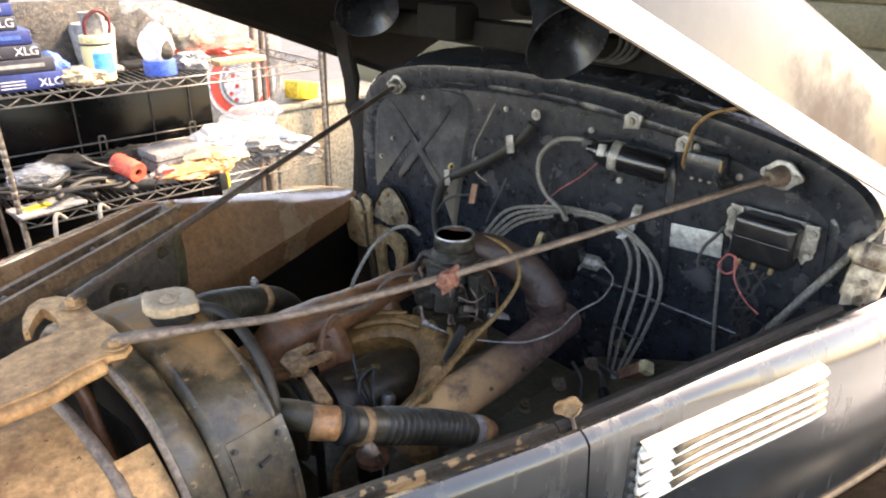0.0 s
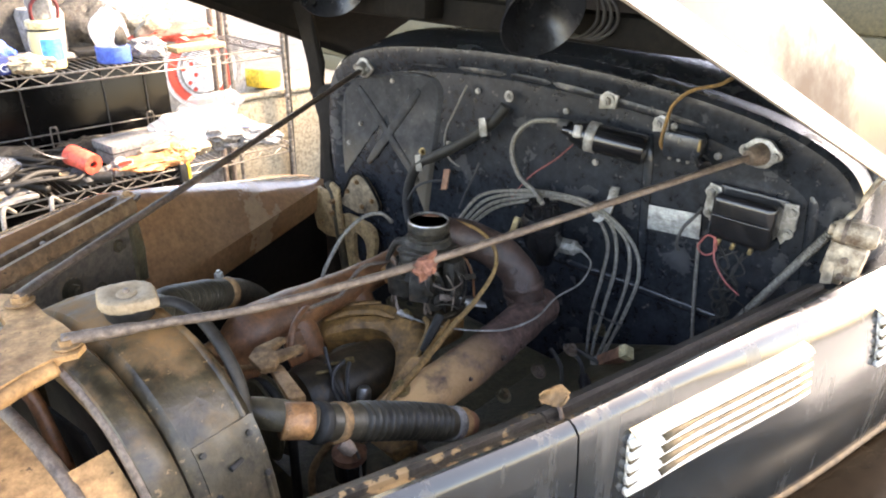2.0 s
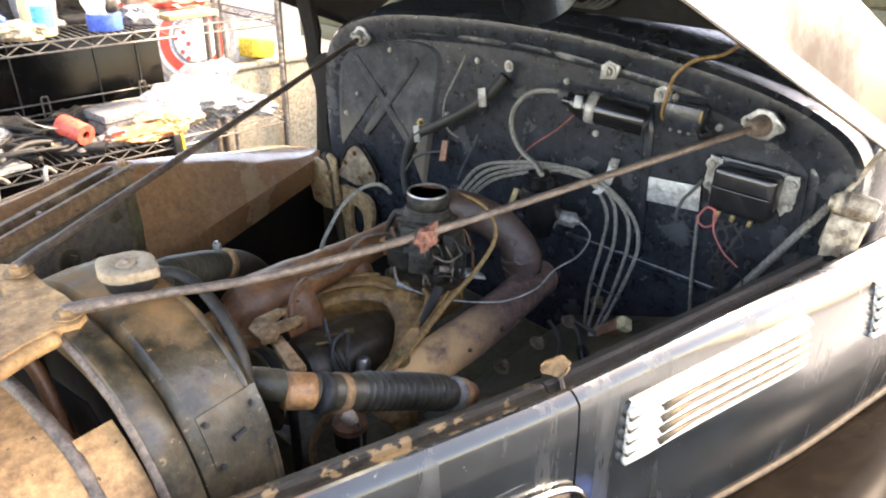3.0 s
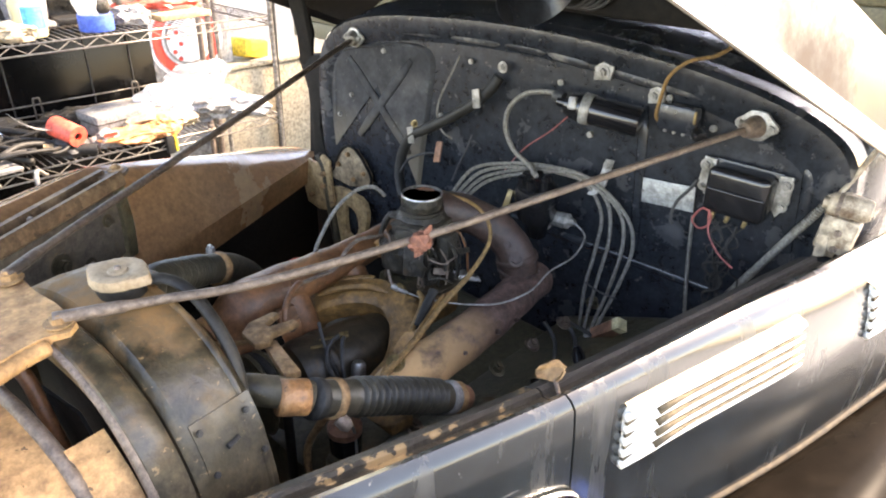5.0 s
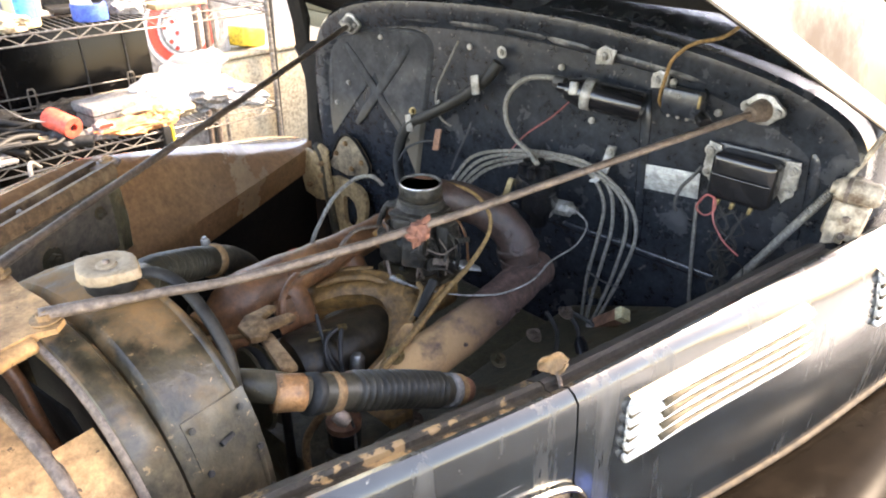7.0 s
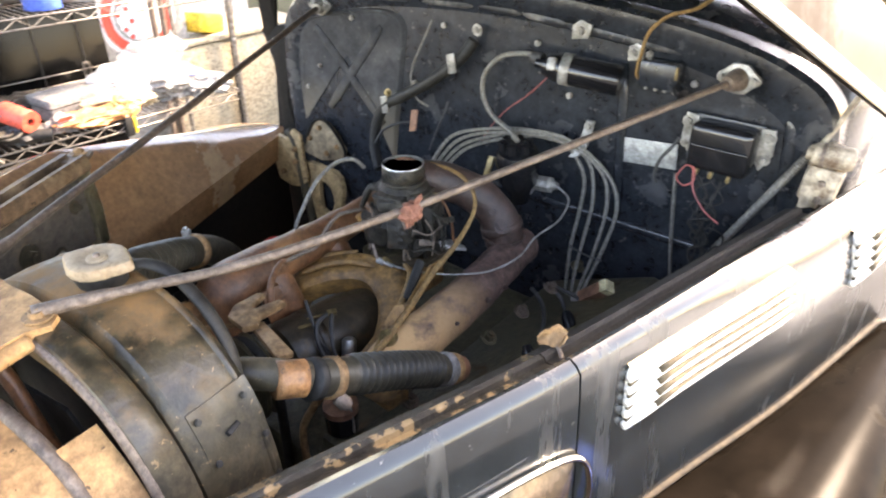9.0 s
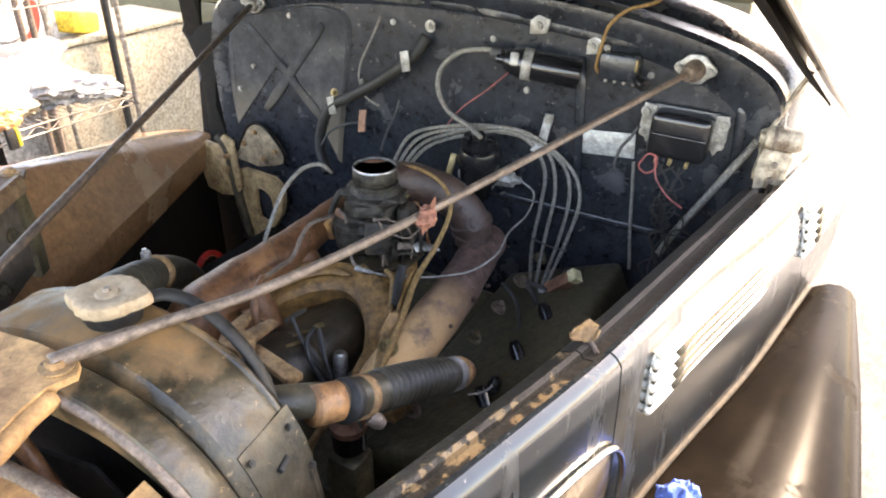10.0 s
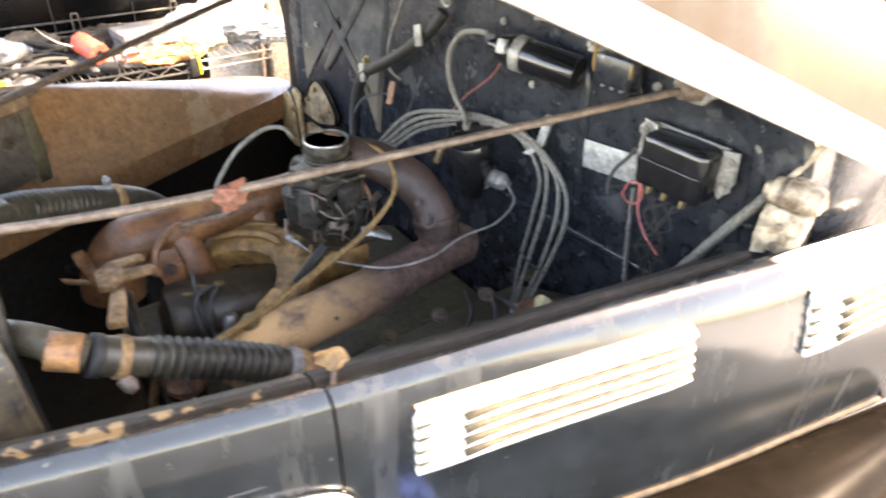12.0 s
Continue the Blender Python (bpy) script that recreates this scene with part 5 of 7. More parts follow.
part("cap", lathe("cap", [(0.0, 0.0), (0.042, 0.0), (0.045, 0.006), (0.043, 0.022), (0.037, 0.034), (0.02, 0.040), (0.0, 0.041)], (1.135, -0.165, 1.075), (-0.25, -0.1, 1), "bakelite", 28), dist)
for k in range(6):
    a = 2 * math.pi * k / 6 + 0.3
    part("tower", lathe("tower", [(0.0, 0), (0.009, 0), (0.008, 0.018), (0.005, 0.020), (0.0, 0.020)], (1.128 + 0.026 * math.cos(a), -0.165 + 0.026 * math.sin(a), 1.108), (-0.2, 0, 1), "bakelite", 12), dist)
part("body", lathe("body", [(0.0, 0.0), (0.018, 0.0), (0.025, 0.03), (0.040, 0.05), (0.041, 0.085), (0.0, 0.086)], (1.15, -0.165, 0.99), (-0.15, 0, 1), "bakelite", 24), dist)
part("clip", box("clip", (0.007, 0.012, 0.042), (1.10, -0.122, 1.070), "brass", 0.002, (8, 20, 10)), dist, "bright spring clip")
sensor = thing("vacuum_sender", (1.16, -0.18, 0.98), "zinc sender with ribbed nut on the firewall", "sender")
part("nut", lathe("nut", [(0.0, 0), (0.018, 0), (0.018, 0.030), (0.0, 0.027)], (1.160, -0.130, 1.027), (0.0, -1, 0.1), "zinc", 6, False), sensor)
for k in range(2):
    part("disc", lathe("disc", [(0.0, 0), (0.024, 0.0), (0.027, 0.0015), (0.024, 0.004), (0.0, 0.004)], (1.160, -0.168 - 0.0095 * k, 1.031), (0.0, -1, 0.12), "zinc", 26), sensor, "thin zinc disc")
part("neck", lathe("neck", [(0.0, 0), (0.012, 0.0), (0.012, 0.036), (0.0, 0.036)], (1.160, -0.160, 1.030), (0.0, -1, 0.12), "wire_dark", 16), sensor)
part("lug", slab("lug", [(1.146, -0.112, 1.036), (1.146, -0.120, 1.046), (1.146, -0.136, 1.046), (1.146, -0.150, 1.038), (1.146, -0.150, 1.020), (1.146, -0.128, 1.016), (1.146, -0.114, 1.022)], (1, 0, 0), 0.006, "zinc", 0.002), sensor, "flat lug with a screw")
bolt("screw", (1.145, -0.128, 1.032), (-1, 0, 0), 0.005, 0.003, "carb", sensor)
part("plug", lathe("plug", [(0.0, 0), (0.016, 0), (0.016, 0.034), (0.009, 0.038), (0.007, 0.05), (0.0, 0.051)], (1.160, -0.194, 1.035), (0.0, -1, 0.12), "zinc", 8, False), sensor)

coil = thing("ignition_coil", (1.21, -0.25, 1.20), "gloss black cylindrical ignition coil in a zinc clamp", "coil")
CA = Vector((0.25, -0.96, -0.10)).normalized()
part("can", lathe("can", [(0.0, 0), (0.026, 0), (0.0275, 0.003), (0.0275, 0.118), (0.025, 0.122), (0.0, 0.122)], (1.198, -0.196, 1.256), CA, "bakelite", 32), coil)
part("end_cap", lathe("end_cap", [(0.0, 0), (0.008, 0), (0.010, 0.014), (0.018, 0.018), (0.024, 0.032), (0.0245, 0.040), (0.0, 0.041)], Vector((1.198, -0.196, 1.256)) - CA * 0.040, CA, "bakelite", 24), coil)
part("clamp_band", mesh_of("clamp_band", *sweep([Vector((1.198, -0.196, 1.256)) + CA * 0.012, Vector((1.198, -0.196, 1.256)) + CA * 0.030], 0.0292, 32, 3), "zinc", True), coil, "zinc clamp band")
part("clamp_ear", box("clamp_ear", (0.018, 0.016, 0.024), (1.178, -0.199, 1.266), "zinc", 0.003, (0, 20, 15)), coil)
part("clamp_foot", slab("clamp_foot", [(1.238, -0.20, 1.30), (1.238, -0.235, 1.305), (1.238, -0.24, 1.33), (1.238, -0.215, 1.336), (1.238, -0.20, 1.325)], (1, 0, 0), 0.006, "zinc", 0.001), coil)
bolt("bolt", (1.236, -0.22, 1.318), (-1, 0, 0), 0.009, 0.008, "zinc", coil, 0.014)
part("spout_collar", lathe("spout_collar", [(0.0, 0), (0.011, 0.0), (0.012, 0.01), (0.012, 0.022), (0.0, 0.023)], (1.20, -0.142, 1.266), (0, -1, -0.1), "wire_dark", 14), coil)

coil_box = thing("ballast_box", (1.235, -0.39, 1.24), "small black terminal box with zinc clip", "terminal box")
part("case", box("case", (0.032, 0.072, 0.046), (1.232, -0.385, 1.268), "firewall", 0.006), coil_box)
part("base_strip", box("base_strip", (0.012, 0.082, 0.010), (1.236, -0.390, 1.242), "firewall", 0.002), coil_box)
for k in range(4):
    bolt("screw", (1.231, -0.362 - 0.017 * k, 1.243), (-1, 0, -0.4), 0.0035, 0.003, "zinc", coil_box)
part("spring_clip", box("spring_clip", (0.006, 0.005, 0.022), (1.214, -0.418, 1.278), "brass", 0.002), coil_box, "cream metal clip")
part("side_knob", lathe("side_knob", [(0.0, 0), (0.011, 0), (0.012, 0.01), (0.010, 0.022), (0.0, 0.023)], (1.215, -0.425, 1.255), (-0.6, -0.6, -0.2), "bakelite", 14), coil_box)

clamp = thing("cable_clamp", (1.243, -0.33, 1.29), "zinc cable clamp bolted to the firewall", "clamp")
part("tab", slab("tab", [(1.24, -0.315, 1.278), (1.24, -0.345, 1.283), (1.24, -0.345, 1.305), (1.24, -0.33, 1.312), (1.24, -0.315, 1.303)], (1, 0, 0), 0.008, "zinc", 0.002), clamp)
bolt("bolt", (1.238, -0.327, 1.294), (-1, 0, 0), 0.008, 0.006, "zinc", clamp, 0.011)
part("cable", tube("cable", [(1.24, -0.452, 1.404), (1.23, -0.428, 1.382), (1.222, -0.385, 1.366), (1.22, -0.357, 1.337), (1.222, -0.348, 1.303), (1.228, -0.341, 1.265), (1.238, -0.345, 1.250)], 0.0032, "wire_tan", seg=10), clamp, "tan cloth cable")

# ---- voltage regulator ----
reg = thing("voltage_regulator", (1.23, -0.51, 1.10), "gloss black voltage regulator with zinc mounting ears", "regulator")
bm = bmesh.new()
add_box(bm, (0.050, 0.105, 0.082), pose(1.226, -0.513, 1.168, 0, 0, 0), 0.013, 4)
part("cover", bm_mesh("cover", bm, "bakelite", True), reg)
part("base", box("base", (0.008, 0.118, 0.095), (1.246, -0.513, 1.165), "firewall", 0.003), reg)
part("cover_ridge", mesh_of("cover_ridge", *sweep([(1.200, -0.465, 1.172), (1.199, -0.513, 1.172), (1.200, -0.561, 1.172)], 0.003, 8, 4), "bakelite", True), reg)
for y0, s in ((-0.449, 1), (-0.577, -1)):
    ear = part("mounting_ear", slab("mounting_ear", [(1.236, y0 + 0.010 * s, 1.212), (1.236, y0 + 0.013 * s, 1.168), (1.236, y0 - 0.004 * s, 1.138), (1.236, y0 - 0.012 * s, 1.150), (1.236, y0 - 0.012 * s, 1.210)], (1, 0, 0), 0.006, "zinc", 0.002), reg, "worn zinc mounting ear")
    bolt("bolt", (1.235, y0 + 0.003 * s, 1.198), (-1, 0, 0), 0.008, 0.006, "zinc", ear, 0.011)
    bolt("bolt", (1.235, y0 + 0.003 * s, 1.160), (-1, 0, 0), 0.006, 0.006, "zinc", ear, 0.009)
for k, y in enumerate((-0.48, -0.505, -0.535)):
    part("terminal", box("terminal", (0.008, 0.007, 0.012), (1.218, y, 1.118), "brass", 0.002, (10, 0, 0)), reg, "brass terminal")
wr = random.Random(9)
for k in range(7):
    y = -0.475 - 0.010 * k
    pts = [Vector((1.218, y, 1.112))]
    for z in (1.088, 1.062, 1.035, 1.005, 0.975, 0.945, 0.905, 0.86):
        pts.append(Vector((1.208 - 0.02 * wr.random(), -0.515 + 0.055 * (wr.random() - 0.5) + 0.25 * (y + 0.51), z)))
    part("lead", tube("lead", pts, 0.0014 + 0.0009 * wr.random(), "rubber", seg=7), reg)
for k in range(3):
    c = Vector((1.196, -0.515 - 0.02 * k, 1.040 - 0.03 * k))
    part("lead_coil", tube("lead_coil", [c + Vector((0.004 * math.sin(3 * a), 0.020 * math.cos(a), 0.024 * math.sin(a))) for a in [2 * math.pi * q / 10 for q in range(10)]], 0.0016, "rubber", seg=7, closed=True), reg)
part("lead", tube("lead", [(1.19, -0.464, 1.128), (1.19, -0.457, 1.11), (1.19, -0.472, 1.100), (1.19, -0.487, 1.112), (1.19, -0.486, 1.132), (1.188, -0.472, 1.138), (1.186, -0.462, 1.125)], 0.0017, "wire_red", seg=8, closed=False), reg, "red wire loop")
part("lead", tube("lead", [(1.19, -0.483, 1.138), (1.186, -0.487, 1.115), (1.18, -0.496, 1.095), (1.17, -0.521, 1.074), (1.16, -0.551, 1.063)], 0.0017, "wire_red", seg=8), reg)
part("lead", tube("lead", [(1.235, -0.435, 1.165), (1.232, -0.425, 1.145), (1.225, -0.41, 1.12), (1.222, -0.405, 1.09), (1.224, -0.41, 1.075)], 0.003, "wire_dark", seg=8), reg)

plate = thing("data_plate", (1.247, -0.38, 1.09), "aluminium data plate with faint markings", "data plate")
part("plate", slab("plate", [(1.247, -0.327, 1.136), (1.247, -0.430, 1.146), (1.247, -0.434, 1.098), (1.247, -0.331, 1.088)], (1, 0, 0), 0.003, "plate", 0.001), plate)
for k in range(4):
    z = 1.130 - 0.010 * k
    part("print_line", box("print_line", (0.0006, 0.06 - 0.012 * (k % 2), 0.0009), (1.2464, -0.382 + 0.006 * (k % 2), z - 0.002), "zinc", 0, (-5, 0, 0)), plate)
for y, z in ((-0.333, 1.112), (-0.428, 1.122)):
    bolt("rivet", (1.2468, y, z), (-1, 0, 0), 0.003, 0.0015, "zinc", plate)

# ---- wiring ----
wires = thing("spark_plug_wires", (1.1, -0.25, 0.83), "bundle of grey spark plug wires in loops", "wiring")
for pts in ([(1.03, -0.033, 1.076), (1.09, -0.034, 1.113), (1.14, -0.072, 1.123), (1.17, -0.159, 1.134), (1.19, -0.23, 1.125), (1.2, -0.284, 1.087), (1.19, -0.306, 1.021), (1.175, -0.303, 0.939), (1.155, -0.301, 0.856), (1.13, -0.306, 0.761)],
            [(1.03, -0.042, 1.073), (1.09, -0.047, 1.106), (1.14, -0.08, 1.117), (1.17, -0.166, 1.125), (1.19, -0.244, 1.116), (1.2, -0.31, 1.078), (1.19, -0.336, 1.02), (1.175, -0.33, 0.925), (1.155, -0.315, 0.835), (1.13, -0.314, 0.765)],
            [(1.03, -0.051, 1.071), (1.09, -0.059, 1.1), (1.14, -0.087, 1.11), (1.17, -0.178, 1.135), (1.19, -0.255, 1.123), (1.2, -0.328, 1.072), (1.19, -0.357, 1.016), (1.175, -0.347, 0.932), (1.155, -0.324, 0.833), (1.13, -0.32, 0.761)],
            [(1.03, -0.06, 1.068), (1.09, -0.068, 1.094), (1.14, -0.095, 1.104), (1.17, -0.192, 1.13), (1.19, -0.245, 1.109), (1.2, -0.277, 1.055), (1.19, -0.28, 0.987), (1.175, -0.276, 0.902), (1.155, -0.286, 0.821), (1.13, -0.299, 0.757)]):
    part("wire", tube("wire", pts, lambda t, s: 0.0036 + 0.0003 * math.sin(s * 1500), "wire", seg=10, n=24), wires)
    x, y, z = pts[-1]
    part("wire_tail", tube("wire_tail", [(x, y, z), (x - 0.03, y - 0.004, z - 0.03), (x - 0.08, y - 0.03, z - 0.02), (x - 0.16, y - 0.02, z - 0.01)], 0.0042, "wire_dark", seg=8), wires)
part("cable_tie", tube("cable_tie", [(1.172, -0.275, 0.915), (1.160, -0.318, 0.915), (1.165, -0.352, 0.912)], 0.0018, "wire_dark", seg=6), wires)
fixed_to_wall = [part("coil_lead", tube("coil_lead", [(1.2, -0.160, 1.270), (1.2, -0.123, 1.269), (1.21, -0.064, 1.252), (1.22, -0.017, 1.209), (1.22, -0.013, 1.163), (1.21, -0.046, 1.128), (1.18, -0.112, 1.118), (1.15, -0.15, 1.115)], 0.0052, "wire", seg=10), wires, "thick grey coil lead"),
    part("primary_wire", tube("primary_wire", [(1.195, -0.181, 1.235), (1.22, -0.125, 1.185), (1.22, -0.067, 1.136), (1.2, -0.037, 1.088), (1.19, -0.036, 1.071)], 0.0014, "wire_red", seg=8), wires, "thin red wire"),
    part("wire_clip", slab("wire_clip", [(1.235, -0.250, 1.155), (1.235, -0.268, 1.157), (1.225, -0.262, 1.105), (1.205, -0.253, 1.088), (1.205, -0.235, 1.086), (1.225, -0.243, 1.105)], (1, 0, 0), 0.005, "zinc", 0.001), wires, "zinc wire clip"),
    bolt("bolt", (1.233, -0.259, 1.146), (-1, 0, 0), 0.007, 0.006, "zinc", wires, 0.010)]

loom = thing("firewall_conduit", (1.22, 0.17, 0.97), "black rubber conduit clamped to the firewall", "conduit")
part("conduit", tube("conduit", [(1.236, 0.026, 1.266), (1.222, 0.050, 1.227), (1.215, 0.123, 1.170), (1.212, 0.219, 1.113), (1.212, 0.271, 1.084), (1.212, 0.304, 1.030), (1.204, 0.308, 0.972), (1.18, 0.27, 0.93)], lambda t, s: 0.0125, "rubber", seg=14), loom)
for y, z in ((0.058, 1.220), (0.262, 1.090)):
    part("clip", slab("clip", [(1.200, y - 0.012, z - 0.018), (1.200, y + 0.008, z - 0.024), (1.200, y + 0.014, z + 0.016), (1.200, y - 0.006, z + 0.022)], (1, 0, 0), 0.004, "zinc", 0.001), loom, "zinc pipe clip")
bolt("bolt", (1.236, 0.018, 1.288), (-1, 0, 0), 0.008, 0.006, "zinc", loom, 0.012)
bolt("bolt", (1.215, 0.262, 1.115), (-1, 0, 0.2), 0.007, 0.006, "brass", loom, 0.010)
part("thin_wire", tube("thin_wire", [(1.24, 0.144, 1.291), (1.235, 0.176, 1.228), (1.235, 0.199, 1.186), (1.225, 0.197, 1.150), (1.212, 0.170, 1.121), (1.215, 0.139, 1.107)], 0.0024, "wire", seg=8), loom)
part("thin_wire", tube("thin_wire", [(1.24, 0.10, 1.12), (1.23, 0.105, 1.09), (1.23, 0.13, 1.04), (1.22, 0.14, 1.0)], 0.0022, "wire_dark", seg=8), loom)
part("thin_wire", tube("thin_wire", [(1.235, 0.205, 1.05), (1.22, 0.235, 1.045), (1.21, 0.28, 1.02), (1.20, 0.30, 0.985)], 0.003, "wire_dark", seg=8), loom)
part("copper_tab", slab("copper_tab", [(1.236, 0.210, 1.078), (1.236, 0.190, 1.082), (1.222, 0.186, 1.035), (1.222, 0.206, 1.030)], (1, 0, 0), 0.004, "copper", 0.001), loom, "copper coloured tab")

speedo = thing("armoured_cable", (1.12, -0.6, 1.0), "ribbed armoured cable running down to the ledge", "cable")
part("cable", tube("cable", [(1.24, -0.640, 1.182), (1.235, -0.626, 1.154), (1.23, -0.611, 1.126), (1.22, -0.578, 1.060), (1.21, -0.542, 0.989), (1.20, -0.522, 0.940)], lambda t, s: 0.0068 + 0.0012 * math.sin(s * 1400), "wire", seg=10, n=40), speedo)
part("cable_end", lathe("cable_end", [(0.0, 0), (0.009, 0), (0.010, 0.015), (0.0, 0.016)], (1.237, -0.640, 1.180), (0.2, -0.5, 0.8), "wire_dark", 10), speedo)
drop = thing("braided_drop_wire", (1.18, -0.47, 0.93), "grey braided wire hanging down the firewall", "wire")
part("wire", tube("wire", [(1.245, -0.436, 1.093), (1.24, -0.443, 1.041), (1.24, -0.452, 0.961), (1.235, -0.467, 0.870)], lambda t, s: 0.0034 + 0.0006 * math.sin(s * 2000), "wire", seg=8, n=40), drop)

block_box = thing("resistor_block", (1.13, -0.36, 0.84), "brown block with white ends among the wires", "resistor")
BA = Vector((0.0, -0.72, 0.69)).normalized()
part("body", lathe("body", [(0.0, 0), (0.015, 0.0), (0.016, 0.004), (0.016, 0.062), (0.0, 0.063)], (1.13, -0.335, 0.834), BA, "copper", 4, False), block_box)
part("end", lathe("end", [(0.0, 0), (0.015, 0.0), (0.017, 0.004), (0.017, 0.014), (0.0, 0.015)], Vector((1.13, -0.335, 0.834)) - BA * 0.014, BA, "cloth_white", 12), block_box, "pale worn end")
part("end", lathe("end", [(0.0, 0), (0.0165, 0.0), (0.0165, 0.016), (0.0, 0.017)], Vector((1.13, -0.335, 0.834)) + BA * 0.062, BA, "cream", 4, False), block_box)

# ---- radiator ----
rad = thing("radiator", (0.35, -0.16, 0.34), "dusty black radiator with riveted curved top tank", "radiator")
RAX = Vector((math.cos(radians(7)), math.sin(radians(7)), 0))
RLA = Vector((math.sin(radians(7)), -math.cos(radians(7)), 0))
RC = Vector((0.342, -0.167, 0.0))
PROFILE = [(-0.26, 0.60), (-0.255, 0.90), (-0.235, 1.04), (-0.20, 1.115), (-0.15, 1.165), (-0.09, 1.190), (-0.03, 1.199), (0.03, 1.196), (0.08, 1.182), (0.125, 1.152), (0.160, 1.105), (0.180, 1.05), (0.190, 0.98), (0.195, 0.90), (0.197, 0.60)]


def rad_pt(u, v, z):
    return RC + RAX * u + RLA * v + Vector((0, 0, z))


def arch(name, us, mat, grow=0.0, thick=0.004):
    prof = spline([Vector((v * (1 + grow), z + grow * 0.25, 0)) for v, z in PROFILE], 4)
    return skin(name, [[rad_pt(u, p.x, p.y - drop_) for p in prof] for u, drop_ in us], mat, thick)


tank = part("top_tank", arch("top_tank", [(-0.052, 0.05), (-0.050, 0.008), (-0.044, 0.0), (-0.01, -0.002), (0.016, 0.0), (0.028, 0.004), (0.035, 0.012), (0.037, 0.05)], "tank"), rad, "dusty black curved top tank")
part("front_band", arch("front_band", [(-0.088, 0.040), (-0.092, 0.020), (-0.095, 0.007), (-0.092, 0.002), (-0.080, 0.0), (-0.067, 0.003), (-0.062, 0.010), (-0.061, 0.04)], "tank", 0.02), rad, "grey curved front band")
part("band_lip", mesh_of("band_lip", *sweep([rad_pt(-0.095, p.x * 1.02, p.y - 0.002) for p in spline([Vector((v, z, 0)) for v, z in PROFILE[3:-1]], 3)], 0.006, 8, 2, False, False), "rod", True), rad)
back = [rad_pt(0.031, p.x * 0.985, p.y - 0.010) for p in spline([Vector((v, z, 0)) for v, z in PROFILE], 3)]
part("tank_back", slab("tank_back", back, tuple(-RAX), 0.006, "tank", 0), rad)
part("core", box("core", (0.06, 0.40, 0.60), tuple(rad_pt(-0.008, -0.03, 0.78)), "rubber", 0.006, (0, 0, 7)), rad)
plate_rows = [[rad_pt(u, v * 1.012 + 0.004, z + 0.0015) for v, z in [(0.152, 1.119), (0.162, 1.101), (0.172, 1.078), (0.181, 1.03), (0.190, 0.97), (0.195, 0.90)]] for u in (-0.040, -0.015, 0.010, 0.035)]
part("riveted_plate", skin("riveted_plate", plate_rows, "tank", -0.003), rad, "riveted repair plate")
for u, v, z in ((-0.034, 0.158, 1.108), (0.022, 0.160, 1.102), (-0.034, 0.177, 1.062), (0.026, 0.179, 1.054), (-0.030, 0.188, 1.01), (0.027, 0.189, 1.00), (0.0, 0.192, 0.985), (-0.030, 0.194, 0.95)):
    bolt("rivet", rad_pt(u, v * 1.012 + 0.005, z + 0.003), RLA + Vector((0, 0, 0.6)), 0.0042, 0.0018, "rubber", rad)
part("plate_slot", box("plate_slot", (0.018, 0.006, 0.006), tuple(rad_pt(-0.004, 0.177, 1.085)), "rubber", 0.001, (40, 0, 20)), rad)
for v0, v1 in ((-0.175, -0.075), (0.055, 0.120)):
    line = [q for q in spline([Vector((v, z, 0)) for v, z in PROFILE], 6) if v0 < q.x < v1]
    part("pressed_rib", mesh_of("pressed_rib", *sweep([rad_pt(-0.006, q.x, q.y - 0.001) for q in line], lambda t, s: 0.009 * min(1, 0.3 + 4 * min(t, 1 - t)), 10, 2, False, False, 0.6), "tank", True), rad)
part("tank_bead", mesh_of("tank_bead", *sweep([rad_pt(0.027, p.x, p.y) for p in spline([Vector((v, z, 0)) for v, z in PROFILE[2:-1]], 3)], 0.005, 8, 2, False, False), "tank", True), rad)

part("neck_seat", lathe("neck_seat", [(0.0, 0), (0.038, 0.0), (0.036, 0.003), (0.028, 0.006), (0.0, 0.008)], rad_pt(0, 0, 1.193), (0, 0, 1), "grille", 30), rad, "rust stained neck seat")
part("filler_neck", lathe("filler_neck", [(0.0, 0.0), (0.027, 0.0), (0.025, 0.012), (0.0265, 0.016), (0.0265, 0.025), (0.0, 0.026)], rad_pt(0, 0, 1.193), (0, 0, 1), "rubber", 28), rad)


def cap_mesh():
    """Pressed cap: scalloped skirt, two finger lobes and a dished crown."""
    bm = bmesh.new()
    rings = []
    for f, z, lobe in ((0.93, 1.219, 0.8), (0.99, 1.2195, 1.0), (1.0, 1.221, 1.0), (0.99, 1.2265, 1.0), (0.955, 1.2305, 0.9), (0.88, 1.2315, 0.5), (0.60, 1.2315, 0.0), (0.52, 1.2300, 0.0), (0.36, 1.2295, 0.0), (0.31, 1.2315, 0.0), (0.16, 1.2325, 0.0)):
        ring = []
        for k in range(64):
            a = 2 * math.pi * k / 64
            w = max(0, math.cos(2 * (a - 1.18)))
            r = (0.0310 + 0.0090 * lobe * w ** 4) * f + (0.0006 * math.cos(16 * a) if lobe > 0.7 else 0)
            ring.append(bm.verts.new(rad_pt(r * math.cos(a), r * math.sin(a), z)))
        rings.append(ring)
    bm.faces.new(rings[0])
    bm.faces.new(list(reversed(rings[-1])))
    for a, b in zip(rings, rings[1:]):
        for k in range(64):
            bm.faces.new((a[k], a[(k + 1) % 64], b[(k + 1) % 64], b[k]))
    return bm_mesh("cap", bm, "cap", True)


cap = part("cap", cap_mesh(), rad, "dusty pale two-lobed cap")
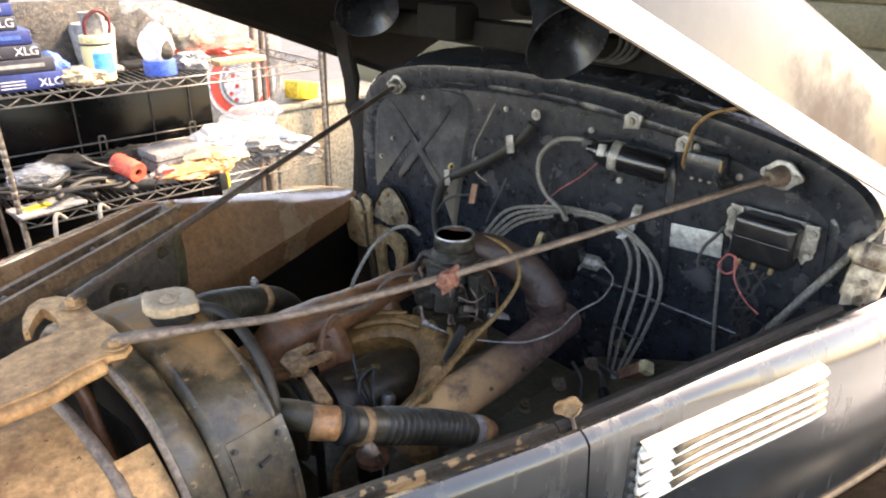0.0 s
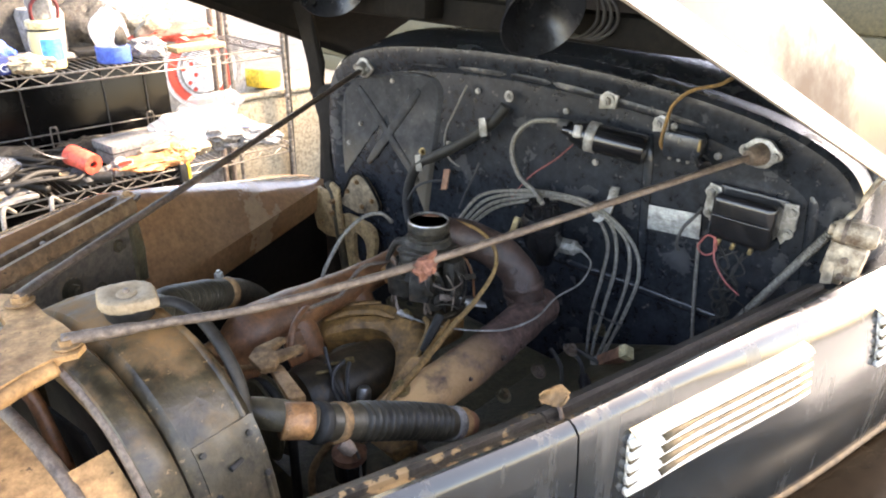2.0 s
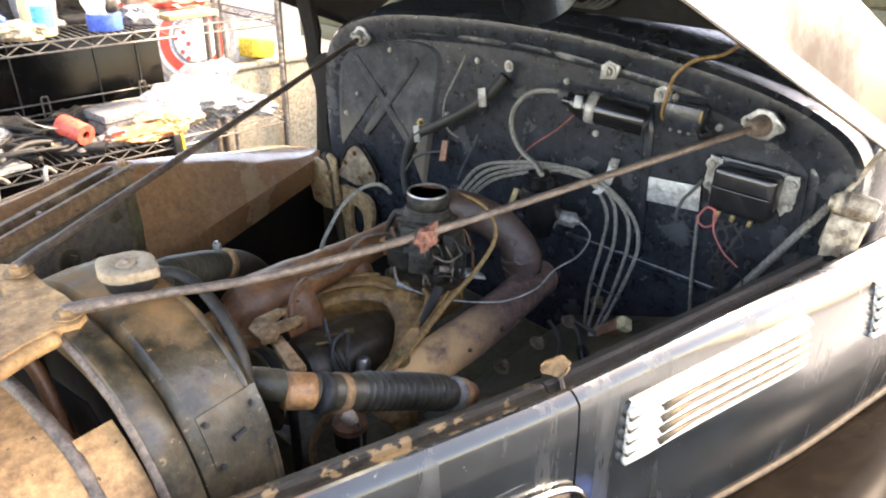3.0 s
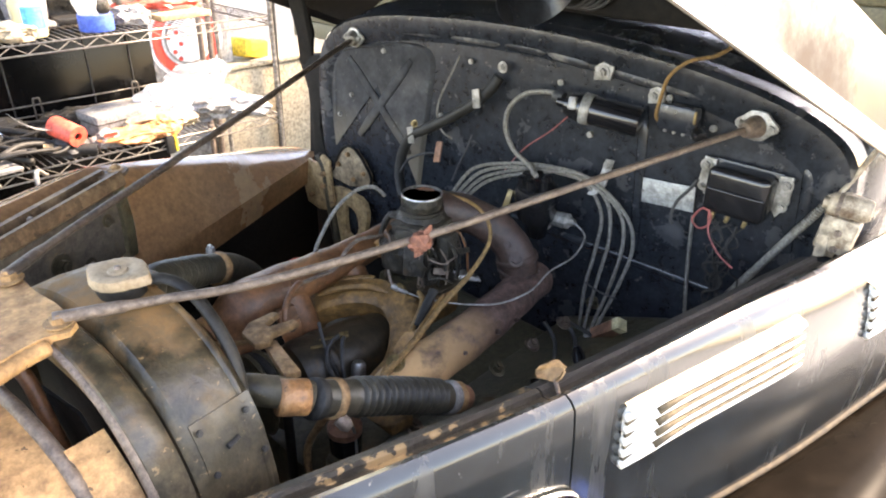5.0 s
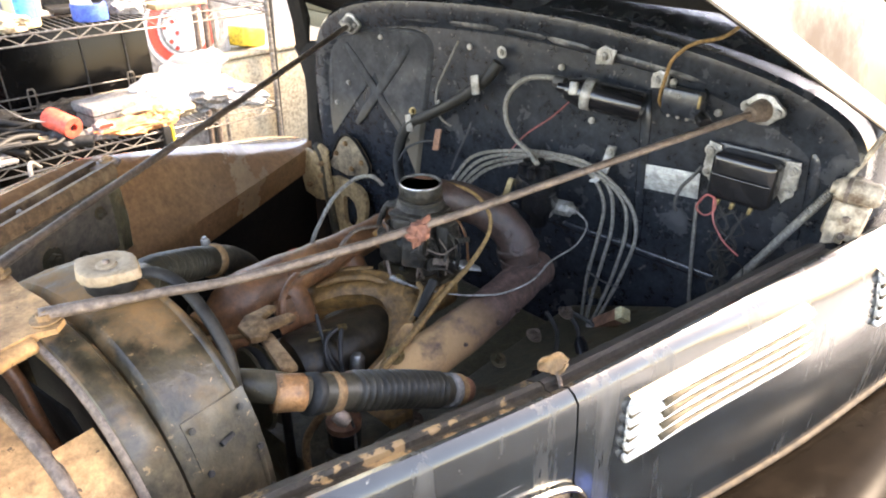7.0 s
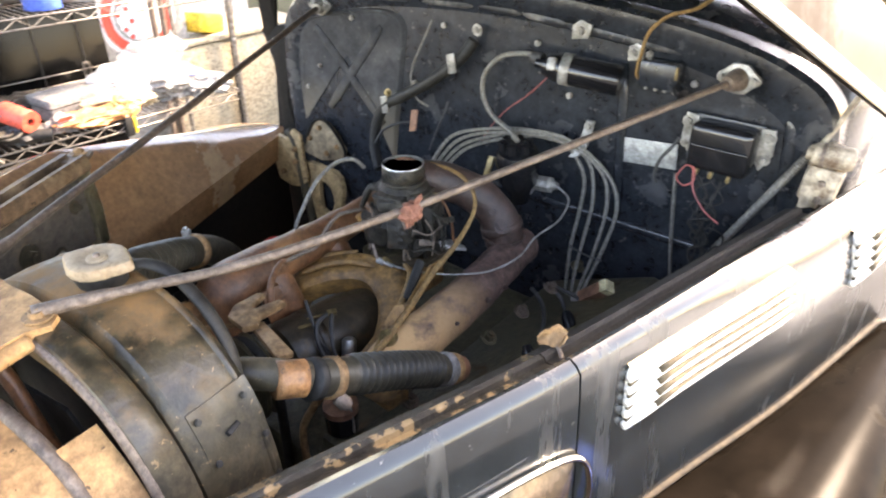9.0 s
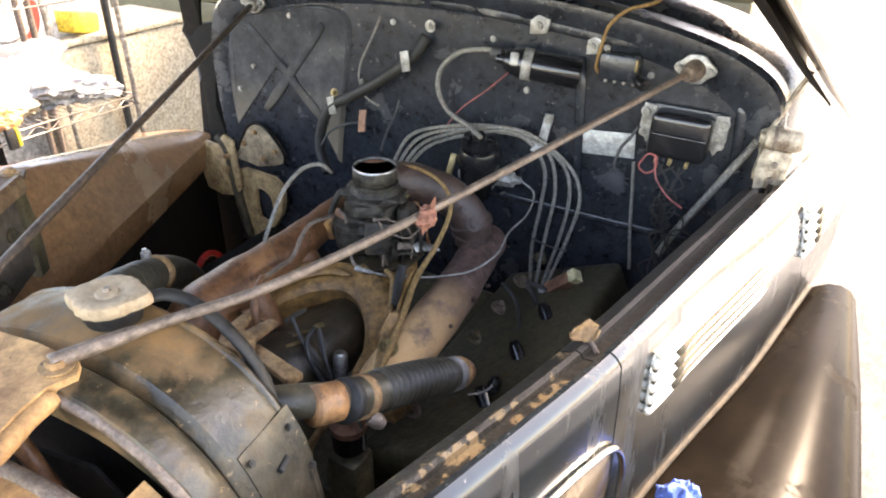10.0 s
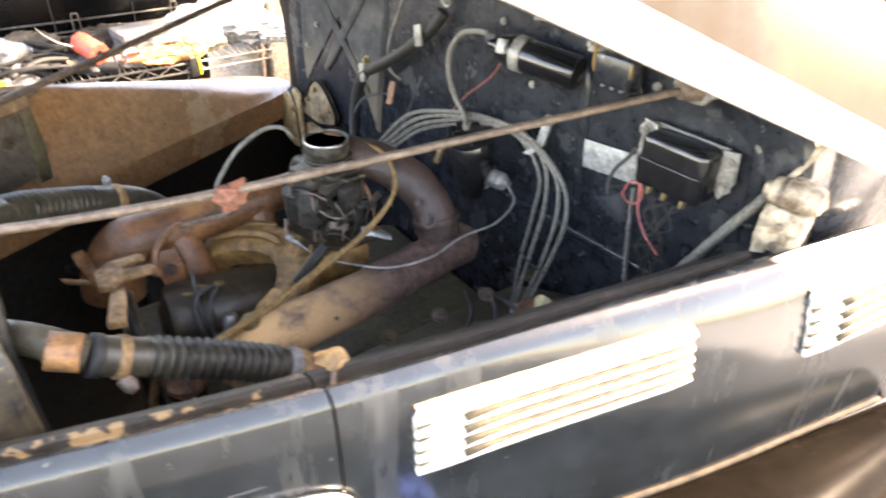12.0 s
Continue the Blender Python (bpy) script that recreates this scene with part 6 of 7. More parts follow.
part("rivet", lathe("rivet", [(0.0, 0), (0.004, 0), (0.003, 0.003), (0.0, 0.0035)], rad_pt(0, 0, 1.2325), (0, 0, 1), "rod", 10), cap)
part("overflow_tube", tube("overflow_tube", [(0.366, -0.186, 1.216), (0.380, -0.196, 1.216), (0.394, -0.216, 1.205), (0.402, -0.250, 1.178), (0.404, -0.282, 1.140), (0.400, -0.298, 1.100), (0.398, -0.296, 1.04), (0.398, -0.29, 0.93)], 0.0088, "rubber", seg=12, flat=0.6), rad, "black rubber overflow tube")

# hood support plate across the radiator
sup = thing("hood_support_plate", (0.2, -0.17, 1.2), "tan dusty steel support plate bolted over the radiator", "support plate")
OUT = [(0.067, -0.248), (0.145, -0.233), (0.185, -0.23), (0.221, -0.216), (0.247, -0.210), (0.268, -0.218), (0.280, -0.205), (0.278, -0.151), (0.271, -0.11), (0.27, -0.068), (0.261, -0.041), (0.249, -0.026), (0.231, -0.02), (0.215, -0.033), (0.203, -0.06),
       (0.196, -0.092), (0.202, -0.093), (0.213, -0.067), (0.227, -0.048), (0.234, -0.07), (0.234, -0.104), (0.221, -0.121), (0.19, -0.13), (0.162, -0.143), (0.078, -0.148)]
part("plate", slab("plate", [(x, y, 1.209) for x, y in OUT], (0, 0, -1), 0.014, "grille", 0.0), sup)
part("plate_flange", mesh_of("plate_flange", *sweep([(x, y - 0.002, 1.198) for x, y in OUT[:5]], 0.009, 10, 4), "grille", True), sup)
bolt("bolt", (0.258, -0.068, 1.211), (0, 0, 1), 0.010, 0.007, "bracket", sup, 0.016)
bolt("bolt", (0.266, -0.197, 1.211), (0, 0, 1), 0.009, 0.006, "bracket", sup, 0.015)

# the two support rods to the firewall
for name, pts, foot in (("near_support_rod", [(1.245, -0.510, 1.280), (0.95, -0.416, 1.247), (0.657, -0.322, 1.215), (0.4576, -0.269, 1.210), (0.352, -0.225, 1.212), (0.262, -0.195, 1.217)], (1.24, -0.51, 1.28)),
                        ("far_support_rod", [(1.128, 0.370, 1.312), (0.919, 0.263, 1.290), (0.636, 0.128, 1.255), (0.356, -0.0075, 1.224), (0.256, -0.070, 1.218)], (1.24, 0.51, 1.28))):
    rod = thing(name, foot, "rusted steel support rod from firewall to radiator", "support rod", "hood support rods")
    part("rod", tube("rod", pts, lambda t, s: 0.0054 if t < 0.94 else 0.007, "rod" if name[0] == "n" else "old_rod", seg=12, n=10, flat=1.0), rod)
    y = foot[1]
    e = [(1.238, y + 0.036 * math.cos(a), 1.281 + 0.020 * math.sin(a) * (1.25 if abs(math.cos(a)) < 0.6 else 0.8)) for a in [2 * math.pi * k / 16 for k in range(16)]]
    part("flange", slab("flange", e, (1, 0, 0), 0.008, "zinc", 0.002), rod, "worn zinc flange")
    d = (Vector(pts[1]) - Vector(pts[0])).normalized()
    part("socket", lathe("socket", [(0.0, 0), (0.019, 0), (0.017, 0.012), (0.012, 0.028), (0.0, 0.029)], Vector((1.240, y, 1.28)), d, "zinc" if y > 0 else "rod", 18), rod)
    for s in (-1, 1):
        bolt("bolt", (1.237, y + 0.025 * s, 1.281), (-1, 0, 0), 0.007, 0.005, "zinc", rod)
rodn = bpy.data.objects["near_support_rod"]
kc, kd = Vector((0.660, -0.323, 1.2155)), Vector((0.293, 0.094, 0.032)).normalized()
ku = kd.orthogonal().normalized()
kw = kd.cross(ku)
part("rag_binding", crumple("rag_binding", tuple(kc + Vector((-0.002, 0.0, -0.016))), (0.030, 0.024, 0.030), "binding", 5, 0.45, 4, 5.0), rodn, "pinkish rust-stained cloth binding")
part("rag_tail", slab("rag_tail", [kc + ku * a + kd * b + Vector((0, 0, c)) for a, b, c in ((0.006, -0.016, -0.006), (0.008, 0.010, -0.006), (0.010, 0.012, -0.026), (0.002, 0.004, -0.030), (0.004, -0.014, -0.027))], tuple(kw), 0.004, "binding", 0.001), rodn)
part("rag_tail", slab("rag_tail", [kc + kw * a + kd * b + Vector((0, 0, c)) for a, b, c in ((0.010, -0.004, 0.004), (0.012, 0.016, 0.002), (0.015, 0.014, -0.020), (0.012, -0.006, -0.022))], tuple(ku), 0.003, "binding", 0.001), rodn)

# ---- radiator hoses ----
hose = thing("near_radiator_hose", (0.58, -0.34, 0.9), "corrugated black radiator hose with clamps", "radiator hose", "radiator hoses")
HA, HB = Vector((0.478, -0.330, 1.064)), Vector((0.710, -0.351, 0.939))
part("outlet_pipe", tube("outlet_pipe", [(0.36, -0.235, 1.090), (0.41, -0.278, 1.088), (0.435, -0.302, 1.084), (0.452, -0.318, 1.079), (0.470, -0.327, 1.070)], lambda t, s: 0.0185 + 0.001 * t, "tank", seg=18), hose, "grimy outlet pipe")
part("copper_collar", mesh_of("copper_collar", *sweep([(0.434, -0.316, 1.084), (0.464, -0.327, 1.073)], 0.0222, 24, 3), "pipe_tan", True), hose, "orange rusty collar")
hd = (HB - HA).normalized()
part("clamp", mesh_of("clamp", *sweep([HA + hd * -0.010, HA + hd * 0.002], 0.0255, 24, 3), "rubber", True), hose)
part("clamp", mesh_of("clamp", *sweep([HA + hd * 0.018, HA + hd * 0.030], 0.0258, 24, 3), "bracket", True), hose, "rusty clamp")
part("clamp_screw", lathe("clamp_screw", [(0.0, 0), (0.009, 0), (0.010, 0.012), (0.006, 0.02), (0.0, 0.021)], HA + hd * 0.012 + Vector((0.005, -0.016, -0.024)), (0.3, -0.6, -0.5), "rod", 12), hose)
part("hose", tube("hose", [HA, HA.lerp(HB, 0.3) + Vector((0, 0, 0.003)), HA.lerp(HB, 0.6) + Vector((0, 0, 0.004)), HB - hd * 0.03], lambda t, s: 0.0232 + (0.0034 * math.sin(s * 2 * math.pi / 0.0118) if 0.22 < t < 0.93 else 0.0), "hose", seg=26, n=60), hose, "corrugated grey-black hose")
part("end_clamp", mesh_of("end_clamp", *sweep([HB - hd * 0.032, HB - hd * 0.016], 0.0252, 26, 3), "cloth_white", True), hose, "white painted end band")
part("end_clamp", mesh_of("end_clamp", *sweep([HB - hd * 0.014, HB - hd * 0.002], 0.0242, 26, 3), "bracket", True), hose)
part("pipe_stub", lathe("pipe_stub", [(0.0, 0), (0.0205, 0), (0.0215, 0.010), (0.018, 0.022), (0.0, 0.024)], HB - hd * 0.004, hd, "copper", 22), hose, "rusty pipe stub")
part("wire_end", tube("wire_end", [HB + Vector((-0.01, -0.02, -0.026)), HB + Vector((0.01, -0.035, -0.03)), HB + Vector((0.022, -0.045, -0.022))], 0.0018, "zinc", seg=6), hose)

fhose = thing("far_radiator_hose", (0.55, 0.1, 0.95), "grey corrugated far radiator hose", "radiator hose", "radiator hoses")
part("hose", tube("hose", [(0.405, -0.02, 1.105), (0.46, 0.035, 1.083), (0.52, 0.080, 1.052), (0.58, 0.118, 1.022), (0.63, 0.140, 0.995), (0.67, 0.150, 0.955), (0.69, 0.150, 0.90)], lambda t, s: 0.0265 + (0.0022 * math.sin(s * 2 * math.pi / 0.012) if 0.1 < t < 0.52 else 0.0), "hose", seg=22, n=24), fhose)
part("clamp", mesh_of("clamp", *sweep([(0.588, 0.122, 1.017), (0.600, 0.127, 1.012)], 0.030, 22, 3), "bracket", True), fhose)
bolt("clamp_screw", (0.593, 0.135, 1.040), (0, 0.1, 1), 0.008, 0.010, "zinc", fhose)

red = thing("red_cable", (0.97, 0.44, 0.69), "short loop of bright red cable low in the bay", "cable")
part("cable", tube("cable", [(0.915, 0.452, 0.715), (0.925, 0.447, 0.738), (0.943, 0.445, 0.760), (0.966, 0.442, 0.764), (0.985, 0.438, 0.748), (0.996, 0.434, 0.720), (1.000, 0.430, 0.690)], 0.0075, "red_cable", seg=10), red)

# ---- nose shell in front of the radiator ----
nose = thing("grille_shell", (0.15, -0.2, 0.34), "tan rusty grille shell in front of the radiator", "grille shell")


NOSE = [(-0.20, 1.10), (-0.10, 1.142), (-0.046, 1.150), (0.0, 1.152), (0.05, 1.149), (0.11, 1.132), (0.146, 1.10), (0.17, 1.06), (0.187, 1.0), (0.20, 0.92), (0.21, 0.80)]


def nose_grid(u0, u1, first, lift, bulge=0.35):
    """Panel that follows the arch of the nose between two stations."""
    line = spline([Vector((v, z, 0)) for v, z in NOSE[first:]], 3)
    return [[rad_pt(u0 + (u1 - u0) * i / 8, p.x, p.y + lift - bulge * (u0 + (u1 - u0) * i / 8 + 0.137) ** 2) for p in line] for i in range(9)]


part("nose_panel", skin("nose_panel", nose_grid(-0.46, -0.140, 0, -0.004), "grille", 0.004), nose, "tan rust-mottled nose panel")
part("nose_tab", skin("nose_tab", nose_grid(-0.139, -0.100, 5, 0.002, 0.0), "grille", 0.004), nose)
ridge = spline([Vector((v, z, 0)) for v, z in NOSE], 3)
part("nose_ridge", mesh_of("nose_ridge", *sweep([rad_pt(-0.143, p.x, p.y - 0.002) for p in ridge], 0.008, 8, 2, False, False), "rod", True), nose)
part("panel_crease", mesh_of("panel_crease", *sweep([rad_pt(-0.24, p.x, p.y - 0.006) for p in ridge[6:]], 0.006, 8, 2, False, False), "grille", True), nose)
for k in range(10):
    u = -0.136 + 0.0042 * k
    part("grille_bar", mesh_of("grille_bar", *sweep([rad_pt(u, -0.06, 1.125 - 0.014 * k), rad_pt(u + 0.002, 0.03, 1.105 - 0.012 * k), rad_pt(u + 0.004, 0.10, 1.06 - 0.012 * k), rad_pt(u + 0.005, 0.16, 0.99 - 0.012 * k)], 0.0045, 8, 4), ("bracket", "pipe_tan", "rod")[k % 3], True), nose)
part("inner_stay", tube("inner_stay", [rad_pt(-0.118, -0.03, 1.165), rad_pt(-0.112, -0.015, 1.14), rad_pt(-0.112, 0.005, 1.10), rad_pt(-0.11, 0.03, 1.04)], 0.008, "pipe_brown", seg=10), nose, "rusty orange stay")
part("inner_wall", slab("inner_wall", [rad_pt(-0.098, -0.16, 1.10), rad_pt(-0.098, 0.05, 1.12), rad_pt(-0.098, 0.14, 1.02), rad_pt(-0.098, 0.17, 0.5), rad_pt(-0.098, -0.16, 0.5)], tuple(RAX), 0.004, "hood_under", 0), nose)

# tan ear tab on the ledge and the glass sediment bowl
def wing_tab():
    """A bent leaf of sheet metal, its ragged face turned up and forward."""
    c, a, b = Vector((0.668, -0.531, 1.112)), Vector((0.52, -0.85, 0.0)), Vector((0.50, 0.32, 0.80))
    rows = []
    for i in range(9):
        u = -1 + 2 * i / 8
        hgt = 0.0115 * math.sqrt(max(1 - u * u, 0.03)) * (1 + 0.25 * math.sin(3 * u))
        row = []
        for v in (-1, -0.66, -0.33, 0, 0.33, 0.66, 1):
            q = noise.noise(Vector((u * 2.2, v * 1.8, 5.0)))
            row.append(c + a * (0.0165 * u + 0.003 * q * v) + b * (hgt * v + 0.004 * u) + a.cross(b) * (0.006 * q + 0.004 * v * v - 0.004 * u * v))
        rows.append(row)
    return skin("wing_tab", rows, "bracket", 0.002)


ear = thing("wing_tab", (0.668, -0.531, 1.09), "pale rusty crumpled tab on the ledge", "tab")
part("leaf", wing_tab(), ear)
part("stem", tube("stem", [(0.668, -0.535, 1.106), (0.662, -0.545, 1.102), (0.655, -0.553, 1.098)], 0.0028, "rod", seg=7), ear)
bowl = thing("sediment_bowl", (0.57, -0.25, 0.84), "glass fuel sediment bowl with wire bail", "fuel bowl")
part("bowl", lathe("bowl", [(0.0, 0), (0.016, 0.001), (0.024, 0.010), (0.025, 0.040), (0.022, 0.044), (0.0, 0.045)], (0.572, -0.252, 0.855), (0, 0, 1), "bakelite", 24), bowl)
part("bail", tube("bail", [(0.572, -0.227, 0.87), (0.572, -0.231, 0.915), (0.572, -0.252, 0.932), (0.572, -0.273, 0.915), (0.572, -0.277, 0.87)], 0.0022, "zinc", seg=6), bowl)
part("bowl_cap", lathe("bowl_cap", [(0.0, 0), (0.026, 0), (0.026, 0.010), (0.012, 0.016), (0.0, 0.017)], (0.572, -0.252, 0.899), (0, 0, 1), "copper", 22), bowl)
part("fuel_pipe", tube("fuel_pipe", [(0.52, -0.227, 0.80), (0.53, -0.212, 0.863), (0.54, -0.232, 0.915), (0.555, -0.252, 0.955)], 0.006, "bracket", seg=10), bowl)
part("bowl_stand", box("bowl_stand", (0.05, 0.05, 0.30), (0.572, -0.252, 0.70), "block", 0.008), bowl)

# lever lamp bracket at the near rear corner of the bay
hb = thing("hood_catch", (1.2, -0.67, 1.10), "pale worn hood catch bracket with bent link", "hood catch")
part("plate", slab("plate", [(1.235, -0.640, 1.200), (1.235, -0.668, 1.212), (1.235, -0.700, 1.206), (1.235, -0.706, 1.185), (1.235, -0.692, 1.160), (1.235, -0.678, 1.13), (1.235, -0.672, 1.10), (1.235, -0.655, 1.10), (1.235, -0.650, 1.14), (1.235, -0.643, 1.17)], (1, 0, 0), 0.012, "catch", 0.003), hb)
part("body", box("body", (0.034, 0.052, 0.060), (1.222, -0.672, 1.150), "catch", 0.007, (6, 0, 4)), hb, "chipped cream casting")
part("web", slab("web", [(1.206, -0.648, 1.165), (1.206, -0.664, 1.16), (1.200, -0.668, 1.115), (1.198, -0.652, 1.11)], (1, 0, 0), 0.006, "catch", 0.001), hb)
for z in (1.145, 1.118):
    bolt("bolt", (1.205, -0.676, z + 0.012), (-1, 0, 0), 0.006, 0.005, "rod", hb)
part("barrel", lathe("barrel", [(0.0, 0), (0.009, 0), (0.009, 0.008), (0.017, 0.009), (0.018, 0.012), (0.018, 0.060), (0.014, 0.066), (0.0, 0.067)], (1.214, -0.642, 1.196), (0.1, -1, 0.02), "catch", 20), hb, "pale worn barrel")
part("barrel_ring", lathe("barrel_ring", [(0.0, 0), (0.0195, 0), (0.0195, 0.006), (0.0, 0.006)], (1.216, -0.662, 1.1965), (0.1, -1, 0.02), "rod", 20), hb)
part("link", tube("link", [(1.225, -0.648, 1.180), (1.23, -0.651, 1.195), (1.25, -0.664, 1.228), (1.26, -0.677, 1.268), (1.265, -0.690, 1.30)], 0.0042, "catch", seg=8), hb)
# hook wire in front of the far bracket
hook = thing("bent_rod", (0.74, 0.03, 1.0), "thin bent pale rod beside the carburettor", "rod")
part("rod", tube("rod", [(0.735, 0.032, 1.00), (0.74, 0.029, 1.036), (0.755, 0.025, 1.065), (0.79, 0.026, 1.102), (0.834, 0.023, 1.124), (0.86, 0.004, 1.129), (0.875, -0.009, 1.111)], 0.0036, "wire", seg=8), hook)

# ---- horns under the hood ----
for at, axis, lab in (((0.995, -0.185, 1.530), (-0.34, -0.80, -0.48), "near"), ((1.010, 0.345, 1.545), (-0.34, -0.72, -0.55), "far")):
    horn = thing("horn", (at[0], at[1], at[2] + 0.05), "black trumpet horn under the hood", "horn", "pair of horns")
    a = Vector(axis).normalized()
    part("bell", lathe("bell", [(0.014, -0.05), (0.017, -0.035), (0.026, 0.0), (0.040, 0.04), (0.058, 0.075), (0.069, 0.088), (0.067, 0.089), (0.054, 0.074), (0.036, 0.04), (0.022, 0.0), (0.012, -0.04), (0.0, -0.04)], Vector(at), a, "firewall", 36), horn)
    part("driver", lathe("driver", [(0.0, 0), (0.035, 0.0), (0.045, 0.010), (0.045, 0.035), (0.03, 0.045), (0.0, 0.046)], Vector(at) - a * 0.085, a, "hood_under", 24), horn)
relay = solo("horn_relay", box("horn_relay", (0.07, 0.12, 0.07), (1.06, 0.12, 1.485), "hood_under", 0.012), "black horn relay under the hood", "relay")
hw = thing("horn_wires", (1.05, -0.25, 1.45), "dark looped wires behind the horn", "wiring")
for k in range(4):
    part("wire", tube("wire", [(1.08, -0.16, 1.47), (1.07, -0.24 - 0.01 * k, 1.45), (1.06, -0.285 - 0.012 * k, 1.475), (1.05, -0.29 - 0.01 * k, 1.51), (1.05, -0.27, 1.53)], 0.003, "wire_dark", seg=7), hw)


# ---- the firewall stands some eight degrees askew to the x axis: set it, and what is fixed to it, in place ----
ORIGIN, SLOPE = Vector((0.14, -0.84, 1.585)), 0.15


def askew(v):
    d = v - ORIGIN
    return ORIGIN + d * ((d.x - SLOPE * (ORIGIN.y + 0.4)) / (d.x + SLOPE * d.y))


moved = [firewall, *firewall.children_recursive, bpy.data.objects["cowl"]]
for root in (coil, coil_box, clamp, reg, plate, loom, speedo, drop, hb):
    moved += root.children_recursive
moved += [o for o in fixed_to_wall if o]
moved += [o for o in bpy.data.objects["far_support_rod"].children if o.name.split(".")[0] in ("flange", "socket", "bolt")]
done = set()
for o in moved:
    if o.data and o.data.name not in done:
        done.add(o.data.name)
        for v in o.data.vertices:
            v.co = askew(v.co)
        o.data.update()


# ---- wire shelving unit beyond the car ----
SX0, SX1, SY0, SY1, SZ = 0.46, 1.66, 1.55, 2.00, (0.77, 1.17)
rack = thing("wire_shelf_unit", (1.06, 1.77, 0), "chrome wire shelving unit crowded with workshop clutter", "shelf unit")
for x, y in ((SX0, SY0), (SX1, SY0), (SX0, SY1), (SX1, SY1)):
    part("post", lathe("post", [(0.0, 0), (0.0098, 0), (0.0098, 0.03)] + [q for k in range(60) for q in ((0.0098, 0.03 + 0.028 * k), (0.0093, 0.031 + 0.028 * k), (0.0093, 0.033 + 0.028 * k), (0.0098, 0.034 + 0.028 * k))] + [(0.0, 1.72)], (x, y, 0), (0, 0, 1), "shelf", 12), rack)


def rail_mesh(a, b, z):
    """Double rail with a zigzag truss between."""
    a, b = Vector((*a, z)), Vector((*b, z))
    verts, faces = [], []

    def put(pts, r):
        v, f = sweep(pts, r, 6, 1, False, False)
        o = len(verts)
        verts.extend(v)
        faces.extend([tuple(o + k for k in q) for q in f])
    put([a, b], 0.0032)
    put([a - Vector((0, 0, 0.032)), b - Vector((0, 0, 0.032))], 0.0032)
    n = max(2, round((b - a).length / 0.045))
    put([a.lerp(b, k / n) - Vector((0, 0, 0.030 if k % 2 else 0.002)) for k in range(n + 1)], 0.0022)
    return mesh_of("rail", verts, faces, "shelf", True)


for z in SZ:
    shelf = part("shelf", rail_mesh((SX0, SY0), (SX1, SY0), z), rack, "wire shelf with zigzag rail")
    for a, b in (((SX0, SY1), (SX1, SY1)), ((SX0, SY0), (SX0, SY1)), ((SX1, SY0), (SX1, SY1))):
        part("rail", rail_mesh(a, b, z), shelf)
    verts, faces = [], []
    for k in range(50):
        x = SX0 + 0.012 + (SX1 - SX0 - 0.024) * k / 49
        v, f = sweep([(x, SY0, z + 0.004), (x, SY1, z + 0.004)], 0.0016, 6, 1, False, False)
        o = len(verts)
        verts.extend(v)
        faces.extend([tuple(o + i for i in q) for q in f])
    tagged(part("wire_deck", mesh_of("wire_deck", verts, faces, "shelf", True), shelf), kind="stuff")
for h in (0.06, 0.10):
    part("back_ledge", mesh_of("back_ledge", *sweep([(SX0, SY1 - 0.01, SZ[0] + h), (SX1 - 0.15, SY1 - 0.01, SZ[0] + h)], 0.003, 6, 1, False, False), "shelf", True), rack)
for x in (0.86, 1.24):
    part("ledge_hook", tube("ledge_hook", [(x, SY1 - 0.012, 0.78), (x, SY1 - 0.016, 0.885), (x + 0.012, SY1 - 0.016, 0.895), (x + 0.024, SY1 - 0.016, 0.885), (x + 0.024, SY1 - 0.012, 0.78)], 0.003, "shelf", seg=6), rack)

panel = thing("backdrop_board", (0.8, 2.04, 0), "glossy black panel standing behind the shelves", "panel")
part("sheet", box("sheet", (1.25, 0.03, 1.14), (0.745, 2.045, 0.57), "black_box", 0.006), panel)
for x in (0.42, 0.80, 1.10, 1.27):
    part("joint", box("joint", (0.006, 0.004, 1.10), (x, 2.028, 0.57), "rubber", 0.001), panel)

# boxes with print on the upper shelf
def lettering(text, size, at, rot, mat, parent):
    cu = bpy.data.curves.new("lettering", "FONT")
    cu.body, cu.size, cu.extrude, cu.align_x = text, size, 0.0004, "LEFT"
    tmp = bpy.data.objects.new("lettering_curve", cu)
    me = bpy.data.meshes.new_from_object(tmp)
    bpy.data.objects.remove(tmp)
    me.transform(pose(*at, *rot))
    me.materials.clear()
    me.materials.append(M[mat])
    return part("lettering", me, parent)


zb = SZ[1] + 0.008
for k, (mat, h, x1, word) in enumerate((("blue_box", 0.055, 0.690, "XLG"), ("dark_card", 0.045, 0.672, ""), ("dark_card", 0.042, 0.640, "XLG"), ("blue_box", 0.045, 0.622, ""), ("dark_card", 0.042, 0.590, "XLG"), ("blue_box", 0.040, 0.588, ""), ("dark_card", 0.045, 0.586, "XLG"), ("blue_box", 0.045, 0.58, ""))):
    b = thing("glove_box", (0.52, 1.68, zb), "%s printed carton stacked on the wire shelf" % ("blue" if mat == "blue_box" else "dark blue-black"), "box", "stack of glove boxes")
    part("carton", box("carton", (0.26, 0.16, h - 0.002), (x1 - 0.13, 1.665, zb + h / 2), mat, 0.003), b)
    if word:
        lettering(word, 0.036, (x1 - 0.075, 1.584, zb + 0.010), (90, 0, 0), "white", b)
        for j in range(3):
            part("print_line", box("print_line", (0.07, 0.001, 0.003), (x1 - 0.15, 1.5845, zb + 0.012 + 0.010 * j), "white", 0), b)
    else:
        part("print_band", box("print_band", (0.20, 0.001, 0.012), (x1 - 0.13, 1.5845, zb + h / 2), "tape_blue" if k % 4 == 3 else "grey_box", 0), b)
    zb += h

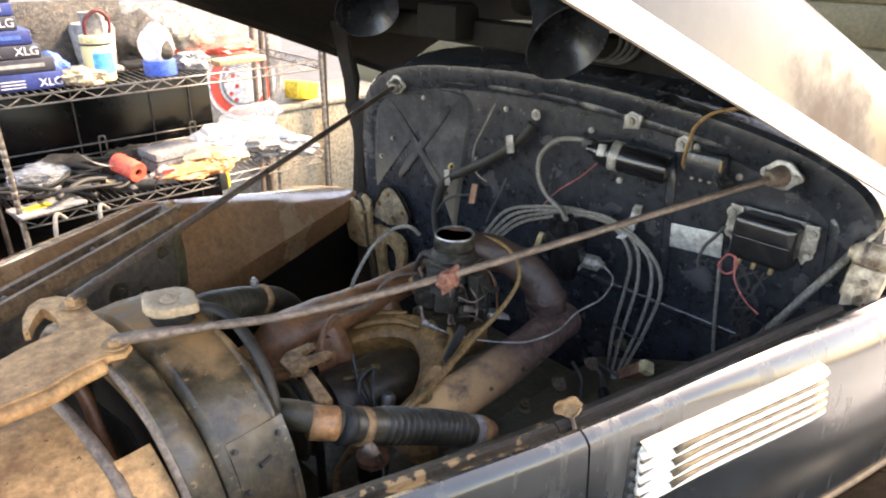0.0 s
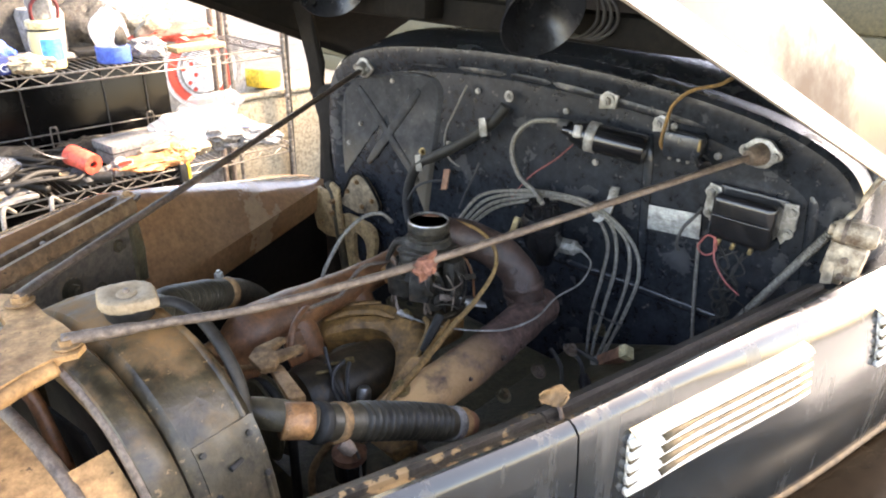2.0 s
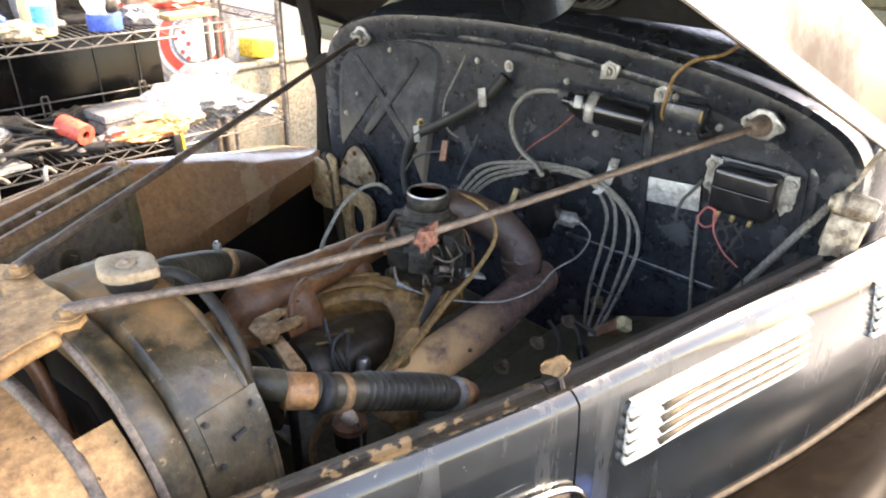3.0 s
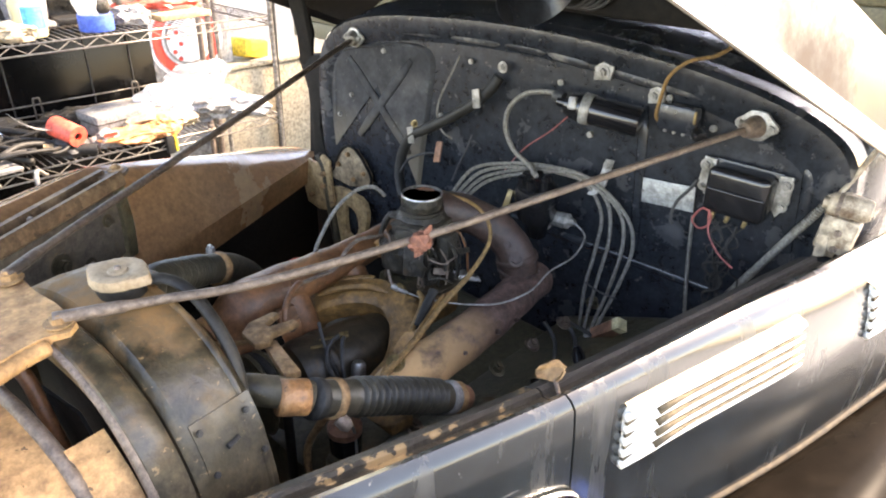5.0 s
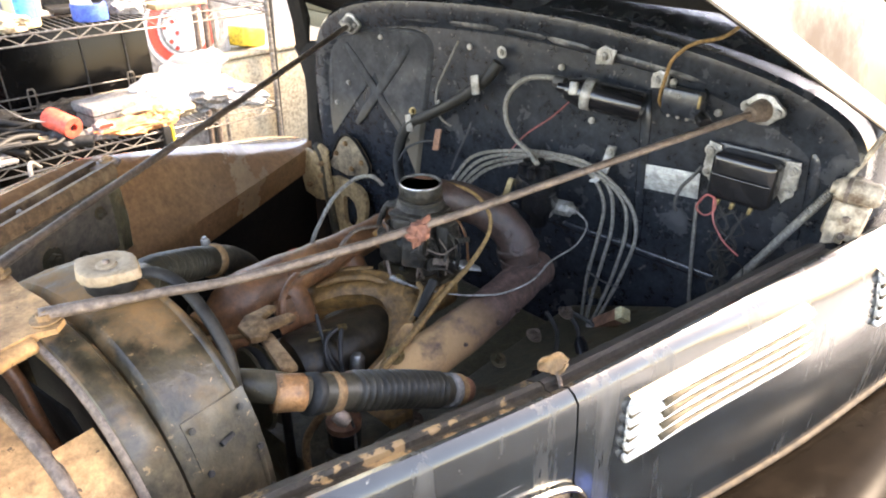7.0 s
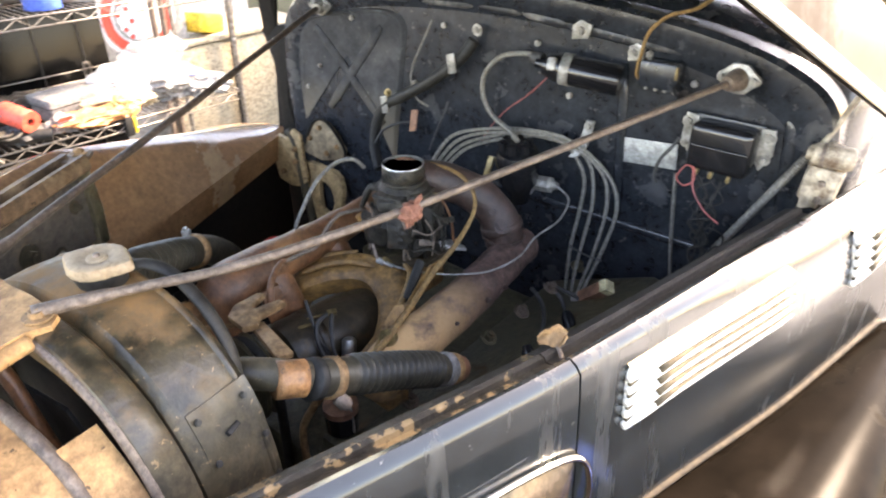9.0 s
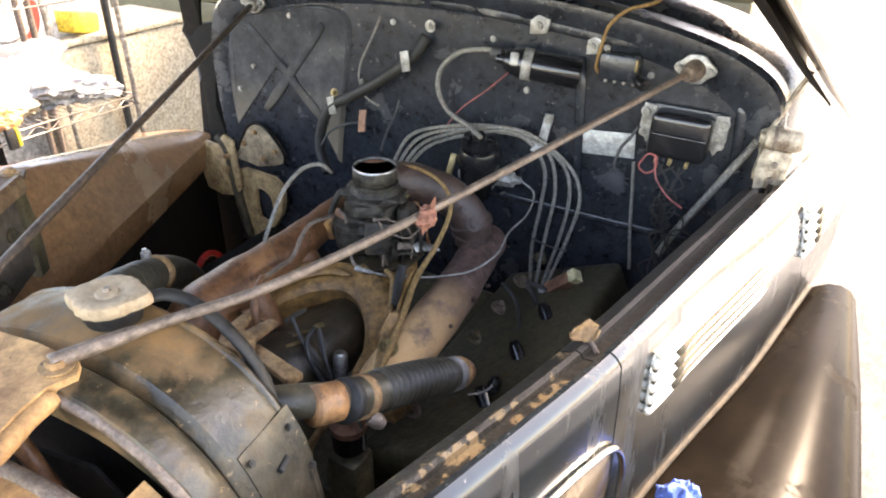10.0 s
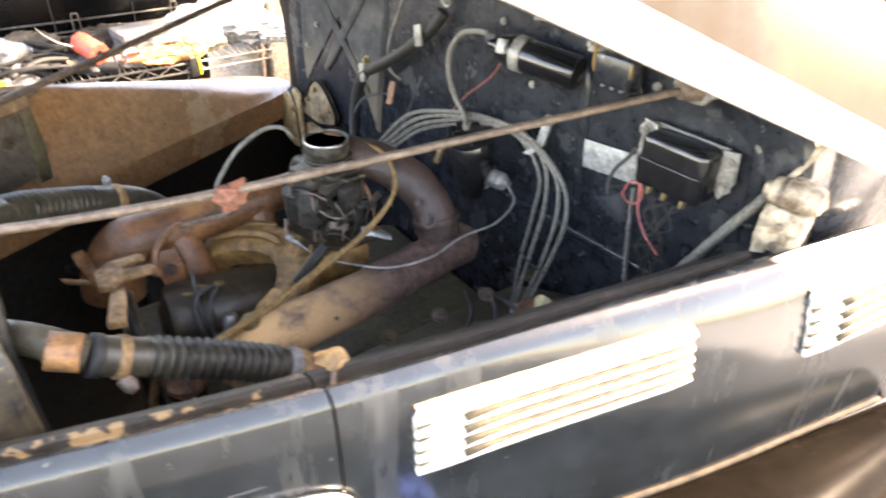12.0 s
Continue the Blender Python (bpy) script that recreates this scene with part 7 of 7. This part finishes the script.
jar = thing("plastic_jar", (0.82, 1.63, 1.18), "cream lidded clear jar with a bright blue label", "jar")
part("body", lathe("body", [(0.0, 0), (0.046, 0.0), (0.050, 0.006), (0.050, 0.10), (0.046, 0.118), (0.042, 0.125), (0.0, 0.126)], (0.82, 1.635, 1.178), (0, 0, 1), "jar", 28), jar)
part("contents", lathe("contents", [(0.0, 0), (0.044, 0.0), (0.046, 0.05), (0.030, 0.075), (0.0, 0.08)], (0.82, 1.635, 1.182), (0, 0, 1), "cream", 24), jar, "cream contents")
part("label_wrap", skin("label_wrap", [[(0.82 + 0.0508 * math.sin(a), 1.635 - 0.0508 * math.cos(a), z) for z in (1.205, 1.275)] for a in [-0.6 + 1.5 * k / 10 for k in range(11)]], "label_blue", 0.0006), jar, "bright blue label")
part("neck_ring", lathe("neck_ring", [(0.0, 0), (0.0475, 0.0), (0.0475, 0.006), (0.0, 0.007)], (0.82, 1.635, 1.2975), (0, 0, 1), "rubber", 28), jar, "dark ring at the neck")
part("lid", lathe("lid", [(0.0, 0), (0.047, 0.0), (0.049, 0.004), (0.049, 0.022), (0.045, 0.026), (0.0, 0.027)], (0.82, 1.635, 1.304), (0, 0, 1), "cream", 28), jar, "cream lid")
rag = solo("white_cup", lathe("white_cup", [(0.0, 0), (0.034, 0.0), (0.040, 0.07), (0.036, 0.07), (0.030, 0.01), (0.0, 0.01)], (0.825, 1.64, 1.332), (0, 0, 1), "cloth_white", 24), "white cup with red straps on the jar", "cup")
strap = solo("red_strap", tube("red_strap", [(0.785, 1.60, 1.335), (0.79, 1.595, 1.38), (0.83, 1.59, 1.41), (0.865, 1.60, 1.38), (0.862, 1.60, 1.335)], 0.006, "strap_red", seg=8), "dark red looped strap round a cup", "strap")
tape = thing("tape_roll", (1.02, 1.62, 1.18), "blue masking tape roll with a bag inside", "tape")
part("roll", lathe("roll", [(0.038, 0.0), (0.055, 0.0), (0.056, 0.003), (0.056, 0.050), (0.055, 0.053), (0.038, 0.053), (0.038, 0.0)], (1.02, 1.62, 1.178), (0, 0, 1), "tape_blue", 32), tape)
solo("bagged_part", crumple("bagged_part", (1.02, 1.625, 1.215), (0.11, 0.10, 0.17), "bag_milky", 3, 0.25, 4), "milky bag standing in the tape roll", "bag")
solo("metal_fitting", crumple("metal_fitting", (1.035, 1.59, 1.235), (0.055, 0.05, 0.085), "carb", 8, 0.25, 3), "dark metal part seen in a bag", "metal part")
solo("white_rag", crumple("white_rag", (0.755, 1.61, 1.176), (0.14, 0.11, 0.07), "cloth_cream", 11, 0.4), "crumpled cream rag on the wire shelf", "rag")
solo("white_tissue", crumple("white_tissue", (1.175, 1.68, 1.176), (0.12, 0.10, 0.075), "cloth_white", 17, 0.45), "crumpled white tissue on the shelf", "tissue")
solo("steel_plate", box("steel_plate", (0.46, 0.012, 0.24), (0.80, 1.945, 1.30), "carb", 0.003, (-8, 0, 3)), "dark steel sheet leaning at the back of the shelf", "metal sheet")
solo("white_card", box("white_card", (0.16, 0.10, 0.022), (0.735, 1.70, 1.189), "white", 0.003, (0, 0, 6)), "flat white carton beside the jar", "carton")
solo("grey_tray", box("grey_tray", (0.20, 0.14, 0.018), (0.84, 1.84, 1.186), "grey_box", 0.004, (0, 0, 4)), "pale flat tray on the wire shelf", "tray")
solo("dark_folder", box("dark_folder", (0.36, 0.15, 0.020), (1.14, 1.84, 1.188), "rubber", 0.004, (0, 0, -4)), "dark flat folder on the wire shelf", "folder")
solo("tan_board", box("tan_board", (0.22, 0.09, 0.020), (1.36, 1.70, 1.187), "card", 0.003, (0, 0, 8)), "tan board on the wire shelf", "board")
solo("red_bag", crumple("red_bag", (1.38, 1.88, 1.178), (0.30, 0.16, 0.09), "red_tube", 23, 0.35), "red-orange bag on the wire shelf", "bag")
solo("pale_bag", crumple("pale_bag", (1.28, 1.90, 1.19), (0.16, 0.12, 0.13), "cloth_cream", 29, 0.3), "pale orange bag on the shelf", "bag")
solo("dark_machine_part", crumple("dark_machine_part", (1.06, 1.93, 1.178), (0.24, 0.12, 0.22), "carb", 31, 0.3), "dark grey machine part at the back of the shelf", "machine part")
solo("white_tub", lathe("white_tub", [(0.0, 0), (0.07, 0.0), (0.08, 0.14), (0.07, 0.16), (0.0, 0.17)], (0.90, 1.93, 1.178), (0, 0, 1), "cloth_white", 24), "white tub at the back of the shelf", "tub")
solo("blue_wrapper", crumple("blue_wrapper", (0.70, 1.80, 1.178), (0.12, 0.12, 0.10), "tape_blue", 37, 0.3), "blue crumpled wrapper on the shelf", "wrapper")

# lower shelf clutter
ZL = SZ[0] + 0.006
tubeo = thing("red_tube", (0.83, 1.62, ZL + 0.05), "red-orange cardboard tube with a dark bore", "tube")
TA, TB = Vector((0.822, 1.660, 0.872)), Vector((0.858, 1.560, 0.850))
td = (TB - TA).normalized()
part("roll", lathe("roll", [(0.0, 0), (0.036, 0.0), (0.037, 0.003), (0.037, (TB - TA).length), (0.036, (TB - TA).length + 0.002), (0.014, (TB - TA).length + 0.002), (0.013, (TB - TA).length - 0.03), (0.0, (TB - TA).length - 0.03)], TA, td, "red_tube", 28), tubeo)
part("bore", lathe("bore", [(0.0, 0), (0.0135, 0), (0.0135, 0.002), (0.0, 0.002)], TB - td * 0.012, td, "rubber", 18), tubeo)
solo("tube_rest", crumple("tube_rest", (0.84, 1.62, ZL), (0.12, 0.12, 0.075), "wire_dark", 40, 0.3), "dark heap under the tube", "heap")
rr = random.Random(12)
for k in range(22):
    cx, cy = rr.uniform(0.48, 0.88), rr.uniform(1.57, 1.80)
    rad_ = rr.uniform(0.05, 0.10)
    zc = ZL + 0.012 + 0.05 * rr.random() + (0.03 if k % 3 == 0 else 0)
    if k % 2:
        pts = [(cx + rad_ * math.cos(a) * 1.2, cy + rad_ * math.sin(a) * 0.8, zc + 0.012 * math.sin(2 * a + k)) for a in [2 * math.pi * j / 10 for j in range(10)]]
        solo("coiled_cable", tube("coiled_cable", pts, 0.006, "rubber", seg=8, closed=True), "coiled black cable on the wire shelf", "cable", "heap of black cables")
    else:
        ang = rr.uniform(-0.7, 0.7)
        pts = [(cx - 0.12 * math.cos(ang), cy - 0.12 * math.sin(ang), zc), (cx, cy + 0.02, zc + 0.02), (cx + 0.12 * math.cos(ang), cy + 0.12 * math.sin(ang), zc - 0.004)]
        solo("black_hose_piece", tube("black_hose_piece", pts, rr.uniform(0.006, 0.013), "rubber", seg=10), "black rubber hose piece on the wire shelf", "hose", "heap of black cables")
solo("black_sleeve", lathe("black_sleeve", [(0.012, 0.0), (0.020, 0.0), (0.020, 0.12), (0.016, 0.12), (0.013, 0.02), (0.012, 0.0)], (0.80, 1.60, ZL + 0.03), (0.8, -0.35, -0.08), "rubber", 20), "black rubber sleeve with open end", "sleeve")
solo("clear_bag", crumple("clear_bag", (0.565, 1.70, ZL + 0.03), (0.16, 0.12, 0.12), "bag", 44, 0.45), "clear plastic bag of small parts", "bag")
solo("paper_strip", skin("paper_strip", [[(0.70 + 0.012 * k, 1.68 + 0.035 * j - 0.008 * k, ZL + 0.155 - 0.016 * k + 0.0011 * k * k) for j in (0, 1)] for k in range(9)], "cloth_white", 0.0008), "curled white paper strip", "paper")
solo("cardboard_scrap", slab("cardboard_scrap", [(0.755, 1.60, ZL + 0.045), (0.80, 1.57, ZL + 0.03), (0.835, 1.585, ZL + 0.02), (0.815, 1.62, ZL + 0.035), (0.77, 1.63, ZL + 0.055)], (0, 0.3, 1), 0.008, "card", 0.001), "folded tan cardboard scrap", "cardboard")
lab = thing("labelled_sheet", (0.52, 1.57, ZL), "grey sheet with a yellow label", "sheet")
part("sheet", box("sheet", (0.22, 0.12, 0.012), (0.55, 1.585, ZL + 0.012), "grey_box", 0.003, (0, 0, 10)), lab)
part("label", box("label", (0.08, 0.05, 0.001), (0.52, 1.578, ZL + 0.0195), "yellow", 0, (0, 0, 10)), lab, "yellow label")
case = thing("grey_case", (1.09, 1.78, ZL), "pale grey plastic case on the wire shelf", "case")
part("shell", box("shell", (0.26, 0.16, 0.085), (1.09, 1.79, ZL + 0.045), "grey_box", 0.012, (0, 0, 8)), case)
part("seam", box("seam", (0.263, 0.163, 0.004), (1.09, 1.79, ZL + 0.055), "carb", 0.001, (0, 0, 8)), case)
for k, (at, size, mat, lab_) in enumerate((
        ((1.30, 1.78, ZL), (0.30, 0.22, 0.15), "bag_milky", "white plastic bag heap"), ((1.45, 1.75, ZL), (0.28, 0.24, 0.13), "cloth_white", "white printed bag"), ((1.20, 1.68, ZL), (0.24, 0.16, 0.09), "cloth_cream", "pale cream bag"),
        ((1.08, 1.61, ZL), (0.26, 0.12, 0.06), "cloth_orange", "orange plastic bag"), ((1.18, 1.60, ZL + 0.01), (0.12, 0.10, 0.07), "cloth_orange", "orange plastic bag"), ((0.97, 1.62, ZL), (0.10, 0.09, 0.07), "cloth_white", "white bag with red print"),
        ((1.50, 1.93, ZL + 0.06), (0.26, 0.15, 0.13), "bag", "smoky clear bag"), ((1.56, 1.66, ZL), (0.20, 0.18, 0.08), "cloth_white", "white bag"), ((0.67, 1.86, ZL), (0.22, 0.14, 0.11), "rubber", "black cloth heap"), ((0.92, 1.88, ZL), (0.20, 0.12, 0.10), "carb", "grey cloth heap"))):
    solo("plastic_bag", crumple("plastic_bag", at, size, mat, 50 + 3 * k, 0.45), lab_ + " on the wire shelf", "bag")
solo("red_print", box("red_print", (0.05, 0.002, 0.012), (0.97, 1.572, ZL + 0.052), "red", 0, (0, 0, 5)), "red printed patch on a bag", "print")
solo("blue_print", box("blue_print", (0.05, 0.002, 0.014), (1.50, 1.632, ZL + 0.085), "tape_blue", 0, (-30, 10, 0)), "blue printed patch on a bag", "print")
solo("yellow_clip", box("yellow_clip", (0.012, 0.02, 0.06), (1.185, 1.54, ZL - 0.02), "yellow", 0.003), "yellow clip hooked on the shelf rail", "clip")
solo("black_clip", box("black_clip", (0.03, 0.018, 0.07), (1.165, 1.542, ZL - 0.022), "rubber", 0.004), "black clip hooked on the shelf rail", "clip")

# behind the shelves
sign = thing("round_sign", (1.62, 2.42, 0), "round red and white ringed sign on a white board", "sign")
part("board", box("board", (0.90, 0.02, 1.36), (1.52, 2.44, 0.68), "cloth_white", 0.004), sign)
for k, (r, mat) in enumerate(((0.225, "grey_box"), (0.195, "white"), (0.175, "red"), (0.130, "white"), (0.118, "grey_box"), (0.108, "white"))):
    part("ring", lathe("ring", [(0.0, 0), (r, 0.0), (r, 0.003), (0.0, 0.003)], (1.72, 2.428 - 0.004 * k, 0.95), (0, -1, 0), mat, 48), sign)
for k, (dx, dz) in enumerate(((-0.05, 0.10), (0.02, 0.06), (-0.09, 0.03), (0.06, -0.02), (-0.03, -0.07), (0.03, -0.12))):
    part("dot", lathe("dot", [(0.0, 0), (0.011, 0.0), (0.011, 0.002), (0.0, 0.002)], (1.655 + 0.4 * dx, 2.402, 0.95 + 0.7 * dz), (0, -1, 0), "red", 14), sign)
for x in (1.735, 1.785):
    solo("dark_pole", lathe("dark_pole", [(0.0, 0), (0.014, 0), (0.014, 1.25), (0.0, 1.25)], (x, 2.36, 0), (0.03, 0, 1), "rod", 12), "thin brown pole leaning before the sign", "pole", "poles by the sign")
solo("dark_pole", lathe("dark_pole", [(0.0, 0), (0.018, 0), (0.018, 1.3), (0.0, 1.3)], (2.14, 2.32, 0), (0.02, 0, 1), "rubber", 14), "thin dark pole standing behind the shelves", "pole")
solo("yellow_case", box("yellow_case", (0.20, 0.12, 0.10), (2.08, 2.45, 0.86), "yellow", 0.02, (0, 12, 20)), "yellow tool case on a table", "case")
table = thing("pale_table", (2.25, 2.60, 0), "pale cloth-covered table behind the shelves", "table")
part("tabletop", box("tabletop", (0.9, 0.5, 0.03), (2.25, 2.60, 0.79), "cloth_cream", 0.01), table)
part("skirt", box("skirt", (0.88, 0.48, 0.775), (2.25, 2.60, 0.387), "cloth_cream", 0.02), table)
chest = thing("red_tool_chest", (0.22, 1.78, 0), "dark red metal tool chest beside the shelves", "tool chest")
part("cabinet", box("cabinet", (0.30, 0.36, 0.94), (0.20, 1.80, 0.47), "strap_red", 0.012), chest)
for k in range(4):
    part("drawer", box("drawer", (0.28, 0.012, 0.17), (0.20, 1.617, 0.16 + 0.20 * k), "strap_red", 0.006), chest)

# bent wire hooks over the far fender
for x, y in ((0.43, 0.80), (0.53, 0.80)):
    solo("wire_hook", tube("wire_hook", [(x - 0.03, y - 0.13, 0.90), (x - 0.035, y - 0.10, 0.97), (x - 0.02, y - 0.04, 1.015), (x, y + 0.02, 1.02), (x + 0.02, y + 0.03, 1.0)], 0.005, "wire", seg=8), "pale bent wire hook over the fender", "hook", "pair of wire hooks")
solo("blue_rag", crumple("blue_rag", (0.714, -0.680, 0.822), (0.065, 0.05, 0.075), "cloth_blue", 71, 0.5), "blue shop rag on the fender", "rag")

# wall of boards behind the car
wall = tagged(new("wall_back", box("wall_back", (0.12, 5.6, 2.6), (4.4, 2.5, 1.3), "wall", 0.0)), "olive painted board wall", "wall", kind="structure")
for k in range(11):
    part("board", box("board", (0.03, 5.6, 0.215), (4.33, 2.5, 0.12 + 0.225 * k), "wall", 0.008), wall)
# front wheels
for y in (-0.86, 0.86):
    wheel = part("wheel", lathe("wheel", [(0.0, 0.03), (0.10, 0.03), (0.20, 0.02), (0.21, 0.0), (0.0, 0.0)], (0.15, y + 0.02, 0.34), (0, -1 if y < 0 else 1, 0), "rod", 28), car, "steel front wheel")
    part("tyre", lathe("tyre", [(0.205, -0.07), (0.29, -0.085), (0.33, -0.06), (0.34, 0.0), (0.33, 0.06), (0.29, 0.085), (0.205, 0.07), (0.205, -0.07)], (0.15, y, 0.34), (0, 1, 0), "rubber", 36), wheel)
